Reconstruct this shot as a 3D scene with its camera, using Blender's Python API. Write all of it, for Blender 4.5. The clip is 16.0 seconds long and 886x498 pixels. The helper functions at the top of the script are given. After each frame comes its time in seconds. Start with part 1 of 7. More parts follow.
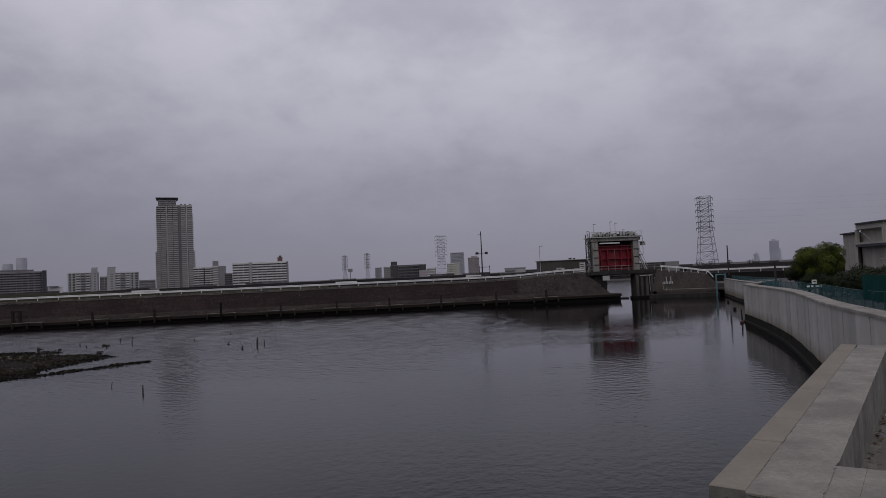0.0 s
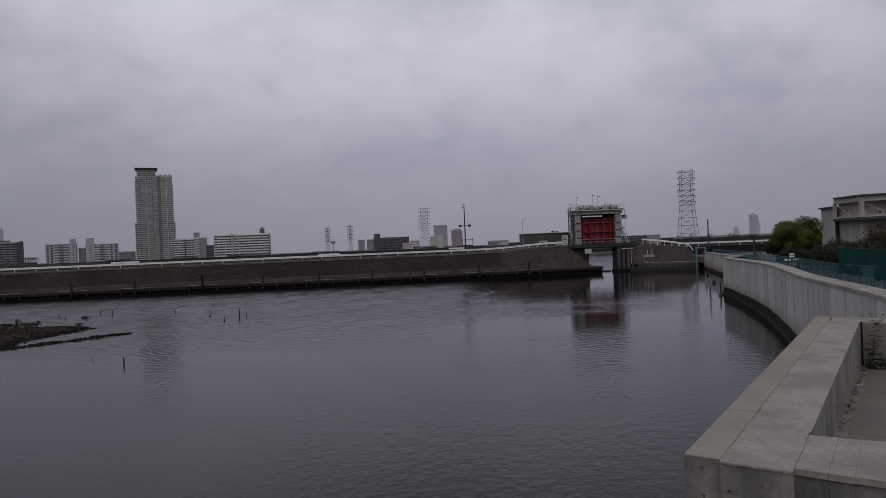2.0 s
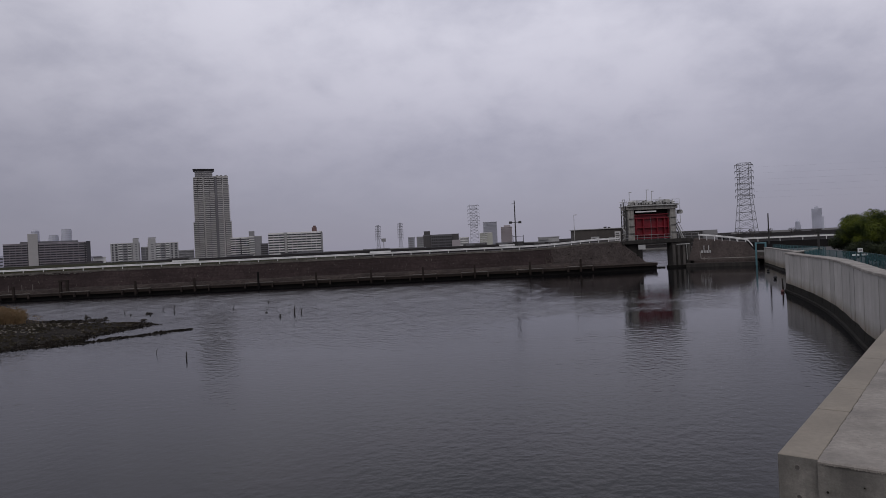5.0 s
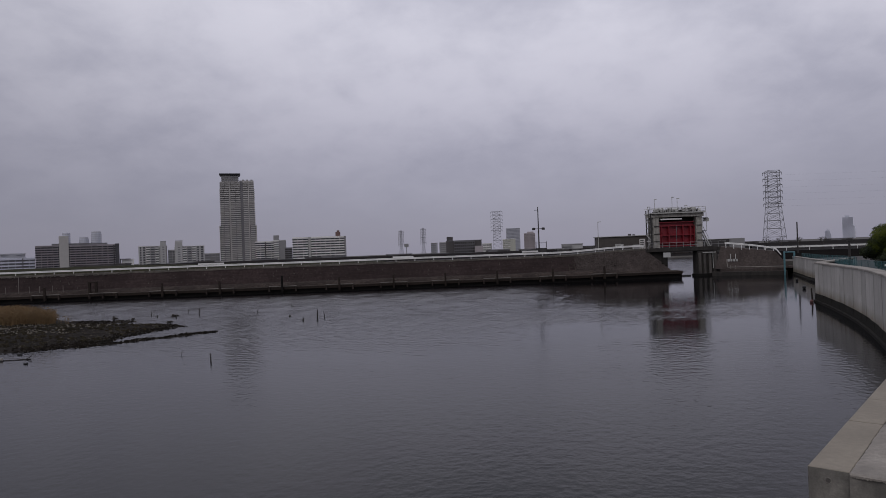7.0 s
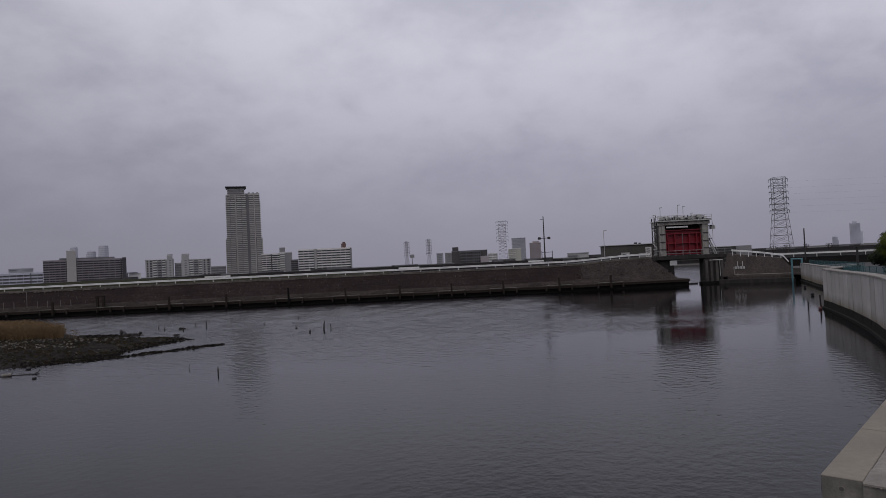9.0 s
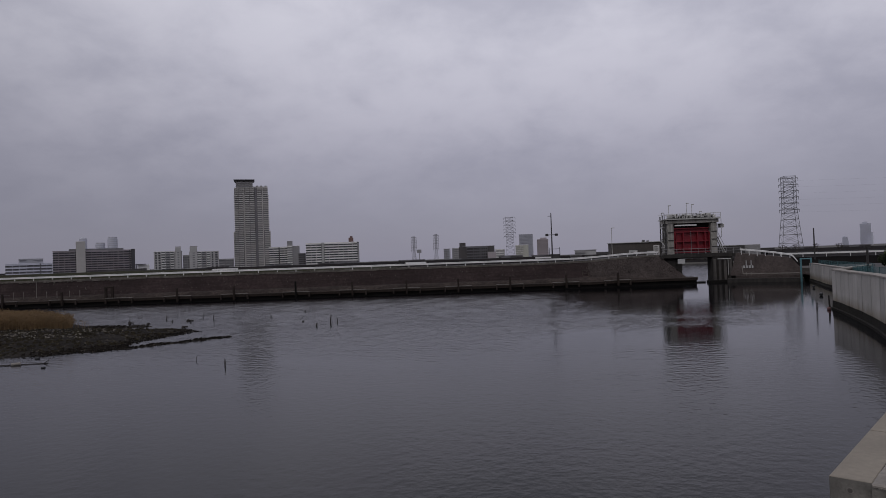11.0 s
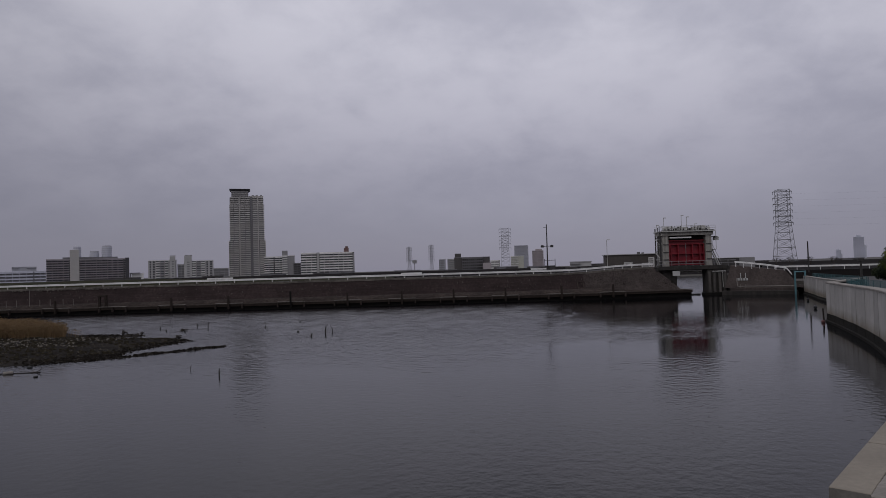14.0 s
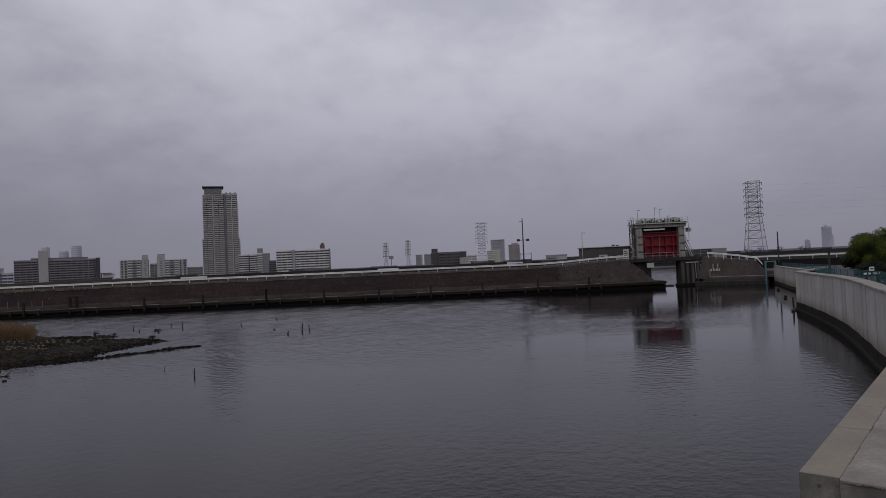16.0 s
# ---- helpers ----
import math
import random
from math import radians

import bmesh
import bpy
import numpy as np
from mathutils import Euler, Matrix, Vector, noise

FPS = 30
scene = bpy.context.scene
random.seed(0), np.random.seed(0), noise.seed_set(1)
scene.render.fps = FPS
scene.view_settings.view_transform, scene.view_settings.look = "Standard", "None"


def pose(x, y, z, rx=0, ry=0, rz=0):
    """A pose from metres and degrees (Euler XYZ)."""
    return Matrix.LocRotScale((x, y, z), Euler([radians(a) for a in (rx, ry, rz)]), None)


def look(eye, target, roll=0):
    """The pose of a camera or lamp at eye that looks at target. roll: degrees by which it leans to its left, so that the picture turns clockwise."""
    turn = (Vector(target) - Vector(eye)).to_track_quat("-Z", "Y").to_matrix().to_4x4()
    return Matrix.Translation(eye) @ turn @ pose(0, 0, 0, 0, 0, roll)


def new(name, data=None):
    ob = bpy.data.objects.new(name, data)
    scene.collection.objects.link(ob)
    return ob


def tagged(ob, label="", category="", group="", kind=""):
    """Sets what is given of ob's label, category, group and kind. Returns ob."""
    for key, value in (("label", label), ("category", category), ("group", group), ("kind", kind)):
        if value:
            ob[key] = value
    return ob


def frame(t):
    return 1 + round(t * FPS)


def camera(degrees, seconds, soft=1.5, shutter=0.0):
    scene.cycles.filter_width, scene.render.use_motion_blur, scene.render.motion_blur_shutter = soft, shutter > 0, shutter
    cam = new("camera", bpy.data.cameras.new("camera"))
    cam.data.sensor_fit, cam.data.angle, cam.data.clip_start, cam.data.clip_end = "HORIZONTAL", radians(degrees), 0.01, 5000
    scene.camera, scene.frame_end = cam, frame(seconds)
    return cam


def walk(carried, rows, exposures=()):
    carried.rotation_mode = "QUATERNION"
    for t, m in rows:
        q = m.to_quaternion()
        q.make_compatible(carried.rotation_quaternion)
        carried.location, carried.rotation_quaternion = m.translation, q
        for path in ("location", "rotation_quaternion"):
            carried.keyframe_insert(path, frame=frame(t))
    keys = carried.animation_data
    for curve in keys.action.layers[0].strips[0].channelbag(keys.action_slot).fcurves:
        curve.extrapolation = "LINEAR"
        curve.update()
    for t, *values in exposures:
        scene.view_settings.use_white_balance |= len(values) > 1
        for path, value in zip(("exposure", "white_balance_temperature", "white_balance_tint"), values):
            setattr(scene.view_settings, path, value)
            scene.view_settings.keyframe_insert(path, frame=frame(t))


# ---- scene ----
cam = camera(68.32, 16.0, soft=0.65)
PATH = [
    (0.0, pose(0.173, -0.002, 6.808, 92.236, 2.555, 1.119)),
    (0.2, pose(0.177, 0.002, 6.806, 92.532, 1.576, -0.379)),
    (0.5, pose(0.190, 0.014, 6.801, 92.265, 1.778, -2.447)),
    (0.7, pose(0.197, 0.020, 6.799, 92.127, 2.036, -2.697)),
    (1.0, pose(0.204, 0.025, 6.798, 91.403, 1.899, -3.074)),
    (1.2, pose(0.200, 0.024, 6.797, 91.498, 1.766, -3.438)),
    (1.5, pose(0.192, 0.023, 6.796, 91.332, 1.936, -3.012)),
    (1.7, pose(0.192, 0.027, 6.797, 90.416, 2.274, -2.633)),
    (2.0, pose(0.192, 0.037, 6.799, 89.763, 2.351, -0.356)),
    (2.2, pose(0.166, 0.041, 6.798, 88.983, 1.953, 0.090)),
    (2.5, pose(0.100, 0.045, 6.795, 88.614, 3.769, -0.159)),
    (2.7, pose(0.078, 0.043, 6.797, 87.682, 3.407, 0.430)),
    (3.0, pose(0.056, 0.036, 6.803, 88.154, 2.930, 2.318)),
    (3.2, pose(0.047, 0.029, 6.804, 88.288, 2.823, 2.841)),
    (3.5, pose(0.042, 0.020, 6.805, 89.425, 2.648, 3.186)),
    (3.7, pose(0.040, 0.018, 6.805, 89.271, 2.701, 3.364)),
    (5.8, pose(0.026, 0.009, 6.799, 90.075, 2.449, 5.338)),
    (6.0, pose(0.026, 0.009, 6.798, 90.136, 2.307, 6.274)),
    (6.2, pose(0.028, 0.013, 6.797, 89.818, 2.334, 6.762)),
    (6.5, pose(0.033, 0.023, 6.794, 89.778, 2.357, 6.550)),
    (6.7, pose(0.032, 0.025, 6.792, 89.879, 2.149, 6.320)),
    (7.0, pose(0.026, 0.026, 6.790, 90.281, 2.132, 5.982)),
    (7.2, pose(0.020, 0.019, 6.793, 90.473, 2.000, 6.075)),
    (7.5, pose(0.012, 0.002, 6.799, 90.569, 1.967, 6.419)),
    (7.7, pose(0.011, -0.002, 6.799, 90.364, 2.026, 6.355)),
    (8.0, pose(0.011, -0.003, 6.798, 90.492, 2.348, 6.924)),
    (8.2, pose(0.011, -0.003, 6.798, 91.231, 2.812, 6.295)),
    (10.3, pose(0.008, 0.002, 6.803, 90.981, 2.575, 7.269)),
    (10.5, pose(0.007, 0.002, 6.803, 90.715, 2.588, 7.352)),
    (10.7, pose(0.004, 0.001, 6.802, 90.753, 2.196, 6.928)),
    (11.0, pose(0.000, 0.000, 6.800, 90.837, 2.026, 7.100)),
    (11.2, pose(0.001, 0.005, 6.798, 90.571, 1.836, 6.908)),
    (11.5, pose(0.003, 0.014, 6.796, 90.539, 1.605, 5.687)),
    (11.7, pose(0.003, 0.013, 6.797, 90.447, 1.666, 5.358)),
    (12.0, pose(0.004, 0.011, 6.799, 90.656, 1.922, 4.960)),
    (12.2, pose(0.007, 0.014, 6.799, 90.254, 1.943, 5.067)),
    (12.5, pose(0.011, 0.020, 6.800, 90.620, 1.416, 5.088)),
    (12.7, pose(0.006, 0.013, 6.802, 91.253, 1.909, 5.346)),
    (13.0, pose(-0.009, -0.007, 6.804, 91.252, 2.028, 5.921)),
    (13.2, pose(-0.016, -0.019, 6.803, 91.785, 1.633, 6.109)),
    (13.5, pose(-0.025, -0.034, 6.800, 91.594, 1.250, 6.585)),
    (13.7, pose(-0.030, -0.036, 6.801, 91.237, 1.302, 6.837)),
    (14.0, pose(-0.037, -0.038, 6.803, 91.761, 1.674, 6.684)),
    (14.2, pose(-0.042, -0.048, 6.807, 92.083, 1.635, 6.090)),
    (14.5, pose(-0.047, -0.060, 6.811, 91.806, 1.322, 5.943)),
    (14.7, pose(-0.042, -0.049, 6.805, 91.895, 2.047, 6.198)),
    (15.0, pose(-0.031, -0.024, 6.794, 91.750, 2.210, 6.095)),
    (15.2, pose(-0.029, -0.022, 6.795, 91.794, 2.349, 5.227)),
    (15.5, pose(-0.028, -0.023, 6.797, 91.655, 2.331, 4.969)),
    (16.0, pose(-0.017, -0.002, 6.791, 91.264, 2.543, 4.653)),
]
walk(cam, PATH, exposures=[(0.0, -0.25), (1.0, -0.16), (1.5, -0.10), (2.5, 0.06), (3.0, 0.15), (3.5, 0.13), (6.0, 0.08), (8.0, 0.01), (10.5, -0.09), (11.0, -0.07), (12.0, -0.09), (12.5, -0.06), (13.0, -0.10), (14.5, -0.15), (16.0, -0.15)])

# ---- sky and light ----
world = bpy.data.worlds.new("overcast_sky")
scene.world = world
world.use_nodes = True
wn, wl = world.node_tree.nodes, world.node_tree.links
wn.clear()
w_out = wn.new("ShaderNodeOutputWorld")
w_bg = wn.new("ShaderNodeBackground")
w_sky = wn.new("ShaderNodeTexSky")
w_sky.sky_type = "NISHITA"
w_sky.sun_disc = False
w_sky.sun_elevation = radians(47)
w_sky.sun_rotation = radians(198)
w_tc = wn.new("ShaderNodeTexCoord")
w_sep = wn.new("ShaderNodeSeparateXYZ")
wl.new(w_tc.outputs["Generated"], w_sep.inputs[0])


def wmath(op, a, b=0.0, c=None):
    n = wn.new("ShaderNodeMath")
    n.operation = op
    for i, v in enumerate((a, b) if c is None else (a, b, c)):
        if isinstance(v, (int, float)):
            n.inputs[i].default_value = v
        else:
            wl.new(v, n.inputs[i])
    return n.outputs[0]


# cloud base seen as a flat layer: the view direction is projected on a plane overhead
up = wmath("ADD", wmath("MAXIMUM", w_sep.outputs[2], 0.0), 0.42)
w_com = wn.new("ShaderNodeCombineXYZ")
wl.new(wmath("DIVIDE", w_sep.outputs[0], up), w_com.inputs[0])
wl.new(wmath("DIVIDE", w_sep.outputs[1], up), w_com.inputs[1])


def wnoise(scale, detail, rough, seed, dist=0.0):
    mp = wn.new("ShaderNodeMapping")
    mp.inputs["Location"].default_value = (seed, seed * 0.7, seed * 0.3)
    wl.new(w_com.outputs[0], mp.inputs[0])
    n = wn.new("ShaderNodeTexNoise")
    n.inputs["Scale"].default_value = scale
    n.inputs["Detail"].default_value = detail
    n.inputs["Roughness"].default_value = rough
    n.inputs["Distortion"].default_value = dist
    wl.new(mp.outputs[0], n.inputs["Vector"])
    return n.outputs["Fac"]


n_big = wnoise(0.9, 3, 0.5, 3.1)
n_mid = wnoise(3.0, 5, 0.5, 7.7, 0.1)
n_fine = wnoise(6.5, 6, 0.58, 1.3, 0.2)
cloud = wmath("ADD", wmath("ADD", wmath("MULTIPLY", n_big, 0.36), wmath("MULTIPLY", n_mid, 0.38)), wmath("MULTIPLY", n_fine, 0.26))
w_ramp = wn.new("ShaderNodeValToRGB")
w_ramp.color_ramp.interpolation = "EASE"
w_ramp.color_ramp.elements[0].position, w_ramp.color_ramp.elements[0].color = 0.38, (0.82, 0.825, 0.855, 1)
w_ramp.color_ramp.elements[1].position, w_ramp.color_ramp.elements[1].color = 0.62, (1.16, 1.155, 1.14, 1)
wl.new(cloud, w_ramp.inputs[0])
# the layer thins overhead and is thickest towards the horizon
w_lev = wn.new("ShaderNodeValToRGB")
w_lev.color_ramp.interpolation = "B_SPLINE"
e = w_lev.color_ramp.elements
e[0].position, e[0].color = 0.0, (0.238, 0.231, 0.294, 1)
e[1].position, e[1].color = 1.0, (0.44, 0.43, 0.49, 1)
for p_, c_ in ((0.10, (0.256, 0.249, 0.313, 1)), (0.24, (0.368, 0.362, 0.428, 1)), (0.40, (0.49, 0.487, 0.555, 1))):
    k = e.new(p_)
    k.color = c_
wl.new(w_sep.outputs[2], w_lev.inputs[0])
w_mul = wn.new("ShaderNodeMix")
w_mul.data_type, w_mul.blend_type = "RGBA", "MULTIPLY"
w_mul.inputs["Factor"].default_value = 1.0
wl.new(w_lev.outputs[0], w_mul.inputs["A"])
w_fade = wn.new("ShaderNodeMapRange")
w_fade.interpolation_type = "SMOOTHSTEP"
w_fade.inputs["From Min"].default_value, w_fade.inputs["From Max"].default_value = 0.02, 0.24
w_fade.inputs["To Min"].default_value = 0.12
wl.new(w_sep.outputs[2], w_fade.inputs["Value"])
w_soft = wn.new("ShaderNodeMix")
w_soft.data_type = "RGBA"
w_soft.inputs["A"].default_value = (0.98, 0.98, 0.98, 1)
wl.new(w_fade.outputs[0], w_soft.inputs["Factor"])
wl.new(w_ramp.outputs[0], w_soft.inputs["B"])
wl.new(w_soft.outputs["Result"], w_mul.inputs["B"])
# a little of the clear sky's light comes through the cloud
w_dim = wn.new("ShaderNodeMix")
w_dim.data_type, w_dim.blend_type = "RGBA", "ADD"
w_dim.inputs["Factor"].default_value = 0.004
# the cloud is thinner and brighter ahead and overhead
w_dot = wn.new("ShaderNodeVectorMath")
w_dot.operation = "DOT_PRODUCT"
w_dot.inputs[1].default_value = (0.07, 0.78, 0.62)
wl.new(w_tc.outputs["Generated"], w_dot.inputs[0])
w_glow = wn.new("ShaderNodeMapRange")
w_glow.interpolation_type = "SMOOTHSTEP"
for k_, v_ in (("From Min", 0.55), ("From Max", 1.0), ("To Min", 0.90), ("To Max", 1.26)):
    w_glow.inputs[k_].default_value = v_
wl.new(w_dot.outputs["Value"], w_glow.inputs["Value"])
w_veil = wn.new("ShaderNodeVectorMath")
w_veil.operation = "SCALE"
wl.new(w_mul.outputs["Result"], w_veil.inputs[0])
wl.new(w_glow.outputs[0], w_veil.inputs["Scale"])
wl.new(w_veil.outputs[0], w_dim.inputs["A"])
wl.new(w_sky.outputs[0], w_dim.inputs["B"])
wl.new(w_dim.outputs["Result"], w_bg.inputs[0])
w_bg.inputs[1].default_value = 1.0
wl.new(w_bg.outputs[0], w_out.inputs[0])

sun = new("sun", bpy.data.lights.new("sun", "SUN"))
sun.data.energy, sun.data.angle, sun.data.color = 0.5, radians(40), (1.0, 0.96, 0.92)
sun.matrix_world = look((-14, -44, 50), (0, 0, 0))


# ---- materials ----
def material(name, tones, rough=0.8, grain=2.0, stain=0.15, bump=0.2, metal=0.0, streak=0.0, contrast=1.0, spread=0.0, spec=0.5, speck=0.0, runs=2.2, tide=None, pits=0.0, beds=0.0):
    """Two tones mixed by a fine grain and by broad stains, in world metres; streak: runs of dirt down upright faces; pits: small blow holes; beds: level courses."""
    m = bpy.data.materials.new(name)
    m.use_nodes = True
    n, l = m.node_tree.nodes, m.node_tree.links
    b = n["Principled BSDF"]
    b.inputs["Roughness"].default_value, b.inputs["Metallic"].default_value = rough, metal
    b.inputs["Specular IOR Level"].default_value = spec
    geo = n.new("ShaderNodeNewGeometry")

    def tex(scale, detail=5, stretch=None):
        src = geo.outputs["Position"]
        if stretch:
            mp = n.new("ShaderNodeMapping")
            mp.inputs["Scale"].default_value = stretch
            l.new(src, mp.inputs[0])
            src = mp.outputs[0]
        t = n.new("ShaderNodeTexNoise")
        t.inputs["Scale"].default_value, t.inputs["Detail"].default_value = scale, detail
        t.inputs["Roughness"].default_value = 0.6
        l.new(src, t.inputs["Vector"])
        return t.outputs["Fac"]

    def mix(fac, a, bb, f=1.0, blend="MIX"):
        x = n.new("ShaderNodeMix")
        x.data_type, x.blend_type = "RGBA", blend
        if isinstance(fac, (int, float)):
            x.inputs["Factor"].default_value = fac
        else:
            mr = n.new("ShaderNodeMapRange")
            mr.inputs["From Min"].default_value, mr.inputs["From Max"].default_value = 0.5 - 0.22 / contrast, 0.5 + 0.22 / contrast
            mr.inputs["To Max"].default_value = f
            l.new(fac, mr.inputs["Value"])
            l.new(mr.outputs[0], x.inputs["Factor"])
        for v, s in ((a, x.inputs["A"]), (bb, x.inputs["B"])):
            if isinstance(v, tuple):
                s.default_value = (*v, 1)
            else:
                l.new(v, s)
        return x.outputs["Result"]

    fine, broad = tex(grain, 8), tex(stain, 4)
    col = mix(fine, tones[0], tones[1])
    dark = tones[2] if len(tones) > 2 else tuple(c * 0.72 for c in tones[0])
    col = mix(broad, col, dark, 0.55)
    if speck:
        col = mix(tex(grain * 6.5, 3), col, dark, speck)
    if streak:
        col = mix(tex(1.0, 4, (runs, runs, runs * 0.055)), col, dark, streak)
    if beds:
        col = mix(tex(1.0, 5, (0.25, 0.25, 3.4)), col, dark, beds)
    if pits:
        v = n.new("ShaderNodeTexVoronoi")
        v.inputs["Scale"].default_value = 34.0
        l.new(geo.outputs["Position"], v.inputs["Vector"])
        mr3 = n.new("ShaderNodeMapRange")
        for k_, v_ in (("From Min", 0.07), ("From Max", 0.13), ("To Min", pits), ("To Max", 0.0)):
            mr3.inputs[k_].default_value = v_
        l.new(v.outputs["Distance"], mr3.inputs["Value"])
        gate_ = n.new("ShaderNodeMath")
        gate_.operation = "MULTIPLY"
        sel = n.new("ShaderNodeMapRange")
        sel.inputs["From Min"].default_value, sel.inputs["From Max"].default_value = 0.52, 0.62
        l.new(tex(3.0, 3), sel.inputs["Value"])
        l.new(mr3.outputs[0], gate_.inputs[0])
        l.new(sel.outputs[0], gate_.inputs[1])
        x = n.new("ShaderNodeMix")
        x.data_type = "RGBA"
        l.new(gate_.outputs[0], x.inputs["Factor"])
        l.new(col, x.inputs["A"])
        x.inputs["B"].default_value = (*(c * 0.45 for c in dark), 1)
        col = x.outputs["Result"]
    if tide:
        # old waterline: a rusty stain that ends raggedly above the tide
        sp = n.new("ShaderNodeSeparateXYZ")
        l.new(geo.outputs["Position"], sp.inputs[0])
        ad = n.new("ShaderNodeMath")
        ad.operation = "MULTIPLY_ADD"
        ad.inputs[1].default_value = 1.1
        l.new(tex(0.9, 4, (1, 1, 0.4)), ad.inputs[0])
        l.new(sp.outputs[2], ad.inputs[2])
        mr2 = n.new("ShaderNodeMapRange")
        mr2.inputs["From Min"].default_value, mr2.inputs["From Max"].default_value = tide[0], tide[1]
        mr2.inputs["To Min"].default_value, mr2.inputs["To Max"].default_value = 0.75, 0.0
        l.new(ad.outputs[0], mr2.inputs["Value"])
        x = n.new("ShaderNodeMix")
        x.data_type = "RGBA"
        l.new(mr2.outputs[0], x.inputs["Factor"])
        l.new(col, x.inputs["A"])
        x.inputs["B"].default_value = (*tide[2], 1)
        col = x.outputs["Result"]
    if spread:
        oi = n.new("ShaderNodeObjectInfo")
        hsv = n.new("ShaderNodeHueSaturation")
        mr = n.new("ShaderNodeMapRange")
        mr.inputs["To Min"].default_value, mr.inputs["To Max"].default_value = 1 - spread, 1 + spread
        l.new(oi.outputs["Random"], mr.inputs["Value"])
        l.new(mr.outputs[0], hsv.inputs["Value"])
        l.new(col, hsv.inputs["Color"])
        col = hsv.outputs[0]
    l.new(col, b.inputs["Base Color"])
    if bump:
        bp = n.new("ShaderNodeBump")
        bp.inputs["Strength"].default_value, bp.inputs["Distance"].default_value = bump, 0.3 / grain
        l.new(fine, bp.inputs["Height"])
        l.new(bp.outputs[0], b.inputs["Normal"])
    return m


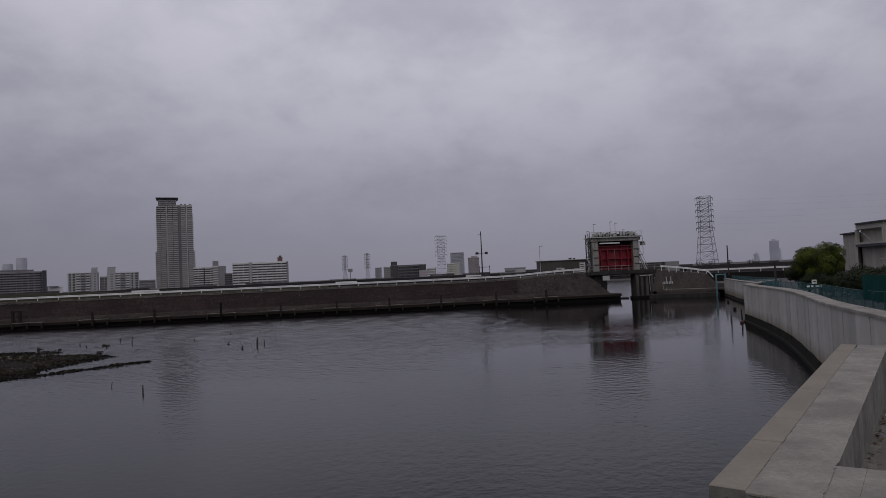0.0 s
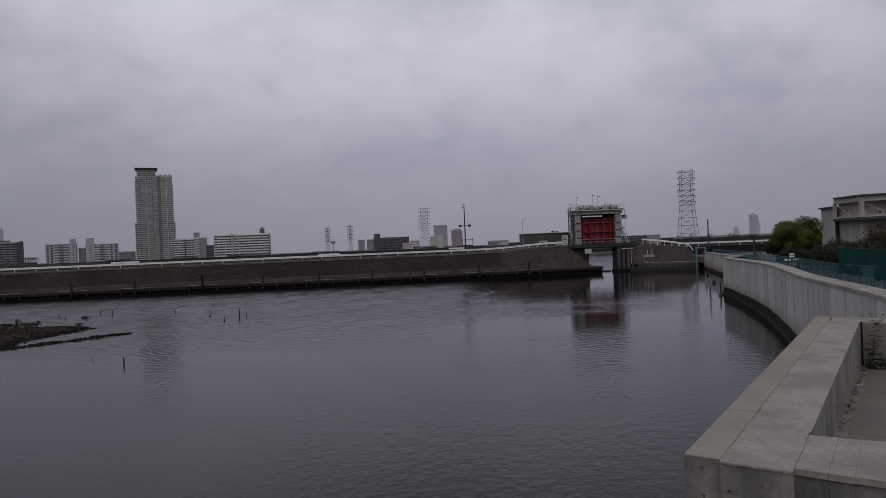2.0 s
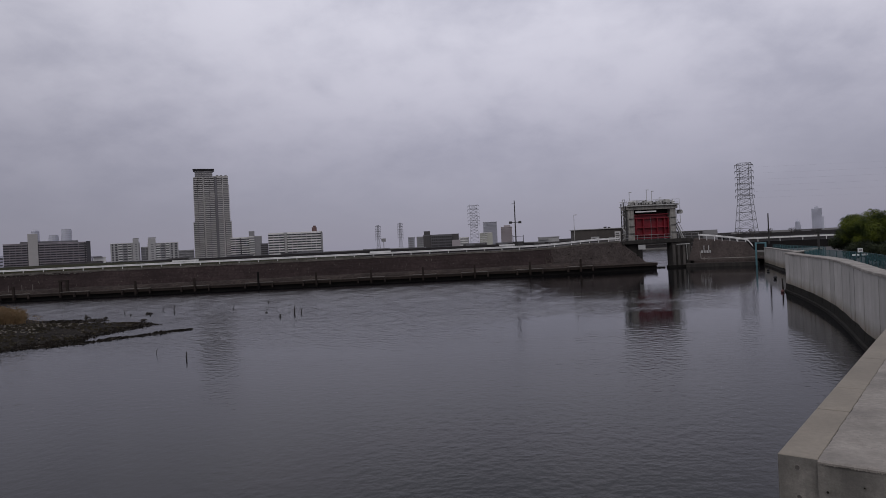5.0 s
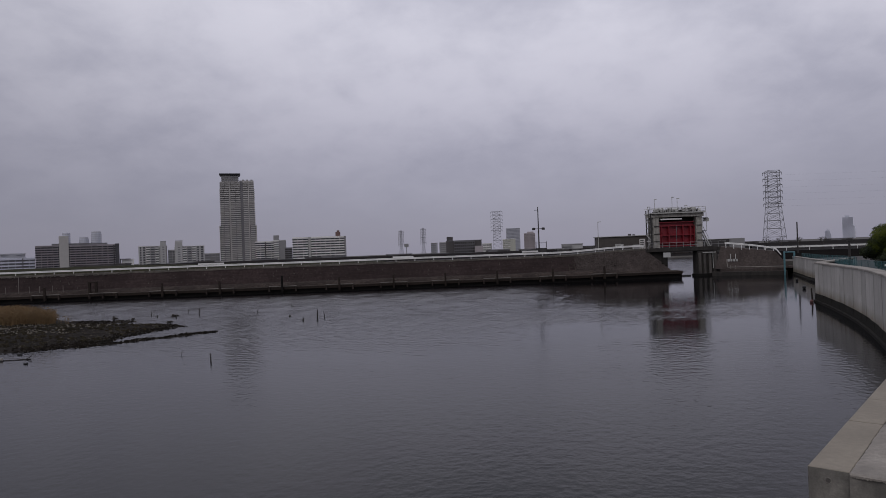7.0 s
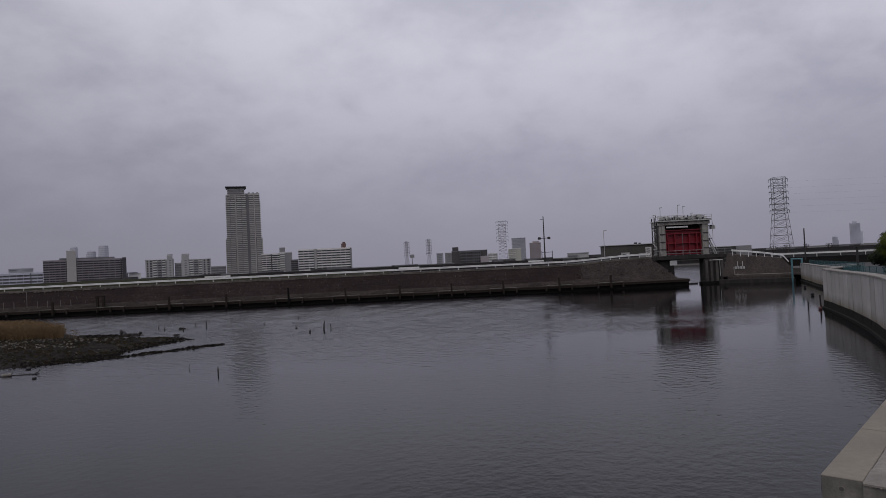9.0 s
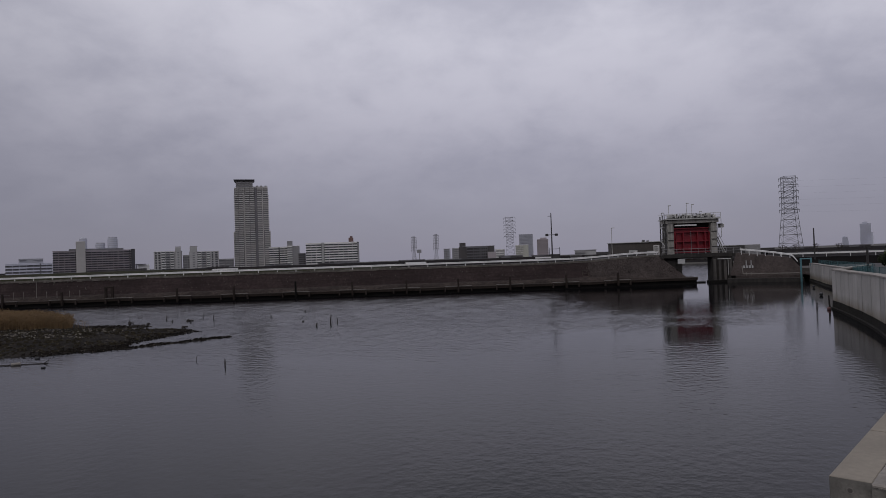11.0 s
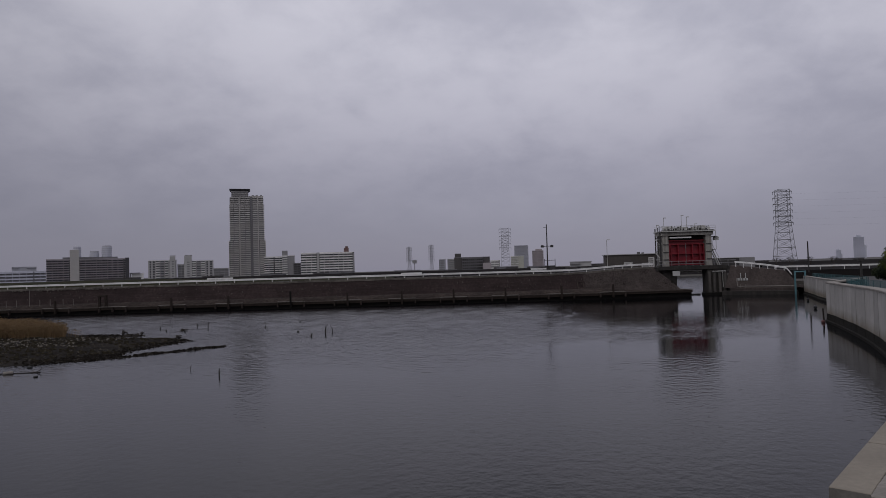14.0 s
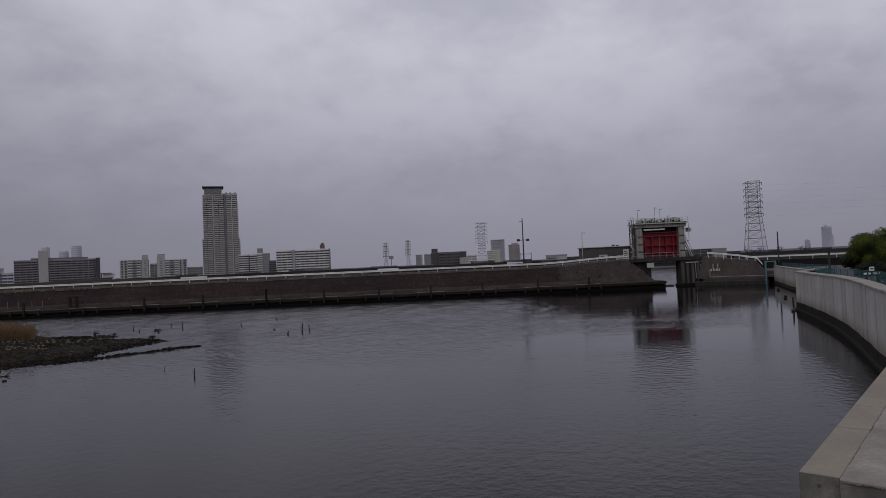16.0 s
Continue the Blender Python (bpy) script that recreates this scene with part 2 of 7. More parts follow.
M = {
    "wall": material("flood_wall_concrete", ((0.61, 0.59, 0.555), (0.54, 0.52, 0.487), (0.30, 0.285, 0.255)), 0.85, 3, 0.35, 0.12, streak=0.5, contrast=1.0, spread=0.13, runs=1.1, tide=(1.42, 2.4, (0.17, 0.135, 0.075))),
    "cap": material("wall_cap_concrete", ((0.38, 0.352, 0.312), (0.29, 0.27, 0.24), (0.13, 0.12, 0.105)), 0.9, 4, 0.7, 0.3, contrast=1.5),
    "parapet": material("parapet_concrete", ((0.382, 0.350, 0.302), (0.298, 0.272, 0.236), (0.115, 0.106, 0.094)), 0.88, 34, 2.4, 0.35, contrast=1.7, speck=0.30, pits=0.8),
    "strip": material("edge_strip_concrete", ((0.302, 0.267, 0.211), (0.252, 0.222, 0.177), (0.165, 0.147, 0.118)), 0.85, 30, 2.2, 0.25, contrast=1.3, speck=0.2, pits=0.4),
    "parapet_side": material("weathered_parapet_face", ((0.43, 0.405, 0.355), (0.305, 0.286, 0.250), (0.055, 0.053, 0.048)), 0.92, 22, 2.6, 0.35, streak=0.5, contrast=1.4, speck=0.25, runs=7.0, pits=0.9),
    "return_face": material("cast_parapet_face", ((0.27, 0.25, 0.222), (0.225, 0.209, 0.185), (0.13, 0.12, 0.106)), 0.92, 12, 0.9, 0.25, streak=0.2, speck=0.08, runs=4.0),
    "floor": material("terrace_concrete", ((0.195, 0.166, 0.138), (0.152, 0.130, 0.108), (0.078, 0.068, 0.057)), 0.9, 18, 1.3, 0.3, contrast=1.2, speck=0.15, pits=0.3),
    "algae": material("tidal_algae", ((0.014, 0.0125, 0.009), (0.026, 0.022, 0.015), (0.007, 0.007, 0.006)), 0.85, 5, 0.8, 0.7, spec=0.15, beds=0.5),
    "levee": material("old_levee_masonry", ((0.089, 0.064, 0.061), (0.053, 0.038, 0.037), (0.023, 0.017, 0.0165)), 0.95, 2.6, 0.16, 0.6, streak=0.45, contrast=1.6, speck=0.3, spec=0.15, beds=0.5),
    "levee_end": material("mortared_levee_end", ((0.138, 0.114, 0.105), (0.087, 0.071, 0.065), (0.040, 0.033, 0.031)), 0.95, 3.2, 0.4, 0.7, streak=0.3, contrast=1.6, speck=0.5, spec=0.15),
    "levee_cap": material("levee_coping", ((0.20, 0.18, 0.155), (0.10, 0.088, 0.075), (0.05, 0.045, 0.04)), 0.95, 1.2, 0.2, 0.4, contrast=1.5),
    "ledge": material("quay_concrete", ((0.135, 0.109, 0.094), (0.072, 0.058, 0.050), (0.028, 0.024, 0.021)), 0.92, 2.2, 0.35, 0.5, contrast=1.7, speck=0.45, spec=0.15, beds=0.35),
    "ledge_pale": material("quay_pale_slab", ((0.32, 0.295, 0.265), (0.20, 0.185, 0.165), (0.09, 0.08, 0.072)), 0.9, 1.8, 0.3, 0.3),
    "quay_dark": material("near_black_quay", ((0.010, 0.0095, 0.009), (0.017, 0.015, 0.013), (0.006, 0.006, 0.006)), 0.8, 1.5, 0.3, 0.5, spec=0.15),
    "white": material("white_paint", ((0.86, 0.86, 0.85), (0.80, 0.80, 0.78), (0.66, 0.64, 0.61)), 0.5, 1.5, 0.2, 0.05),
    "red": material("red_gate_paint", ((0.30, 0.012, 0.026), (0.23, 0.010, 0.020), (0.12, 0.008, 0.014)), 0.5, 1.2, 0.35, 0.1, streak=0.5),
    "gate_frame": material("pale_gate_concrete", ((0.60, 0.575, 0.52), (0.46, 0.44, 0.395), (0.13, 0.122, 0.108)), 0.85, 1.6, 0.4, 0.2, streak=0.75),
    "gate_dark": material("dark_gate_steel", ((0.085, 0.08, 0.078), (0.055, 0.052, 0.05), (0.03, 0.028, 0.028)), 0.6, 2, 0.4, 0.2, streak=0.4),
    "machine": material("pale_machine_paint", ((0.60, 0.60, 0.57), (0.48, 0.48, 0.45), (0.30, 0.29, 0.27)), 0.6, 2, 0.5, 0.1, streak=0.3),
    "pier": material("pier_concrete", ((0.075, 0.066, 0.058), (0.042, 0.037, 0.033), (0.016, 0.015, 0.014)), 0.9, 1.3, 0.3, 0.4, streak=0.8),
    "pier_pale": material("stained_pier_rib", ((0.17, 0.155, 0.14), (0.10, 0.09, 0.08), (0.035, 0.032, 0.03)), 0.9, 1.6, 0.4, 0.4, streak=0.85),
    "steel": material("galvanised_steel", ((0.24, 0.24, 0.25), (0.19, 0.19, 0.20), (0.14, 0.14, 0.14)), 0.6, 0.5, 0.05, 0.0, metal=0.3),
    "pole": material("dark_pole", ((0.05, 0.047, 0.045), (0.035, 0.033, 0.032), (0.022, 0.02, 0.02)), 0.8, 2, 0.4, 0.1),
    "shed": material("grey_brown_shed", ((0.12, 0.105, 0.096), (0.092, 0.08, 0.073), (0.055, 0.05, 0.045)), 0.85, 2, 0.3, 0.2, streak=0.4),
    "roof": material("pale_roof_edge", ((0.55, 0.55, 0.54), (0.45, 0.45, 0.44), (0.33, 0.32, 0.31)), 0.7, 1, 0.2, 0.05),
    "asphalt": material("asphalt", ((0.055, 0.053, 0.05), (0.042, 0.04, 0.038), (0.032, 0.03, 0.03)), 0.9, 3, 0.2, 0.2),
    "grass": material("bank_grass", ((0.029, 0.031, 0.015), (0.021, 0.023, 0.012), (0.036, 0.031, 0.016)), 0.95, 2.0, 0.12, 0.5, spec=0.1),
    "earth": material("plain_ground", ((0.10, 0.095, 0.085), (0.075, 0.07, 0.062), (0.055, 0.05, 0.045)), 0.95, 0.4, 0.02, 0.2),
    "far_dark": material("far_levee_face", ((0.030, 0.027, 0.027), (0.022, 0.020, 0.020), (0.015, 0.014, 0.014)), 0.95, 0.6, 0.05, 0.2, streak=0.4, spec=0.1),
    "mud": material("tidal_mud", ((0.027, 0.0215, 0.0165), (0.012, 0.010, 0.008), (0.005, 0.0045, 0.004)), 0.9, 3.2, 0.25, 0.9, contrast=1.3, spec=0.12),
    "shingle": material("wet_shingle", ((0.12, 0.103, 0.082), (0.04, 0.035, 0.028), (0.016, 0.0145, 0.012)), 0.85, 3, 0.9, 0.4, contrast=1.6, spec=0.15),
    "reed": material("dry_reed", ((0.265, 0.172, 0.082), (0.20, 0.132, 0.066), (0.12, 0.082, 0.045)), 0.95, 1.2, 0.3, 0.0, contrast=1.3),
    "weed_rock": material("weedy_rock", ((0.052, 0.043, 0.025), (0.022, 0.018, 0.012), (0.008, 0.0075, 0.006)), 0.9, 5, 0.8, 0.6, contrast=1.5, spec=0.15),
    "shell": material("bleached_shell", ((0.26, 0.235, 0.20), (0.14, 0.125, 0.105), (0.05, 0.045, 0.038)), 0.85, 6, 1.0, 0.3, contrast=1.4, spec=0.2),
    "sand": material("drifted_sand", ((0.21, 0.19, 0.165), (0.14, 0.128, 0.11), (0.06, 0.055, 0.048)), 0.95, 22, 3.0, 0.4, contrast=1.4),
    "float_red": material("faded_red_float", ((0.22, 0.10, 0.10), (0.15, 0.07, 0.07), (0.08, 0.045, 0.045)), 0.7, 8, 1, 0.1),
    "wood": material("rotten_wood", ((0.045, 0.037, 0.03), (0.028, 0.023, 0.02), (0.018, 0.015, 0.013)), 0.8, 6, 1, 0.4),
    "teal": material("teal_steel_paint", ((0.12, 0.27, 0.31), (0.10, 0.22, 0.25), (0.07, 0.15, 0.17)), 0.5, 3, 0.5, 0.1),
    "bark": material("bark", ((0.075, 0.058, 0.043), (0.05, 0.04, 0.03), (0.032, 0.026, 0.02)), 0.95, 8, 1, 0.6),
    "beige": material("cream_render", ((0.50, 0.475, 0.43), (0.43, 0.41, 0.37), (0.28, 0.26, 0.235)), 0.85, 1.5, 0.25, 0.1, streak=0.4),
    "beige_dark": material("stained_cream_render", ((0.52, 0.485, 0.435), (0.44, 0.41, 0.365), (0.23, 0.21, 0.185)), 0.85, 1.5, 0.25, 0.1, streak=0.6),
    "eave": material("dark_eave", ((0.05, 0.05, 0.062), (0.04, 0.04, 0.05), (0.03, 0.03, 0.036)), 0.7, 2, 0.3, 0.1),
    "glass": material("dark_window", ((0.03, 0.034, 0.04), (0.045, 0.05, 0.055), (0.02, 0.022, 0.026)), 0.15, 0.4, 0.1, 0.0),
    "leaf_dry": material("fallen_leaves", ((0.16, 0.10, 0.05), (0.10, 0.065, 0.035), (0.05, 0.035, 0.02)), 0.9, 30, 3, 0.2),
    "float": material("black_float", ((0.02, 0.02, 0.022), (0.03, 0.03, 0.032), (0.015, 0.015, 0.016)), 0.45, 8, 1, 0.1),
}
for key, c1, c2 in (
    # recess tones put the shade behind balconies into the colour, lifted for haze
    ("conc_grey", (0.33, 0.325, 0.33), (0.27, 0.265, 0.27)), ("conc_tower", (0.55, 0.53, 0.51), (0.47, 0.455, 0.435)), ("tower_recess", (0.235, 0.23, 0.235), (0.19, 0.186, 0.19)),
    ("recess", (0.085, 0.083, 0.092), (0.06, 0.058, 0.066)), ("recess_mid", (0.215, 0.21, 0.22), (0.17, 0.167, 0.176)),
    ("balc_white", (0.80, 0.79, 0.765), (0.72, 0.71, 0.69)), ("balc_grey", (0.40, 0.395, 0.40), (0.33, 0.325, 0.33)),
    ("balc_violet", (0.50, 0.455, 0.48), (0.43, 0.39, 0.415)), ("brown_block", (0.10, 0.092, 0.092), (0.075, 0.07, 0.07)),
    # haze_ tones: the haze of distance is put into the colour by paling it
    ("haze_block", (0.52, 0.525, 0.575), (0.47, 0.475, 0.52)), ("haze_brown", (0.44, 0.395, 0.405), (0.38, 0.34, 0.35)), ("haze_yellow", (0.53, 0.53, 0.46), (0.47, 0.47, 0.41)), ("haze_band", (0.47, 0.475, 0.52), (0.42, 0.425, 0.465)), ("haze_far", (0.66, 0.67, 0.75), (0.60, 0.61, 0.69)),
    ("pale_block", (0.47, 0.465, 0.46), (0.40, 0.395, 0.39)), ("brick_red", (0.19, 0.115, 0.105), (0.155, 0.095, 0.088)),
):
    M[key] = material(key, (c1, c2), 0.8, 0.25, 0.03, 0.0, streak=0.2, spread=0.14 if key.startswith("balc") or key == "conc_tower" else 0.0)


def leaf_material(name, a, b):
    m = bpy.data.materials.new(name)
    m.use_nodes = True
    n, l = m.node_tree.nodes, m.node_tree.links
    p = n["Principled BSDF"]
    p.inputs["Roughness"].default_value = 0.7
    p.inputs["Specular IOR Level"].default_value = 0.2
    g = n.new("ShaderNodeNewGeometry")
    x = n.new("ShaderNodeMix")
    x.data_type = "RGBA"
    x.inputs["A"].default_value, x.inputs["B"].default_value = (*a, 1), (*b, 1)
    t = n.new("ShaderNodeTexNoise")
    t.inputs["Scale"].default_value, t.inputs["Detail"].default_value = 0.75, 2
    l.new(g.outputs["Position"], t.inputs["Vector"])
    mr = n.new("ShaderNodeMapRange")
    for k_, v_ in (("From Min", 0.36), ("From Max", 0.64), ("To Min", -0.15), ("To Max", 0.85)):
        mr.inputs[k_].default_value = v_
    l.new(t.outputs["Fac"], mr.inputs["Value"])
    ad = n.new("ShaderNodeMath")
    ad.operation, ad.use_clamp = "MULTIPLY_ADD", True
    ad.inputs[1].default_value = 0.3
    l.new(g.outputs["Random Per Island"], ad.inputs[0])
    l.new(mr.outputs[0], ad.inputs[2])
    l.new(ad.outputs[0], x.inputs["Factor"])
    l.new(x.outputs["Result"], p.inputs["Base Color"])
    return m


M["leaf"] = leaf_material("camphor_leaf", (0.015, 0.026, 0.004), (0.105, 0.128, 0.014))
M["leaf_dark"] = leaf_material("evergreen_leaf", (0.011, 0.017, 0.008), (0.040, 0.050, 0.020))
M["leaf_rust"] = leaf_material("rusty_leaf", (0.016, 0.019, 0.007), (0.078, 0.050, 0.016))
M["leaf_weed"] = leaf_material("weed_leaf", (0.020, 0.028, 0.012), (0.060, 0.075, 0.030))


def water_material():
    m = bpy.data.materials.new("still_harbour_water")
    m.use_nodes = True
    n, l = m.node_tree.nodes, m.node_tree.links
    b = n["Principled BSDF"]
    b.inputs["Base Color"].default_value = (0.004, 0.004, 0.005, 1)
    b.inputs["Roughness"].default_value = 0.06
    b.inputs["IOR"].default_value = 1.333
    b.inputs["Specular IOR Level"].default_value = 0.235
    geo = n.new("ShaderNodeNewGeometry")

    def waves(scale, stretch, detail, turn):
        mp = n.new("ShaderNodeMapping")
        mp.inputs["Scale"].default_value = stretch
        mp.inputs["Rotation"].default_value = (0, 0, radians(turn))
        l.new(geo.outputs["Position"], mp.inputs[0])
        t = n.new("ShaderNodeTexNoise")
        t.inputs["Scale"].default_value, t.inputs["Detail"].default_value = scale, detail
        t.inputs["Roughness"].default_value = 0.5
        l.new(mp.outputs[0], t.inputs["Vector"])
        return t.outputs["Fac"]

    small, mid, patch = waves(5.0, (1.2, 1.0, 1), 4, 12), waves(1.8, (1.3, 1.0, 1), 4, 8), waves(0.030, (0.45, 1.3, 1), 3, 10)
    mr = n.new("ShaderNodeMapRange")
    mr.inputs["From Min"].default_value, mr.inputs["From Max"].default_value = 0.38, 0.62
    mr.inputs["To Min"].default_value, mr.inputs["To Max"].default_value = 0.75, 1.0
    l.new(patch, mr.inputs["Value"])
    sep = n.new("ShaderNodeSeparateXYZ")
    l.new(geo.outputs["Position"], sep.inputs[0])

    def ramp(src, lo, hi, v0, v1):
        q = n.new("ShaderNodeMapRange")
        q.interpolation_type = "SMOOTHSTEP"
        for k_, v_ in (("From Min", lo), ("From Max", hi), ("To Min", v0), ("To Max", v1)):
            q.inputs[k_].default_value = v_
        l.new(src, q.inputs["Value"])
        return q.outputs[0]

    def calc(op, *src):
        q = n.new("ShaderNodeMath")
        q.operation = op
        for i_, v_ in enumerate(src):
            if isinstance(v_, float):
                q.inputs[i_].default_value = v_
            else:
                l.new(v_, q.inputs[i_])
        return q.outputs[0]

    # sheltered and calm before the gate, open to the wind along the levee
    away = ramp(calc("MULTIPLY_ADD", sep.outputs[1], -0.08, sep.outputs[0]), -8.0, 5.0, 0.0, 1.0)
    wind = n.new("ShaderNodeAttribute")
    wind.attribute_name = "wind"
    rippled = calc("MULTIPLY", calc("MULTIPLY", wind.outputs["Fac"], 0.85), mr.outputs[0])
    open_water = calc("SUBTRACT", 1.0, away)
    out_there = calc("MULTIPLY", ramp(sep.outputs[1], 54.0, 88.0, 0.0, 1.0), open_water)
    off_levee = ramp(calc("MULTIPLY_ADD", sep.outputs[0], -0.135, sep.outputs[1]), 92.0, 116.0, 0.0, 0.06)
    rough_at = calc("MULTIPLY_ADD", out_there, 0.05, 0.075)
    l.new(calc("MULTIPLY_ADD", off_levee, open_water, rough_at), b.inputs["Roughness"])
    b1, b2 = n.new("ShaderNodeBump"), n.new("ShaderNodeBump")
    b1.inputs["Distance"].default_value = 0.015
    l.new(rippled, b1.inputs["Strength"])
    l.new(rippled, b2.inputs["Strength"])
    l.new(small, b1.inputs["Height"])
    b2.inputs["Distance"].default_value, b2.inputs["Strength"].default_value = 0.05, 0.6
    l.new(mid, b2.inputs["Height"])
    l.new(b1.outputs[0], b2.inputs["Normal"])
    l.new(b2.outputs[0], b.inputs["Normal"])
    return m


# steel for the far pylons, with distance haze mixed into its colour
M["steel_far"] = material("hazy_steel", ((0.30, 0.30, 0.325), (0.25, 0.25, 0.27), (0.20, 0.20, 0.215)), 0.7, 0.5, 0.05, 0.0)
M["return_front"] = material("streaked_return_face", ((0.33, 0.305, 0.27), (0.225, 0.208, 0.184), (0.05, 0.047, 0.045)), 0.92, 20, 2.2, 0.35, streak=0.75, contrast=1.7, speck=0.2, runs=6.0, pits=0.7)
M["teal_dark"] = material("dark_teal_paint", ((0.035, 0.10, 0.105), (0.025, 0.075, 0.08)), 0.6, 3, 0.5, 0.1)
M["kerb"] = material("rubble_kerb", ((0.105, 0.083, 0.073), (0.052, 0.042, 0.037), (0.020, 0.017, 0.016)), 0.95, 2.6, 0.4, 0.6, contrast=1.8, speck=0.5, spec=0.12)
M["fender"] = material("weathered_fender", ((0.052, 0.040, 0.034), (0.033, 0.026, 0.022), (0.018, 0.015, 0.013)), 0.9, 3, 0.5, 0.3, spec=0.15)
M["water"] = water_material()


def net_material(name, colour, cover):
    """Woven mesh: threads with gaps too fine to see one by one."""
    m = bpy.data.materials.new(name)
    m.use_nodes = True
    n, l = m.node_tree.nodes, m.node_tree.links
    b = n["Principled BSDF"]
    b.inputs["Base Color"].default_value, b.inputs["Roughness"].default_value = (*colour, 1), 0.8
    b.inputs["Specular IOR Level"].default_value = 0.08
    tr = n.new("ShaderNodeBsdfTransparent")
    mx = n.new("ShaderNodeMixShader")
    geo = n.new("ShaderNodeNewGeometry")
    t = n.new("ShaderNodeTexNoise")
    t.inputs["Scale"].default_value = 0.6
    l.new(geo.outputs["Position"], t.inputs["Vector"])
    mr = n.new("ShaderNodeMapRange")
    mr.inputs["To Min"].default_value, mr.inputs["To Max"].default_value = cover - 0.12, cover + 0.12
    l.new(t.outputs["Fac"], mr.inputs["Value"])
    l.new(mr.outputs[0], mx.inputs[0])
    l.new(tr.outputs[0], mx.inputs[1])
    l.new(b.outputs[0], mx.inputs[2])
    l.new(mx.outputs[0], n["Material Output"].inputs[0])
    return m


M["net_green"] = net_material("dark_green_net", (0.003, 0.052, 0.046), 0.97)
M["net_teal"] = net_material("pale_teal_net", (0.10, 0.23, 0.245), 0.40)


# ---- mesh helpers ----
class Mesh:
    """Collects boxes, beams, tubes and strips, and becomes one mesh."""

    def __init__(self):
        self.v, self.f = [], []

    def add(self, verts, faces):
        k = len(self.v)
        self.v += [tuple(p) for p in verts]
        self.f += [tuple(i + k for i in q) for q in faces]
        return self

    def box(self, x0, x1, y0, y1, z0, z1, m=None):
        p = [Vector((x, y, z)) for z in (z0, z1) for x, y in ((x0, y0), (x1, y0), (x1, y1), (x0, y1))]
        if m:
            p = [m @ q for q in p]
        return self.add(p, [(3, 2, 1, 0), (4, 5, 6, 7), (0, 1, 5, 4), (1, 2, 6, 5), (2, 3, 7, 6), (3, 0, 4, 7)])

    def soft(self, x0, x1, y0, y1, z0, z1, c=0.02, m=None):
        """A box with its upright and top edges chamfered."""
        rings = []
        for z, i in ((z0, 0.0), (z1 - c, 0.0), (z1, c)):
            a, b, cc, d = x0 + i, x1 - i, y0 + i, y1 - i
            rings.append([(a + c, cc, z), (b - c, cc, z), (b, cc + c, z), (b, d - c, z), (b - c, d, z), (a + c, d, z), (a, d - c, z), (a, cc + c, z)])
        p = [Vector(q) for r in rings for q in r]
        if m:
            p = [m @ q for q in p]
        f = [tuple(range(7, -1, -1)), tuple(range(16, 24))]
        for r in (0, 8):
            f += [(r + i, r + (i + 1) % 8, r + 8 + (i + 1) % 8, r + 8 + i) for i in range(8)]
        return self.add(p, f)

    def tube(self, p, q, r0, r1=None, n=6):
        p, q = Vector(p), Vector(q)
        r1 = r0 if r1 is None else r1
        turn = (q - p).to_track_quat("Z", "Y").to_matrix()
        v = []
        for c, r in ((p, r0), (q, r1)):
            v += [c + turn @ Vector((r * math.cos(2 * math.pi * i / n), r * math.sin(2 * math.pi * i / n), 0)) for i in range(n)]
        return self.add(v, [tuple(range(n - 1, -1, -1)), tuple(range(n, 2 * n))] + [(i, (i + 1) % n, n + (i + 1) % n, n + i) for i in range(n)])

    def loft(self, rows, closed=False):
        """Skin between rows of equally many points."""
        n = len(rows[0])
        f = []
        for r in range(len(rows) - 1):
            for i in range(n if closed else n - 1):
                j = (i + 1) % n
                f.append((r * n + i, (r + 1) * n + i, (r + 1) * n + j, r * n + j))
        if closed:
            f += [tuple(range(n)), tuple((len(rows) - 1) * n + i for i in range(n - 1, -1, -1))]
        return self.add([p for r in rows for p in r], f)

    def mesh(self, name, mat, top=None):
        """top: the material of faces that look up, where the upper side has worn otherwise than the flanks."""
        d = bpy.data.meshes.new(name)
        d.from_pydata(self.v, [], self.f)
        d.materials.append(mat)
        b = bmesh.new()
        b.from_mesh(d)
        bmesh.ops.recalc_face_normals(b, faces=b.faces)
        if top:
            d.materials.append(top)
            for q in b.faces:
                q.material_index = int(q.normal.z > 0.5)
        b.to_mesh(d)
        b.free()
        return d


def thing(name, label, category, m=None, group="", kind=""):
    ob = new(name)
    ob.empty_display_size = 0.5
    if m is not None:
        ob.matrix_world = m
    return tagged(ob, label, category, group, kind)


def part(name, mb, mat, parent, label="", top=""):
    ob = new(name, mb.mesh(name, M[mat], M[top] if top else None))
    ob.parent = parent
    return tagged(ob, label) if label else ob


def solo(name, mb, mat, label, category, kind="", group="", m=None):
    ob = new(name, mb.mesh(name, M[mat]))
    if m is not None:
        ob.matrix_world = m
    return tagged(ob, label, category, group, kind)


def along(path, s):
    """Point and direction at the length s of a polyline in plan."""
    for a, b in zip(path, path[1:]):
        d = math.hypot(b[0] - a[0], b[1] - a[1])
        if s <= d or b == path[-1]:
            u = ((b[0] - a[0]) / d, (b[1] - a[1]) / d)
            return (a[0] + u[0] * s, a[1] + u[1] * s), u
        s -= d


def length(path):
    return sum(math.hypot(b[0] - a[0], b[1] - a[1]) for a, b in zip(path, path[1:]))


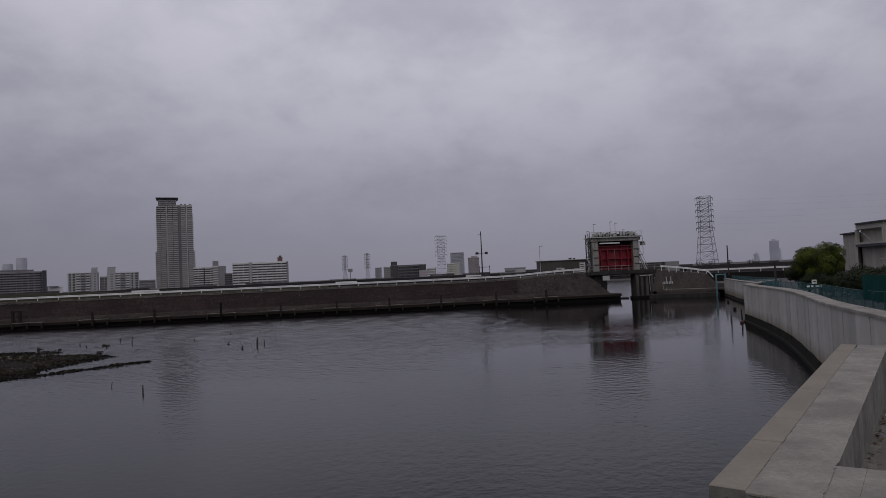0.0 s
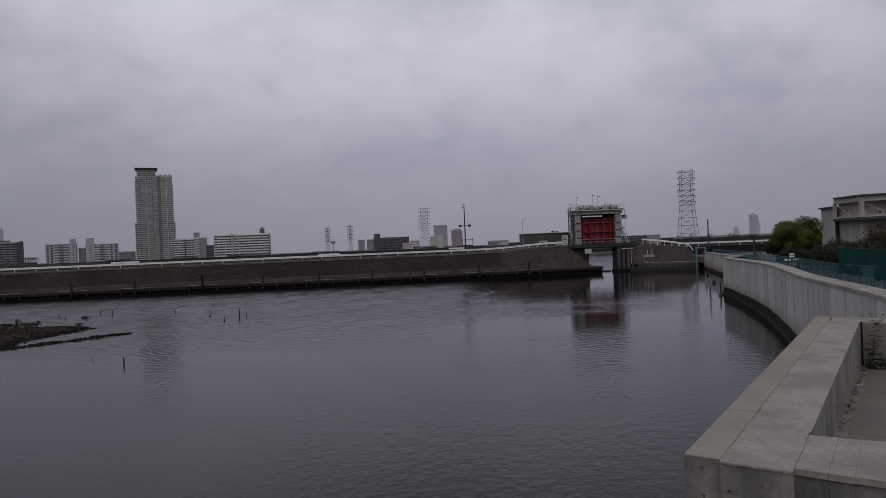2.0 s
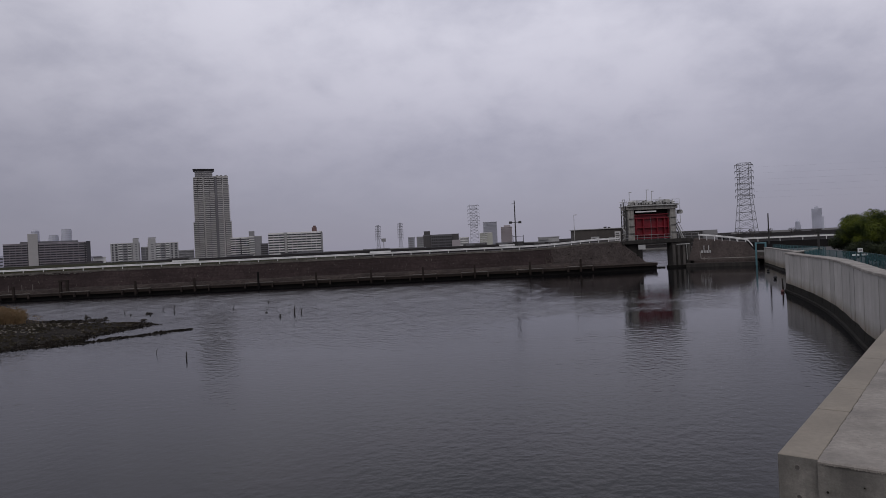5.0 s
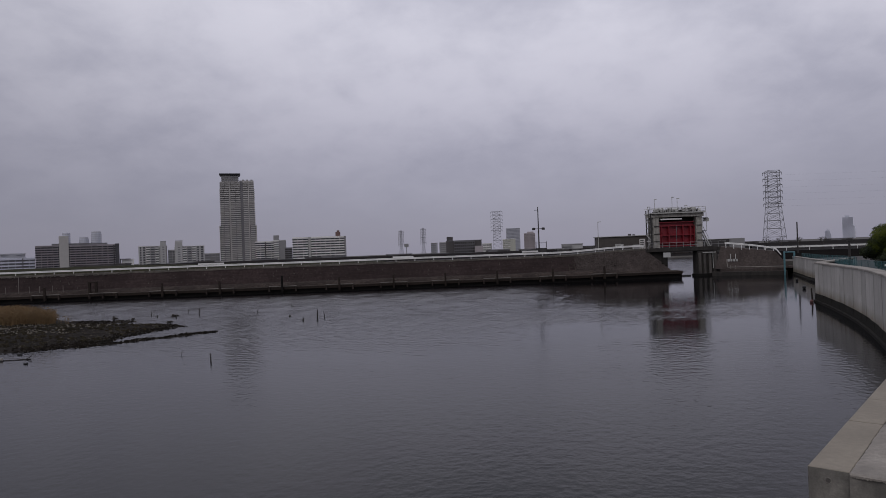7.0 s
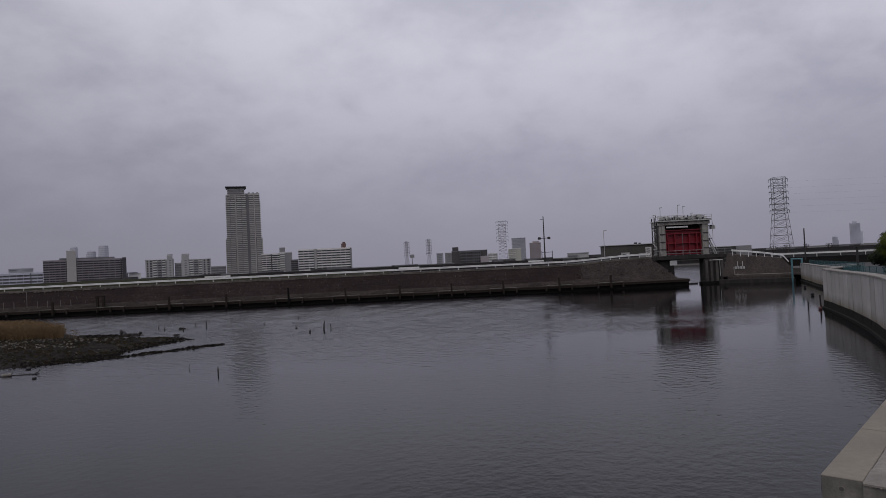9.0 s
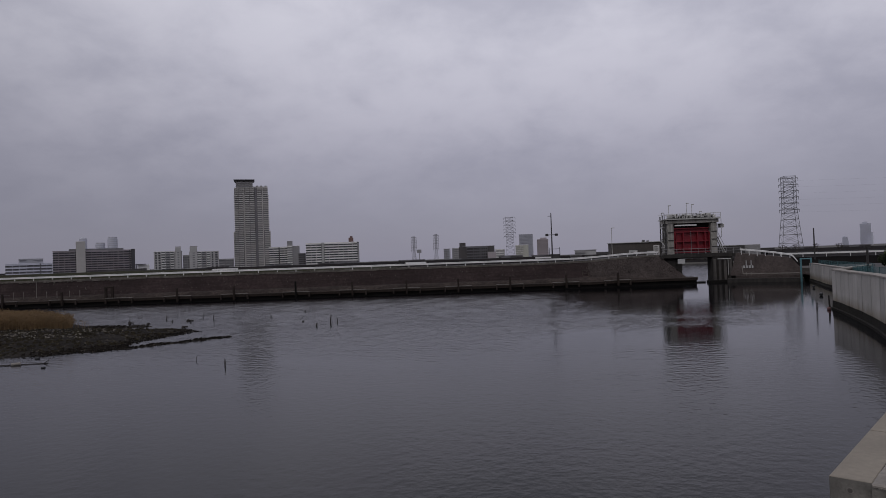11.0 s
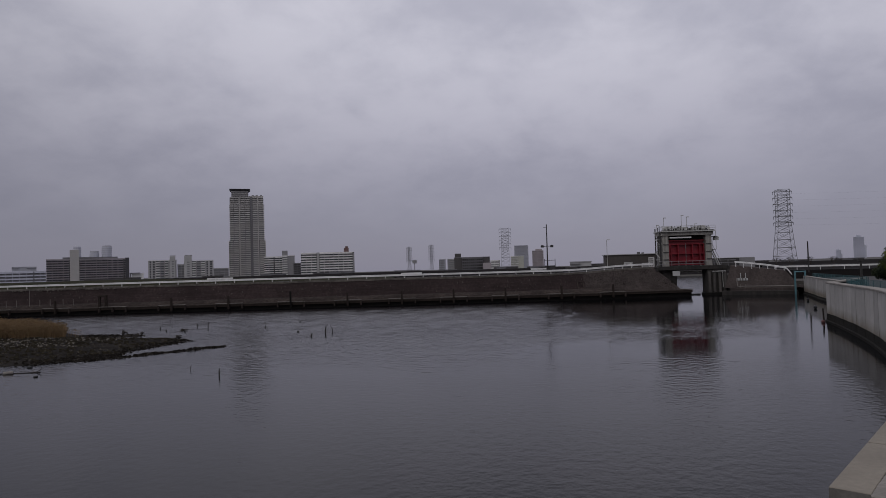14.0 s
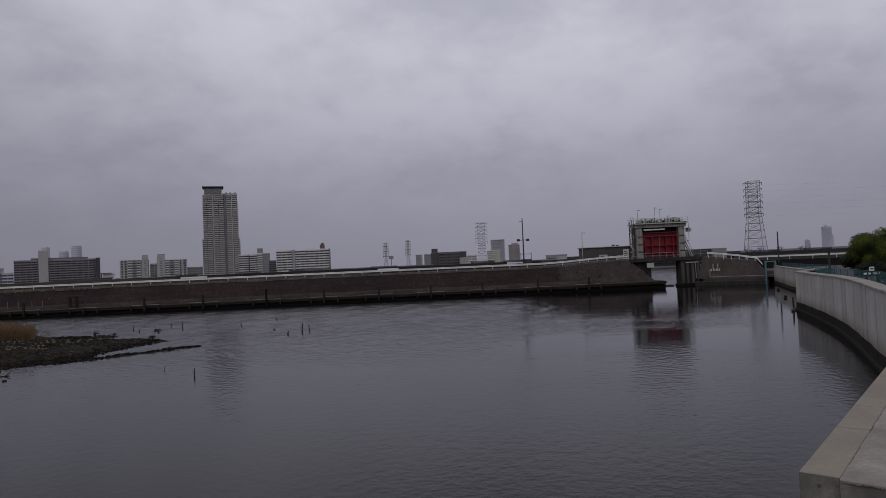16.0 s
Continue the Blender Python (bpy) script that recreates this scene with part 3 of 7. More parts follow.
def smooth(path, step=1.5):
    """A polyline rounded into a gentle curve with a point about every step metres."""
    out = []
    P = [path[0]] + list(path) + [path[-1]]
    for i in range(1, len(P) - 2):
        p0, p1, p2, p3 = (Vector((*P[j], 0)) for j in (i - 1, i, i + 1, i + 2))
        k = max(2, int((p2 - p1).length / step))
        for j in range(k):
            t = j / k
            q = 0.5 * ((2 * p1) + (p2 - p0) * t + (2 * p0 - 5 * p1 + 4 * p2 - p3) * t * t + (3 * p1 - p0 - 3 * p2 + p3) * t ** 3)
            out.append((q.x, q.y))
    out.append(tuple(path[-1]))
    return out


def offset(path, d):
    """The polyline shifted d metres to the right of its direction."""
    out = []
    for i, p in enumerate(path):
        a, b = path[max(i - 1, 0)], path[min(i + 1, len(path) - 1)]
        u = Vector((b[0] - a[0], b[1] - a[1])).normalized()
        out.append((p[0] + u.y * d, p[1] - u.x * d))
    return out


# ---- ground and water ----
g = Mesh()
rows_y = [(-4000, -1.6), (-60, -1.6), (60, -1.6), (150, -1.6), (325, -1.6), (341, 3.2), (420, 3.4), (1500, 3.4), (4600, 3.4)]
g.loft([[(x, y, z) for x in (-4600, -1500, -500, -150, 0, 150, 500, 1500, 4600)] for y, z in rows_y])
solo("ground", g, "earth", "bed of the basin and flat city land beyond", "ground", kind="structure")


# plan of the near shore's flood wall, from the gate towards the terrace
WALL = [(54.0, 132.5), (50.8, 121.0), (47.6, 110.0), (43.6, 93.5), (42.2, 87.5)]
WALL2 = [(32.8, 75.0), (30.8, 67.0), (29.1, 59.4), (27.2, 53.2), (24.8, 46.8), (21.75, 39.1), (19.7, 32.6), (18.3, 28.1), (16.9, 24.2), (15.9, 21.4), (15.1, 18.6)]
SHORE2 = list(WALL2)
# the near wall bulges towards the water, and its top rises a little over the bulge
BULGE = (0.985, 0.985, 0.945, 0.92, 0.912, 0.915, 0.925, 0.935, 0.94, 0.94, 0.94)
WALL2 = [(x * k, y * k) for (x, y), k in zip(SHORE2, BULGE)]
WALL_X, WALL_Y = [p[0] for p in WALL2[::-1]], [p[1] for p in WALL2[::-1]]
WALL_TOP = [6.8 - 2.6 * k for k in BULGE[::-1]]


def step(v, a, b):
    t = np.clip((v - a) / (b - a), 0.0, 1.0)
    return t * t * (3 - 2 * t)


def wind_on(x, y):
    """How far the wind ruffles the water: open along the levee, nearly a mirror before the gate and under the wall."""
    wob = 2.5 * np.sin(x * 0.11 + 0.7) + 2.0 * np.sin(x * 0.037 + y * 0.05)
    pool = step(y + 0.7 * wob, 80.0, 95.0) * step(x - 0.09 * y + 0.6 * wob, -3.0, 6.0)
    lee = step(y + wob, 37.0, 57.0) * step(x - 0.08 * y + wob, -9.0, 5.0)
    streak = 0.5 + 0.5 * np.sin(y * 0.55 + 1.7 * np.sin(x * 0.05) + 1.2 * np.sin(y * 0.17 + x * 0.02))
    # cat's paws: thin bands of ruffled water lying across the view
    warp = 1.6 * np.sin(x * 0.06 + 0.4) + 1.1 * np.sin(x * 0.19 + y * 0.03) + 0.6 * np.sin(x * 0.47 + 1.1)
    paws = np.clip(np.sin(y * 0.62 + warp) * np.sin(x * 0.085 + 0.21 * y + 0.8) + 0.35 * np.sin(y * 1.31 - 0.7 * warp), 0.0, 1.0)
    shore = step(y - 0.135 * x + 0.6 * wob, 117.0, 125.0)
    under_wall = np.interp(y, WALL_Y, WALL_X) - x
    still = (1 - step(under_wall + 0.25 * wob, 3.0, 11.0)) * step(y + 0.6 * wob, 33.0, 50.0)
    breeze = step(y + 0.25 * wob, 59.0, 64.0) * (1 - step(y + 0.2 * wob, 72.0, 77.0))
    calm = np.maximum(np.maximum((0.968 - 0.075 * paws) * pool, (0.845 - 0.12 * paws) * lee) - breeze * (0.30 + 0.35 * streak), np.maximum(0.25 * shore * streak, 0.94 * still))
    patch = 0.5 + 0.5 * np.sin(x * 0.23 + 1.3 * np.sin(y * 0.31)) * np.sin(y * 0.41 + 1.1 * np.sin(x * 0.17 + 2.0))
    near = 1 - step(y, 40.0, 60.0)
    fresh = 1.0 - 0.12 * step(y, 56.0, 84.0) * (1 - step(x - 0.08 * y, -8.0, 5.0)) - near * (0.42 - 0.26 * step(x + 0.2 * y, -6.0, 10.0)) * (0.55 + 0.45 * patch)
    return (1.0 - calm) * (0.86 + 0.14 * streak) * fresh


def water_sheet():
    """One sheet with real wavelets in the basin, coarser away from the terrace, flat far out."""
    ys = [9.0]
    while ys[-1] < 138.0:
        ys.append(ys[-1] + 0.05 + 0.0009 * ys[-1])
    ys = np.array(ys)
    half = 14.0 + 0.86 * ys
    u = np.linspace(-1.0, 1.0, 481)
    X = (-0.09 * ys)[:, None] + half[:, None] * u[None, :]
    Y = np.repeat(ys[:, None], len(u), axis=1)
    rs = np.random.RandomState(11)
    Z = np.zeros_like(X)
    near = 1 - step(Y, 25.0, 75.0)
    for i in range(36):
        fine = i < 16
        lam = 0.20 * 1.9 ** (i / 15.0) if fine else 0.46 * 2.0 ** ((i - 16) / 19.0)
        part_of = (0.020 * near + 0.024) * (2.0 / 16) ** 0.5 if fine else (0.010 + 0.066 * (1 - near) + 0.022 * step(Y, 62.0, 90.0)) * (2.0 / 20) ** 0.5
        part_of = part_of * (1 - step(Y, 32.0, 75.0)) if fine else part_of
        a = float(np.clip(rs.normal(0.10, 1.0 if fine else 0.42), -1.45, 1.45))
        kx, ky = np.sin(a) * 2 * np.pi / lam, np.cos(a) * 2 * np.pi / lam
        ph = rs.uniform(0, 6.28)
        bend = 0.6 * np.sin(X * 0.09 + i) + 0.6 * np.sin(Y * 0.07 + 2.1 * i)
        # short crests close by
        bend = bend + near * (2.2 * np.sin(X * (2.3 + 0.13 * (i % 7)) + 0.8 * Y + 1.7 * i) + 1.8 * np.sin(X * (3.7 - 0.11 * (i % 5)) - 1.1 * Y + 0.6 * i))
        Z += WAVE_SLOPE * part_of * lam / (2 * np.pi) * np.sin(kx * X + ky * Y + ph + bend)
    # short steep chop off the levee: long faces towards the terrace, backs hidden behind the next crest
    d_lev = 125.0 - (Y - 0.135 * X)
    chop = np.interp(d_lev, (8.0, 12.0, 20.0, 30.0, 45.0, 60.0, 75.0), (0.13, 0.13, 0.09, 0.06, 0.035, 0.015, 0.0)) * step(wind_on(X, Y), 0.30, 0.62)
    Z *= 1 - 0.72 * step(chop, 0.0, 0.03)
    saw = (np.arange(len(ys)) % 4)[:, None] * np.gradient(ys)[:, None]
    Z += CHOP * chop * saw * (0.8 + 0.3 * np.sin(X * 0.9 + 2.0 * np.sin(Y * 0.6)) * np.sin(X * 0.37 + Y))
    rim = step(ys, 9.0, 12.0) * (1 - step(ys, 135.0, 138.0))
    Z *= wind_on(X, Y) * rim[:, None] * (1 - step(np.abs(u), 0.97, 1.0))[None, :]
    nr, nc = X.shape
    # one more ring of points carries the sheet out to the open water
    X = np.pad(X, 1, mode="edge"); Y = np.pad(Y, 1, mode="edge"); Z = np.pad(Z, 1)
    X[:, 0], X[:, -1], Y[0, :], Y[-1, :] = -900.0, 900.0, -200.0, 337.0
    X[0, 1:-1], X[-1, 1:-1] = np.linspace(-890, 890, nc), np.linspace(-890, 890, nc)
    nr, nc = nr + 2, nc + 2
    me = bpy.data.meshes.new("water")
    k = np.arange(nr * nc).reshape(nr, nc)
    quads = np.stack([k[:-1, :-1], k[:-1, 1:], k[1:, 1:], k[1:, :-1]], axis=-1).reshape(-1)
    me.vertices.add(nr * nc)
    me.vertices.foreach_set("co", np.stack([X, Y, Z], axis=-1).astype(np.float32).reshape(-1))
    me.loops.add(len(quads))
    me.loops.foreach_set("vertex_index", quads.astype(np.int32))
    me.polygons.add(len(quads) // 4)
    me.polygons.foreach_set("loop_start", np.arange(0, len(quads), 4, dtype=np.int32))
    me.update(calc_edges=True)
    me.polygons.foreach_set("use_smooth", ~(np.pad(chop, 1)[:-1, :-1] > 0.004).reshape(-1))
    me.materials.append(M["water"])
    me.attributes.new("wind", "FLOAT", "POINT").data.foreach_set("value", np.where(Y > 136.5, 1.0, wind_on(X, Y)).astype(np.float32).reshape(-1))
    me.update()
    ob = new("water", me)
    tagged(ob, "dark grey tidal water with faint ripples", "water", kind="structure")


WAVE_SLOPE, CHOP = 1.0, 1.0
water_sheet()

# ---- levee across the basin ----
LEVEE = [(-260.0, 90.0), (-180.0, 102.5), (-101.0, 114.2), (-66.0, 118.4), (-36.0, 122.0), (-3.0, 125.6), (13.0, 129.0), (24.3, 132.0), (33.8, 134.0)]
levee_line = smooth(LEVEE, 4.0)
L_ALL = length(levee_line)


def crest(s):
    """Height of the levee's crest: it climbs to the gate's deck over the last metres."""
    t = min(max((s - (L_ALL - 25.0)) / 18.0, 0.0), 1.0)
    return 5.15 + 0.72 * t * t * (3 - 2 * t)


def levee_point(s, back, z):
    (x, y), u = along(levee_line, s)
    return (x - u[1] * back, y + u[0] * back, z)


levee = thing("levee", "dark stone-faced levee with a low concrete quay along its foot", "levee", kind="structure")
face, coping, crown = Mesh(), Mesh(), Mesh()
stations = [L_ALL * i / 330 for i in range(330)]
rows_face, rows_cope, rows_top = [], [], []
S_END = L_ALL - 5.8
for s in [q for q in stations if q < S_END] + [S_END]:
    c = crest(s)
    run = 2.4 + (c - 1.4) * 0.55
    j = 0.10 * noise.noise((s * 0.21, 3.0, 0.0))
    rows_face.append([levee_point(s, 2.2 + (run - 2.2) * k + 0.10 * noise.noise((s * 0.33, k * 4, 1.0)), 1.25 + (c - 1.25) * k) for k in (0, 0.2, 0.4, 0.6, 0.8, 1.0)])
    rows_cope.append([levee_point(s, run - 0.22, c - 0.25 + j), levee_point(s, run - 0.22, c + 0.12 + j), levee_point(s, run + 0.45, c + 0.12 + j), levee_point(s, run + 0.45, c - 0.25)])
    rows_top.append([levee_point(s, run + 0.4, c + 0.05), levee_point(s, run + 3.0, c + 0.1), levee_point(s, run + 9.0, c + 0.1), levee_point(s, run + 15.0, -1.6)])
# the face ends in a sloping hip that runs down to the quay beside the gate
c_end, run_end = crest(S_END), 2.4 + (crest(S_END) - 1.4) * 0.55
hip_rows = []
for i in range(9):
    k2 = i / 8
    top_k = 1.0 - 0.97 * k2
    wob = 0.06 * noise.noise((k2 * 5.0, 1.0, 4.0))
    hip_rows.append([levee_point(S_END + 4.5 * k2 - 0.01, 2.2 + (run_end - 2.2) * k * top_k + wob, 1.25 + (c_end - 1.25) * k * top_k) for k in (0, 0.25, 0.5, 0.75, 1.0)]
                    + [levee_point(S_END + 4.5 * k2 - 0.01, run_end + 4.0, 1.25 + (c_end - 1.3) * top_k), levee_point(S_END + 4.5 * k2 - 0.01, run_end + 5.0, -1.6)])
part("stone_hip", Mesh().loft(hip_rows), "levee_end", levee, "greyer mortared end of the levee")
k_end = next(i for i, q in enumerate(stations) if q > L_ALL - 21.0)
part("stone_face", face.loft(rows_face[:k_end + 1]), "levee", levee)
part("mortared_face", Mesh().loft(rows_face[k_end:]), "levee_end", levee, "greyer mortared stretch beside the gate")
# low kerb of brown rubble concrete between the quay's deck and the face
berm = []
for s in stations + [L_ALL - 3.4]:
    if s > L_ALL - 3.3:
        continue
    w_ = 0.30 * noise.noise((s * 0.17, 5.0, 1.0)) + 0.20 * noise.noise((s * 0.9, 5.0, 3.0))
    fall = min(1.0, (L_ALL - 3.0 - s) / 14.0)
    berm.append([levee_point(s, 0.95, 1.30), levee_point(s, 1.25 + w_, 1.38 + (0.30 + w_) * fall), levee_point(s, 1.75, 1.38 + (0.55 + w_ * 0.7) * fall), levee_point(s, 2.6, 1.40 + (0.72 + 0.3 * w_) * fall)])
part("rubble_kerb", Mesh().loft(berm), "kerb", levee, "brown rubble concrete kerb")
part("coping", coping.loft(rows_cope, closed=True), "levee_cap", levee, "worn pale concrete coping")
part("crown", crown.loft(rows_top), "asphalt", levee)

rg = random.Random(19)
studs = Mesh()


def stud(mb, p, s_, out):
    """A worn stone standing a little proud of a sloping face."""
    ring = [(s_ * rg.uniform(0.7, 1.3), k * 1.2566 + rg.uniform(-0.3, 0.3)) for k in range(5)]
    mb.add([p + Vector((r_ * math.cos(q), 0.5 * r_ * math.sin(q), 0.75 * r_ * math.sin(q))) for r_, q in ring] + [p + out * s_ * 0.55 + Vector((0, 0, s_ * 0.2))], [(i, (i + 1) % 5, 5) for i in range(5)])


for _ in range(1500):
    s, k = rg.uniform(L_ALL - 21.0, L_ALL - 2.2), rg.random()
    c, run = crest(min(s, S_END)), 2.4 + (crest(min(s, S_END)) - 1.4) * 0.55
    drop = 1.0 if s < S_END else 1.0 - 0.97 * (s - S_END) / 4.5
    if k * (c - 1.25) * drop < 0.3:
        continue
    p = Vector(levee_point(s, 2.2 + (run - 2.2) * k * drop, 1.25 + (c - 1.25) * k * drop))
    stud(studs, p, rg.uniform(0.06, 0.2), Vector((0, -0.7, 0.7)))
solo("facing_stones", studs, "levee_end", "rough stones set in the levee's mortared end", "stones", kind="stuff")

# near-black studs paint the shaded depth of holes in the levee's end
hollows = Mesh()
for ds, k, r_ in ((3.0, 0.62, 0.28), (3.5, 0.40, 0.22), (1.6, 0.30, 0.14), (-3.0, 0.55, 0.13), (-7.0, 0.35, 0.16), (-11.5, 0.6, 0.12), (-15.0, 0.3, 0.15)):
    s = S_END + ds
    drop = 1.0 if ds < 0 else 1.0 - 0.97 * ds / 4.5
    run = 2.4 + (crest(min(s, S_END)) - 1.4) * 0.55
    k = min(1.0, k / max(drop, 0.3))
    p = Vector(levee_point(s, 2.16 + (run - 2.2) * k * drop, 1.27 + (crest(min(s, S_END)) - 1.25) * k * drop))
    stud(hollows, p, r_, Vector((0, -0.25, 0.25)))
    stud(hollows, p + Vector((0.2, 0.0, -0.06)), r_ * 0.6, Vector((0, -0.25, 0.25)))
solo("dark_stones", hollows, "algae", "near-black studs painting the shade of holes in the levee's mortared end", "stones", kind="stuff")

# quay at the levee's foot: deck slabs, a near-black core, pile heads, fender posts
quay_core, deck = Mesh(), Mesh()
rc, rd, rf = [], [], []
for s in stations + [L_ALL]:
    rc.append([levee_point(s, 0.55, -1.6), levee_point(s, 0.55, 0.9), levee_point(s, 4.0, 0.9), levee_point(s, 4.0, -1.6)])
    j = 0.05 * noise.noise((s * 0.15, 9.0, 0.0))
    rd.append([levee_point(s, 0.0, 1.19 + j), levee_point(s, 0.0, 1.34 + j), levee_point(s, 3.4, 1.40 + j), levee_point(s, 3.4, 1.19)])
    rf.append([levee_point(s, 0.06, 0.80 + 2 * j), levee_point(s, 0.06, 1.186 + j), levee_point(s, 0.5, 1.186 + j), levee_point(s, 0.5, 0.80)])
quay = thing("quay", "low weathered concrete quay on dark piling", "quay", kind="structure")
# the core's near-black carries the shade of the hollow under the deck
part("piling", quay_core.loft(rc, closed=True), "quay_dark", quay, "near-black piling that carries the shade under the deck")
part("deck", deck.loft(rd, closed=True), "ledge", quay)
part("edge_beam", Mesh().loft(rf, closed=True), "fender", quay, "dark brown edge beam")
FENDERS = [18.1 + 0.0, 7.6, -2.9, -12.7, -22.6, -33.0, -43.9, -55.5, -66.2, -77.5, -88.4, -100.0, -111.0, -122.0]
for i, fx in enumerate(FENDERS):
    s_f = min((abs(along(levee_line, q)[0][0] - fx), q) for q in [L_ALL * k / 600 for k in range(601)])[1]
    slab = Mesh()
    rows = []
    for ds in (-2.6, -1.2, 0.0, 1.2, 2.6):
        rows.append([levee_point(s_f + ds, -0.08, 1.385), levee_point(s_f + ds, -0.08, 1.47), levee_point(s_f + ds, 0.4, 1.47), levee_point(s_f + ds, 0.4, 1.385)])
    part("pale_slab", slab.loft(rows, closed=True), "ledge_pale", quay)
    for ds in (-2.55, 0.0, 2.55):
        ph = Mesh()
        p, u = along(levee_line, s_f + ds)
        m = pose(p[0], p[1], 0, 0, 0, math.degrees(math.atan2(u[1], u[0])))
        ph.soft(-0.12, 0.12, -0.24, 0.3, 0.42, 1.38, 0.03, m)
        part("pile_head", ph, "kerb", quay)
    if i != 9:
        tall = 3.1 if i == 6 else 2.3
        p, u = along(levee_line, s_f)
        post = Mesh()
        m = pose(p[0], p[1], 0, 0, 0, math.degrees(math.atan2(u[1], u[0])))
        post.soft(-0.17, 0.17, -0.42, -0.12, 0.35, 1.4 + tall * 0.66, 0.05, m).soft(-0.12, 0.12, -0.11, 0.1, 1.48, 1.4 + tall * 0.55, 0.03, m)
        solo("fender_post", post, "quay_dark" if i == 6 else "fender", "dark timber fender post standing against the quay", "post", group="fender posts along the quay")

# ---- white guardrail on the crest ----
guardrail = thing("guardrail", "white painted steel guardrail along the levee's crest", "guardrail")
beam = Mesh()
rb = []
S_R = L_ALL - 5.7
k_n = 150
for k in range(k_n + 1):
    s = S_R * k / k_n
    c = crest(s)
    back = 2.4 + (c - 1.4) * 0.55 + 0.25
    b0 = c + 0.50
    rb.append([levee_point(s, back - q, b0 + z) for q, z in ((0.0, 0.0), (0.06, 0.05), (0.02, 0.18), (0.06, 0.31), (0.0, 0.36), (-0.03, 0.18))])
part("rail_beam", beam.loft(rb, closed=True), "white", guardrail)
s = S_R - 0.3
post_spots = []
while s > 20:
    post_spots.append(s)
    s -= 2.0 if s > S_R - 10 else 3.75
for s in post_spots:
    c = crest(s)
    back = 2.4 + (c - 1.4) * 0.55 + 0.32
    x, y, z = levee_point(s, back, 0)
    part("rail_post", Mesh().tube((x, y, c - 0.1), (x, y, c + 0.84), 0.07, n=8), "white", guardrail)

# gantry and low fence on the quay
gantry = thing("mooring_gantry", "dark rusty square frame standing on the quay", "frame")
p, u = along(levee_line, min((abs(along(levee_line, q)[0][0] + 80.2), q) for q in [L_ALL * k / 600 for k in range(601)])[1])
m = pose(p[0] + 0.05, p[1] + 0.9, 1.36, 0, 0, 7)
for x in (-0.62, 0.62):
    part("upright", Mesh().soft(x - 0.22, x + 0.22, -0.2, 0.2, 0.0, 2.0, 0.03, m), "fender", gantry)
part("cross_beam", Mesh().soft(-0.95, 0.95, -0.2, 0.2, 2.0, 2.3, 0.03, m), "fender", gantry)
fence = thing("quay_fence", "thin grey pipe fence on the quay", "fence")
for i, fx in enumerate((-86.0, -88.2, -90.3, -92.4, -94.6, -97.0, -99.0)):
    q = min((abs(along(levee_line, v)[0][0] - fx), v) for v in [L_ALL * k / 600 for k in range(601)])[1]
    x, y, z = levee_point(q, 1.6, 0)
    part("fence_post", Mesh().tube((x, y, 1.35), (x, y, 5.0 if i == 4 else 3.1), 0.045, n=6), "ledge_pale", fence)
a, b = levee_point(L_ALL - 152, 1.6, 2.6), levee_point(L_ALL - 135, 1.6, 2.6)
part("fence_rail", Mesh().tube(a, b, 0.03, n=5), "gate_dark", fence)

for fx, zc, ln in ((-59.3, 6.05, 2.6), (-21.2, 5.98, 2.1), (5.6, 6.12, 1.75)):
    q = min((abs(along(levee_line, v)[0][0] - fx), v) for v in [L_ALL * k / 600 for k in range(601)])[1]
    rows = [[levee_point(q + ds, 7.0, zc), levee_point(q + ds, 7.0, zc + 0.3), levee_point(q + ds, 7.15, zc + 0.3), levee_point(q + ds, 7.15, zc)] for ds in (-ln, 0, ln)]
    ob = thing("road_barrier", "low white barrier rail on the levee road", "barrier", group="white barriers on the levee road")
    part("rail", Mesh().loft(rows, closed=True), "white", ob)
    for ds in (-ln * 0.8, ln * 0.8):
        x, y, z = levee_point(q + ds, 7.2, 0)
        part("post", Mesh().tube((x, y, 5.1), (x, y, zc + 0.1), 0.05), "shed", ob)

q = min((abs(along(levee_line, v)[0][0] - 12.7), v) for v in [L_ALL * k / 600 for k in range(601)])[1]
ob = thing("survey_mark", "faded pale square outline painted on the levee's face", "marking")
for ds, z0, z1, w_ in ((-0.6, 2.15, 3.5, 0.06), (0.6, 2.15, 3.5, 0.06), (0.0, 2.15, 2.25, 0.6), (0.0, 3.40, 3.5, 0.6), (0.0, 2.8, 2.88, 0.6)):
    rows = []
    for e_ in (-w_, w_):
        rows.append([levee_point(q + ds + e_, 2.08 + (z - 1.25) * 0.53 + o, z) for z, o in ((z0, 0.0), (z1, 0.0), (z1, 0.12), (z0, 0.12))])
    part("painted_bar", Mesh().loft(rows, closed=True), "ledge", ob)

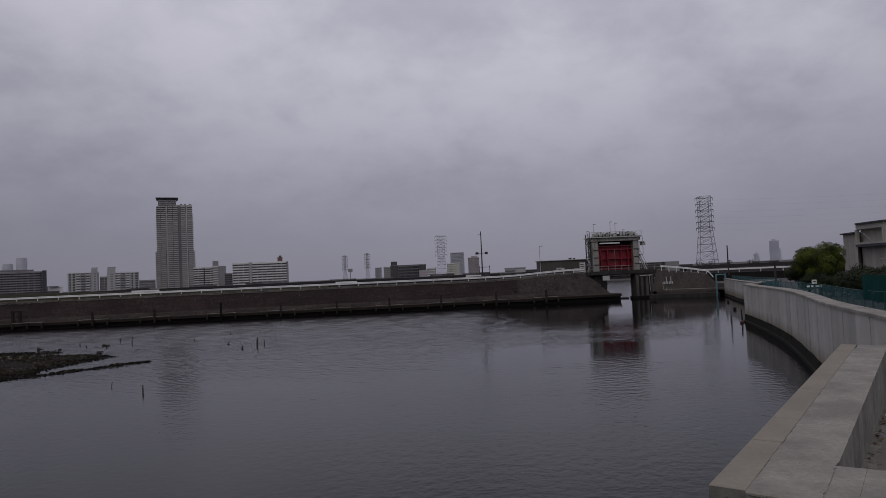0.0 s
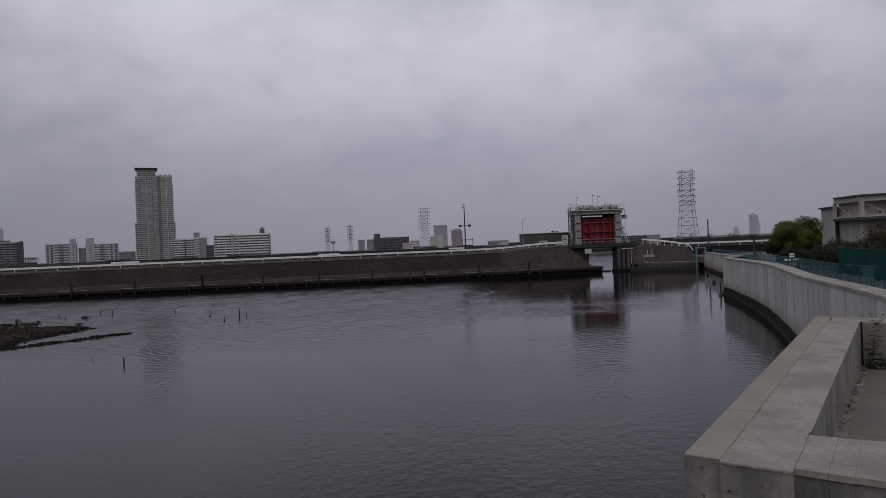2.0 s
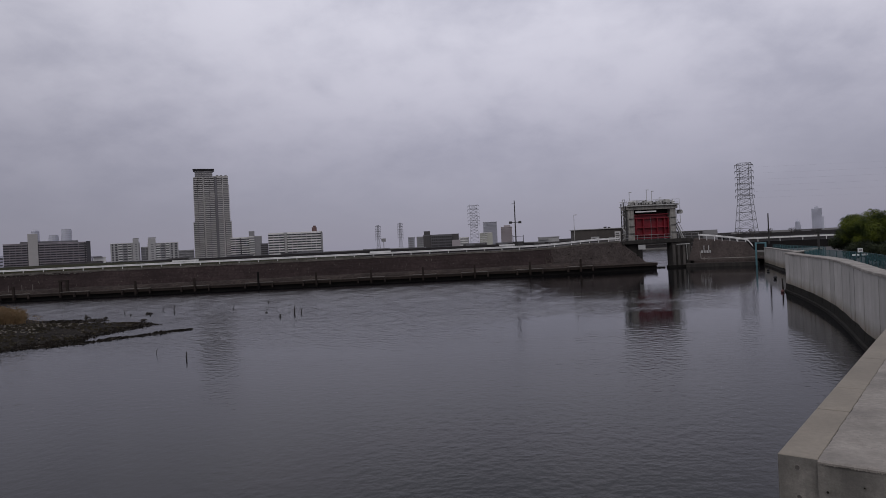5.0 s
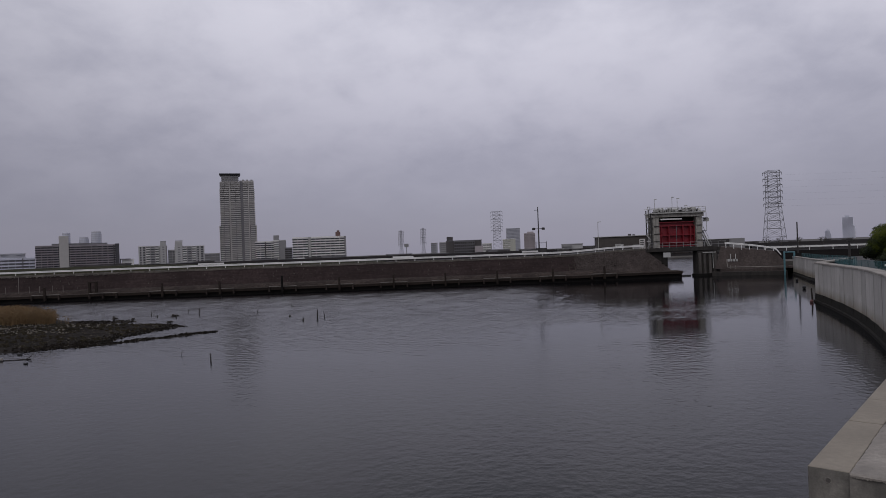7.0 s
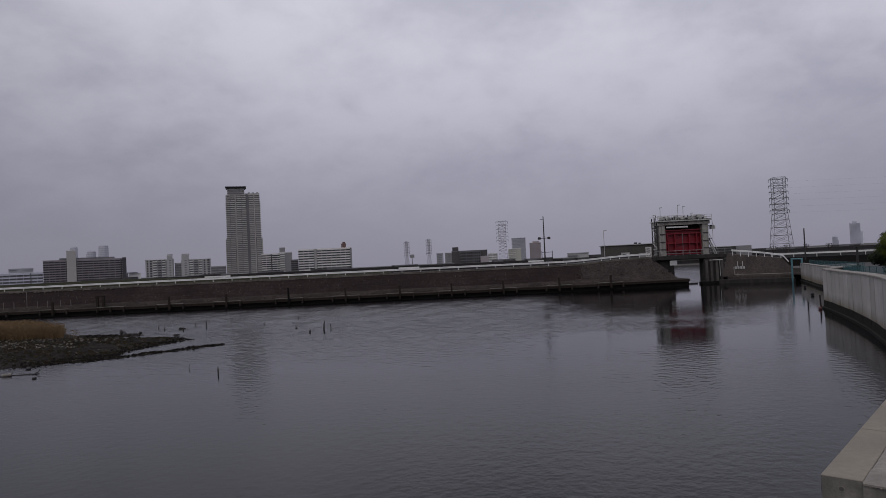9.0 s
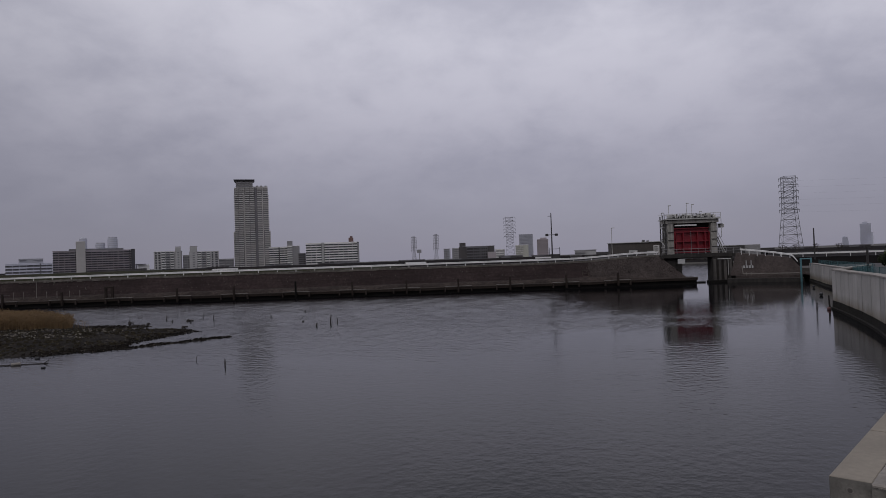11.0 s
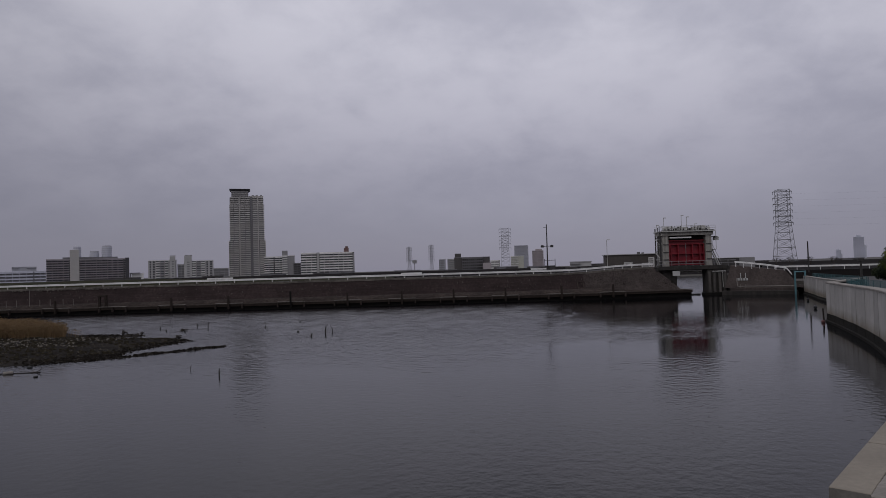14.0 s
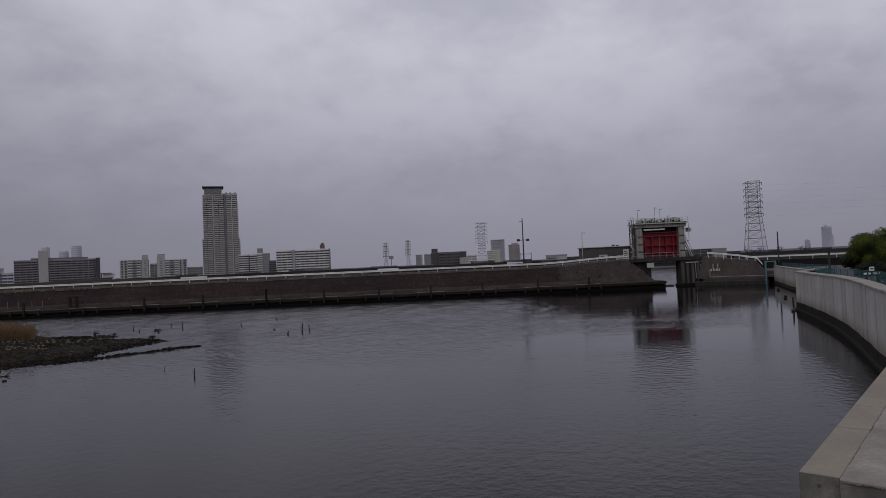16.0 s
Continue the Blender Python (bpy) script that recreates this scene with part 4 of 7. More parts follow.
# weeds and loose stones on the quay, at the face's foot and on the coping
rg = random.Random(77)
tufts, loose = Mesh(), Mesh()
for k in range(2600):
    s = L_ALL - rg.uniform(3.0, 175.0)
    if noise.noise((s * 0.12, 0, 31)) < -0.12:
        continue
    spot = rg.random()
    if spot < 0.55:
        x, y, z = levee_point(s, rg.uniform(1.6, 2.3), 1.38)
    elif spot < 0.8:
        c = crest(s)
        x, y, z = levee_point(s, 2.4 + (c - 1.4) * 0.55 + rg.uniform(-0.1, 0.3), c + 0.1)
    else:
        t = rg.uniform(0.1, 0.9)
        c = crest(s)
        x, y, z = levee_point(s, 2.1 + ((2.4 + (c - 1.4) * 0.55) - 2.2) * t, 1.25 + (c - 1.25) * t)
    if k % 3:
        a, h_ = rg.uniform(0, 6.28), rg.uniform(0.12, 0.4)
        w_ = rg.uniform(0.03, 0.09)
        tufts.add([(x - w_ * math.cos(a), y - w_ * math.sin(a), z - 0.03), (x + w_ * math.cos(a), y + w_ * math.sin(a), z - 0.03), (x + rg.uniform(-0.12, 0.12), y - 0.05, z + h_)], [(0, 1, 2)])
    else:
        r_ = rg.uniform(0.05, 0.16)
        loose.add([(x - r_, y - r_, z - 0.02), (x + r_, y - r_ * 0.8, z - 0.02), (x + r_ * 0.7, y + r_, z - 0.02), (x - r_ * 0.8, y + r_, z - 0.02), (x, y - r_ * 0.2, z + r_ * 0.9)], [(0, 1, 4), (1, 2, 4), (2, 3, 4), (3, 0, 4)])
chips = Mesh()
for k in range(420):
    fx = rg.uniform(-108.0, -77.0)
    if noise.noise((fx * 0.35, 0, 17)) < -0.15:
        continue
    s = L_ALL - (33.8 - fx) * 1.008
    c = crest(s)
    t = rg.uniform(0.90, 1.0)
    x, y, z = levee_point(s, 2.05 + ((2.4 + (c - 1.4) * 0.55) - 2.2) * t, 1.25 + (c - 1.25) * t)
    r_ = rg.uniform(0.05, 0.17)
    chips.add([(x - r_, y - r_, z - 0.05), (x + r_, y - r_ * 0.8, z - 0.05), (x + r_ * 0.7, y + r_, z - 0.05), (x - r_ * 0.8, y + r_, z - 0.05), (x, y - r_ * 0.2, z + r_ * 0.8)], [(0, 1, 4), (1, 2, 4), (2, 3, 4), (3, 0, 4)])
solo("coping_rubble", chips, "levee_cap", "greyish crumbled coping lying along the levee's top", "rubble", kind="stuff")
d = bpy.data.meshes.new("weed_tufts")
d.from_pydata(tufts.v, [], tufts.f)
d.materials.append(M["levee_cap"])
tagged(new("weed_tufts", d), "dry weed tufts along the levee and quay", "weeds", kind="stuff")
solo("loose_stones", loose, "ledge", "loose stones and chips lying on the quay", "stones", kind="stuff")

# grass bank behind the crest, and the broad dark levee on the far side of the river
bank = Mesh()
rows = []
for k in range(61):
    s = (L_ALL - 60.0) * k / 60
    c = crest(s)
    back = 2.4 + (c - 1.4) * 0.55
    h = 1.15 * min(1.0, (L_ALL - 60.0 - s) / 60.0) + 0.25 + 0.12 * noise.noise((s * 0.1, 0, 5))
    rows.append([levee_point(s, back + 3.2, c + 0.05), levee_point(s, back + 5.4, c + h * 0.6), levee_point(s, back + 8.5, c + h), levee_point(s, back + 14.0, c + h), levee_point(s, back + 20.0, -1.0)])
solo("grass_bank", bank.loft(rows), "grass", "low grassy bank behind the levee road", "bank", kind="structure")
far = Mesh()
far.loft([[(x, 330, -1.6), (x, 334, 2.0), (x, 340, (6.05 if x < 60 else 5.5) + 0.2 * noise.noise((x * 0.02, 0, 0))), (x, 348, 6.1 if x < 60 else 5.55), (x, 362, 3.3)] for x in range(-700, 701, 20)])
solo("far_bank", far, "far_dark", "long dark levee on the far shore of the river", "levee", kind="structure")

# ---- flood wall on the near shore ----


def wall_run(name, path, top, top_end, cap_w, label, lo=-1.6, cap=True, algae=0.93, profile=False):
    """A flood wall along a path with the water on its right: cast panels with open joints, a tide-stained foot and a coping."""
    ob = thing(name, label, "flood wall", kind="structure")
    total = length(path)

    def at(s, d, z):
        (x, y), u = along(path, s)
        return (x - u[1] * d, y + u[0] * d, z)

    def zt(s):
        if profile:
            return float(np.interp(along(path, s)[0][1], WALL_Y, WALL_TOP))
        return top + (top_end - top) * s / total

    n = max(2, int(total / 1.2))
    core = Mesh()
    core.loft([[at(total * i / n, 0.06, lo), at(total * i / n, 0.06, zt(total * i / n) - 0.1), at(total * i / n, cap_w - 0.05, zt(total * i / n) - 0.1), at(total * i / n, cap_w - 0.05, lo)] for i in range(n + 1)], closed=True)
    part("core", core, "pier", ob)
    k = 0
    s = 0.0
    while s < total - 0.2:
        s2 = min(s + 2.0, total)
        a, b = s + (0.028 if k % 4 == 0 else 0.016), s2 - 0.016
        d = 0.016 * ((k * 7) % 5) / 2.0 - 0.015
        p = Mesh()
        zb = lambda v: algae + 0.04 * noise.noise((v * 0.35, 4.2, 2.0)) + 0.02 * noise.noise((v * 1.9, 4.2, 6.0))
        cuts_ = [a + (b - a) * i / 8 for i in range(9)]
        p.loft([[at(q, d, zb(q)), at(q, d, zt(q) - 0.16), at(q, 0.2, zt(q) - 0.16), at(q, 0.2, zb(q))] for q in cuts_], closed=True)
        part("panel", p, "wall", ob)
        f = Mesh()
        f.loft([[at(q, -0.22, lo), at(q, -0.21, 0.20 + 0.04 * noise.noise((q * 0.8, 1.0, 2.0))), at(q, -0.08, 0.27), at(q, d - 0.02, zb(q) - 0.05), at(q, d - 0.005, zb(q) - 0.004), at(q, 0.2, zb(q) - 0.004), at(q, 0.2, lo)] for q in [s] + cuts_[1:8] + [s2]], closed=True)
        part("tidal_foot", f, "algae", ob)
        s, k = s2, k + 1
    if cap:
        s = 0.0
        while s < total - 0.2:
            s2 = min(s + 4.0, total)
            c = Mesh()
            m_ = 4
            c.loft([[at(s + 0.006 + (s2 - s - 0.012) * i / m_, dd, zt(s + (s2 - s) * i / m_) - 0.16 + zz) for dd, zz in ((-0.06, 0.0), (-0.06, 0.13), (-0.04, 0.16), (cap_w + 0.02, 0.16), (cap_w + 0.05, 0.13), (cap_w + 0.05, 0.0))] for i in range(m_ + 1)], closed=True)
            part("coping_stone", c, "cap", ob)
            s = s2
    return ob


wall_run("flood_wall_far", smooth(WALL, 3.0), 3.5, 3.6, 0.6, "pale concrete flood wall with a dark tide line, running off to the gate", algae=0.55)
wall_run("flood_wall_jog", [(42.2, 87.5), WALL2[0]], 4.2, 4.25, 0.7, "short set-back run of the pale concrete flood wall")
wall_run("flood_wall_near", smooth(WALL2, 1.6), 4.2, 4.2, 0.8, "curving pale concrete flood wall with a dark algae foot", profile=True)

# land behind the wall
land = Mesh()
inner = offset(smooth(WALL, 3.0), -0.4) + offset(smooth(WALL2, 1.6), -0.6)
land.loft([[(x, y, 3.0), (x + 12, y - 1, 3.1), (320.0, y - 20, 3.2)] for x, y in inner] + [[(9.0, 14.0, 3.0), (25.0, 10.0, 3.0), (320.0, -30.0, 3.2)], [(6.0, -30.0, 3.0), (25.0, -40.0, 3.0), (320.0, -60.0, 3.2)]])
solo("pavement", land, "asphalt", "plain paved shore path behind the flood wall", "pavement", kind="structure")
shore = Mesh()
shore.loft([[(43.5, 147.0, -1.6), (43.5, 147.0, 2.4), (43.5, 156, 2.4)], [(58, 136, -1.6), (58, 136, 2.4), (64, 152, 2.4)], [(320, 100, -1.6), (320, 100, 3.0), (320, 120, 3.0)]])
solo("shore_ground", shore, "earth", "plain ground behind the gate", "ground", kind="structure")

# ---- terrace with its parapet ----
A0 = Vector((1.28, 3.04, 0))
AX, AY = Vector((0.580, 0.8146, 0)).normalized(), Vector((0.8146, -0.580, 0)).normalized()
TM = Matrix(((AX.x, AY.x, 0, A0.x), (AX.y, AY.y, 0, A0.y), (0, 0, 1, 0), (0, 0, 0, 1)))
# local x runs along the parapet, away from its corner; local y across it, towards the land
TOP, FLOOR = 5.80, 5.21
parapet = thing("parapet", "broad weathered concrete parapet round a small terrace", "parapet", kind="structure")
# outer strip, cast in lengths
cuts = [0.0, 0.91, 1.52, 2.65, 4.90, 5.72]
for a, b in zip(cuts, cuts[1:]):
    part("edge_strip", Mesh().soft(a + (0.010 if a == 0.91 else 0.0035), b - 0.0035, 0.0, 0.160, -1.6, TOP - 0.004, 0.003, TM), "parapet_side", parapet, top="strip")


def chipped(x0, x1, y0, y1, z0, z1, m, seed, step=0.02):
    """A long cast block whose upper edges are nibbled and whose top is slightly uneven."""
    nx, ny = int((x1 - x0) / step), max(6, int((y1 - y0) / step))
    mb = Mesh()
    rows = []
    for i in range(nx + 1):
        x = x0 + (x1 - x0) * i / nx
        row = [m @ Vector((x, y0, z0))]
        for j in range(ny + 1):
            y = y0 + (y1 - y0) * j / ny
            rim = min(i, nx - i, j, ny - j)
            nz = noise.noise((x * 9 + seed, y * 9, 0)) * 0.003
            px_, py_ = x, y
            if rim == 0:
                bite = max(0.0, noise.noise((x * 11 + seed, y * 24, 5)) + 0.8 * noise.noise((x * 47, y * 70, seed)))
                nz -= 0.002 + 0.004 * bite
                if i in (0, nx):
                    px_ += (0.014 * bite) * (1 if i == 0 else -1)
                if j == 0:
                    py_ += 0.004 * bite
                if j == ny:
                    py_ -= 0.003 * bite
                    if x < 0.62:
                        # broken edge of the joint with the return wall
                        py_ -= 0.001 + 0.011 * abs(noise.noise((x * 15, 3, seed))) + 0.006 * abs(noise.noise((x * 60, 9, seed)))
            row.append(m @ Vector((px_, py_, z1 + nz)))
        row.append(m @ Vector((x, y1, z0)))
        rows.append(row)
    mb.loft(rows)
    n = ny + 3
    mb.f += [tuple(range(n)), tuple(nx * n + i for i in range(n - 1, -1, -1))]
    return mb


part("inner_band", chipped(-0.03, 5.34, 0.1625, 0.456, -1.6, TOP, TM, 3.0), "parapet_side", parapet, top="parapet")

# ragged pale lip where the cast edge has broken away
lip, rows = Mesh(), []
for i in range(180):
    y = 0.166 + 0.287 * i / 179
    low = 0.013 + 0.007 * noise.noise((y * 37, 4, 0)) + 0.007 * noise.noise((y * 160, 8, 0))
    out = 0.0322 + 0.002 * noise.noise((y * 140, 2, 0))
    rows.append([TM @ Vector((-0.029, y, TOP - low - 0.001)), TM @ Vector((-out, y, TOP - low)), TM @ Vector((-out, y, TOP - 0.004)), TM @ Vector((-0.024, y, TOP + 0.001))])
part("broken_lip", lip.loft(rows), "parapet", parapet, "pale broken concrete edge")


# form-tie holes in the cast front
for y_, dz_, r_, fx in ((0.199, 0.130, 0.007, -0.030), (0.397, 0.136, 0.0065, -0.030), (0.334, 0.085, 0.004, -0.030), (0.300, 0.22, 0.006, -0.030), (0.078, 0.055, 0.012, 0.0035), (0.082, 0.185, 0.011, 0.0035), (0.08, 0.235, 0.009, 0.0035)):
    ring = Mesh()
    for k in range(14):
        a, b = 2 * math.pi * k / 14, 2 * math.pi * (k + 1) / 14
        ring.add([TM @ Vector((fx - o, y_ + q * math.cos(t), TOP - dz_ + q * math.sin(t))) for t in (a, b) for q, o in ((r_ * 1.25, 0.0004), (r_ * 1.05, 0.0016), (r_ * 0.8, 0.0008))], [(0, 1, 4, 3), (1, 2, 5, 4)])
    hole = part("tie_hole", ring, "parapet_side", parapet)
    # flat disc whose darker colour paints the shaded depth of the hole
    part("plug", Mesh().add([TM @ Vector((fx - 0.0006, y_ + r_ * 0.9 * math.cos(k * math.pi / 6), TOP - dz_ + r_ * 0.9 * math.sin(k * math.pi / 6))) for k in range(12)], [tuple(range(12))]), "algae" if fx < 0 else "pier_pale", hole)


def slab_of(corners, z0, z1, m):
    """An upright prism over four plan corners."""
    mb = Mesh()
    return mb.loft([[m @ Vector((x, y, z)) for x, y in corners] for z in (z0, z1)], closed=True)


for ya, yb, dz in ((0.4480, 0.5760, 0.006), (0.5768, 0.6690, 0.007), (0.6699, 3.0, 0.0055), (3.003, 6.0, 0.006)):
    k = 0.115
    part("near_return", slab_of([(0.035, ya), (0.035, yb), (0.572 + k * (yb - 0.46), yb), (0.572 + k * (ya - 0.46), ya)], -1.6, TOP - 0.0285 - dz, TM), "return_front", parapet)
    part("render_coat", slab_of([(0.026, ya), (0.026, yb), (0.574 + k * (yb - 0.46), yb), (0.574 + k * (ya - 0.46), ya)], TOP - 0.028 - dz, TOP - dz, TM), "parapet", parapet)
part("far_return", Mesh().soft(5.345, 5.72, 0.164, 7.0, -1.6, TOP - 0.006, 0.014, TM), "return_face", parapet, top="parapet")


part("joint", Mesh().box(5.337, 5.3445, 0.457, 0.474, FLOOR, TOP - 0.012, TM), "algae", parapet, "open dark joint in the corner")


def floor_z(x, y):
    """The terrace falls gently away from the corner where it is entered."""
    return 5.305 + 0.048 * (5.345 - x) + 0.012 * (y - 0.456)


terrace = thing("terrace_floor", "stained concrete terrace floor with worn joints", "floor", kind="structure")
for xa, xb in ((0.58, 1.9), (1.9, 3.6), (3.6, 5.34)):
    for ya, yb in ((0.46, 2.3), (2.3, 4.2), (4.2, 6.0)):
        fs = Mesh()
        n_ = 6
        ring = [(xa + 0.006 + (xb - xa - 0.012) * i / n_, ya + 0.006) for i in range(n_)] + [(xb - 0.006, ya + 0.006 + (yb - ya - 0.012) * i / n_) for i in range(n_)]
        ring += [(xb - 0.006 - (xb - xa - 0.012) * i / n_, yb - 0.006) for i in range(n_)] + [(xa + 0.006, yb - 0.006 - (yb - ya - 0.012) * i / n_) for i in range(n_)]
        fs.loft([[TM @ Vector((x, y, floor_z(x, y) + dz)) for x, y in ring] for dz in (-0.3, -0.006, 0.0)], closed=True)
        part("floor_slab", fs, "floor", terrace)
part("bedding", Mesh().box(0.575, 5.34, 0.46, 6.0, -1.6, FLOOR - 0.02, TM), "algae", terrace)
# sand drifted against the inner foot of the parapet
sand = Mesh()
rows = []
for i in range(120):
    x = 0.62 + i * 4.7 / 119
    w_ = 0.075 + 0.03 * noise.noise((x * 3.1, 0, 2)) + 0.02 * noise.noise((x * 11, 0, 6))
    rows.append([TM @ Vector((x, 0.4565 + w_ * k, floor_z(x, 0.456) + h_)) for k, h_ in ((0, 0.014), (0.4, 0.010 + 0.003 * noise.noise((x * 14, 0, 3))), (0.8, 0.006), (1.0, -0.002))])
sand.loft(rows)
solo("sand_drift", sand, "sand", "pale sand drifted along the parapet's inner foot", "sand", kind="stuff")
walkway = Mesh().box(-0.9, 0.09, 0.5, 6.0, 4.9, 5.2, TM).box(-14.0, -0.904, 0.15, 6.0, 4.9, 5.2, TM).box(-14.0, 0.08, 0.6, 6.0, -1.6, 4.898, TM)
solo("walkway", walkway, "floor", "plain concrete walkway under the camera", "pavement", kind="structure")

# ---- lock gate ----
GA = 8.3
GM = pose(34.1, 140.6, 0, 0, 0, GA)
gate = thing("lock_gate", "tall lock gate with raised red leaf in a pale frame", "gate", GM)


def gpart(name, mb, mat, label="", parent=None):
    return part(name, mb, mat, parent or gate, label)


W2, DEP = 5.1, 3.3
for x in (-W2, W2 - 1.25):
    gpart("column", Mesh().soft(x, x + 1.25, -DEP / 2, -DEP / 2 + 1.1, 5.9, 12.3, 0.06), "gate_frame")
    gpart("column", Mesh().soft(x, x + 1.25, DEP / 2 - 1.0, DEP / 2, 5.9, 12.3, 0.06), "gate_frame")
    gpart("guide_rail", Mesh().soft(x + (1.26 if x < 0 else -0.11), x + (1.36 if x < 0 else -0.01), -0.5, 0.5, 5.9, 11.9, 0.03), "gate_dark")
    for z in (7.3, 8.8, 10.4):
        gpart("bracket", Mesh().box(x + 0.05, x + 1.2, -DEP / 2 - 0.14, -DEP / 2 - 0.01, z, z + 0.14), "gate_dark")
gpart("top_beam", Mesh().soft(-W2 - 0.35, W2 + 0.35, -DEP / 2 - 0.2, DEP / 2 + 0.2, 12.3, 13.0, 0.08), "gate_frame")
gpart("platform", Mesh().soft(-W2 - 0.5, W2 + 0.6, -DEP / 2 - 0.7, DEP / 2 + 0.7, 13.02, 13.22, 0.03), "machine")
# added black box: paints the shade in the gap between beam and leaf
gpart("hood", Mesh().box(-3.75, 3.75, -0.5, -0.3, 11.2, 12.28), "quay_dark", "black panel painting the shaded gap above the leaf")
gpart("fascia", Mesh().box(-W2 + 1.5, W2 - 4.2, -1.68, -1.6, 11.72, 12.0), "white", "long white lamp housing")
# red leaf: skin plate with stiffeners
leaf = gpart("gate_leaf", Mesh().soft(-3.72, 3.72, -0.62, -0.5, 6.15, 11.35, 0.03), "red", "red painted steel gate leaf")
for z in (6.2, 6.85, 8.45, 10.40, 11.15):
    gpart("girder", Mesh().soft(-3.70, 3.70, -1.22, -0.63, z, z + 0.17, 0.03), "red", parent=leaf)
for x in (-3.62, -3.26, -1.74, 1.25, 2.77, 3.62):
    gpart("stiffener", Mesh().soft(x - 0.10, x + 0.10, -1.24, -0.64, 6.9, 10.38, 0.02), "red", parent=leaf)
gpart("hoist_rod", Mesh().tube((-0.23, -1.36, 6.6), (-0.23, -1.36, 10.6), 0.05, n=8), "steel", "grey hoist rod before the leaf")
# lattice stair tower on one side, stairs on the other
lat = gpart("lattice_tower", Mesh().tube((-W2 - 0.3, DEP / 2, 5.9), (-W2 - 0.3, DEP / 2, 13.9), 0.13).tube((-W2 - 0.3, -DEP / 2 + 0.3, 5.9), (-W2 - 0.3, -DEP / 2 + 0.3, 13.0), 0.12), "gate_dark")
for i in range(5):
    z = 6.0 + i * 1.4
    y0, y1 = (-DEP / 2 + 0.3, DEP / 2) if i % 2 else (DEP / 2, -DEP / 2 + 0.3)
    gpart("brace", Mesh().tube((-W2 - 0.3, y0, z), (-W2 - 0.3, y1, z + 1.4), 0.10), "machine", parent=lat)
    gpart("strut", Mesh().tube((-W2 - 0.3, y0, z + 1.4), (-W2 - 0.3, y1, z + 1.4), 0.09), "machine", parent=lat)
stair = gpart("stair", Mesh().box(W2 + 0.2, W2 + 1.2, -1.0, 1.0, 9.2, 9.3).box(W2 + 0.2, W2 + 1.6, -1.0, 0.2, 11.9, 12.0), "gate_dark")
gpart("stair_flight", Mesh().tube((W2 + 2.0, -0.6, 6.0), (W2 + 0.5, -0.6, 9.25), 0.13).tube((W2 + 2.0, 0.3, 6.0), (W2 + 0.5, 0.3, 9.25), 0.13), "machine", parent=stair)
gpart("handrail", Mesh().tube((W2 + 2.05, -0.7, 7.0), (W2 + 0.55, -0.7, 10.2), 0.05).tube((W2 + 0.4, -1, 9.3), (W2 + 0.4, -1, 12.0), 0.05).tube((W2 + 1.2, -1, 9.3), (W2 + 1.2, -1, 13.0), 0.06), "machine", parent=stair)
gpart("side_box", Mesh().soft(W2 + 1.1, W2 + 2.0, -0.6, 0.3, 11.2, 11.9, 0.05), "machine", parent=stair)
# railings and machines on the platform
rail = gpart("platform_railing", Mesh().tube((-W2 - 0.45, -DEP / 2 - 0.65, 14.2), (W2 + 0.55, -DEP / 2 - 0.65, 14.2), 0.045).tube((-W2 - 0.45, -DEP / 2 - 0.65, 13.72), (W2 + 0.55, -DEP / 2 - 0.65, 13.72), 0.035).tube((-W2 - 0.45, DEP / 2 + 0.65, 14.2), (W2 + 0.55, DEP / 2 + 0.65, 14.2), 0.045), "machine")
for i in range(9):
    x = -W2 - 0.45 + i * (2 * W2 + 1.0) / 8
    gpart("baluster", Mesh().tube((x, -DEP / 2 - 0.65, 13.2), (x, -DEP / 2 - 0.65, 14.25), 0.045), "machine", parent=rail)
for x0, x1, h, mt in ((-4.2, -2.5, 0.95, "machine"), (-2.1, -1.1, 0.7, "gate_dark"), (-0.7, 0.5, 0.85, "machine"), (0.7, 1.6, 0.6, "gate_dark"), (1.9, 2.9, 0.9, "gate_dark"), (2.9, 4.3, 1.0, "machine")):
    hb = gpart("hoist_housing", Mesh().soft(x0, x1, -1.1, 0.9, 13.24, 13.24 + h, 0.12), mt)
    gpart("hoist_drum", Mesh().tube((x0 + 0.1, -1.35, 13.55), (x1 - 0.1, -1.35, 13.55), 0.22, n=10), "gate_dark", parent=hb)
for i, x in enumerate((-4.4, -3.2, -1.7, -0.2, 1.2, 2.2, 3.6, 4.6)):
    gpart("control_box", Mesh().soft(x - 0.3, x + 0.3, -1.75, -1.45, 13.24, 13.75 + 0.2 * (i % 3), 0.04), "balc_white" if i % 2 else "machine")
for i in range(14):
    x = -4.6 + i * 0.68
    gpart("valve_wheel", Mesh().tube((x, -1.9 + 0.3 * (i % 2), 13.24), (x, -1.9 + 0.3 * (i % 2), 13.75 + 0.25 * ((i * 7) % 3)), 0.06, n=5).tube((x - 0.16, -1.9 + 0.3 * (i % 2), 13.7 + 0.25 * ((i * 7) % 3)), (x + 0.16, -1.9 + 0.3 * (i % 2), 13.7 + 0.25 * ((i * 7) % 3)), 0.07, n=5), "gate_dark" if i % 3 else "machine")
gpart("cable_tray", Mesh().box(-W2 - 0.3, W2 + 0.4, -2.25, -2.1, 13.24, 13.36), "gate_dark")
gpart("down_pipe", Mesh().tube((-W2 - 0.55, -1.5, 5.9), (-W2 - 0.55, -1.5, 14.4), 0.07, n=6).tube((-W2 - 0.75, -1.2, 8.5), (-W2 - 0.75, -1.2, 14.0), 0.09, n=6), "gate_dark")
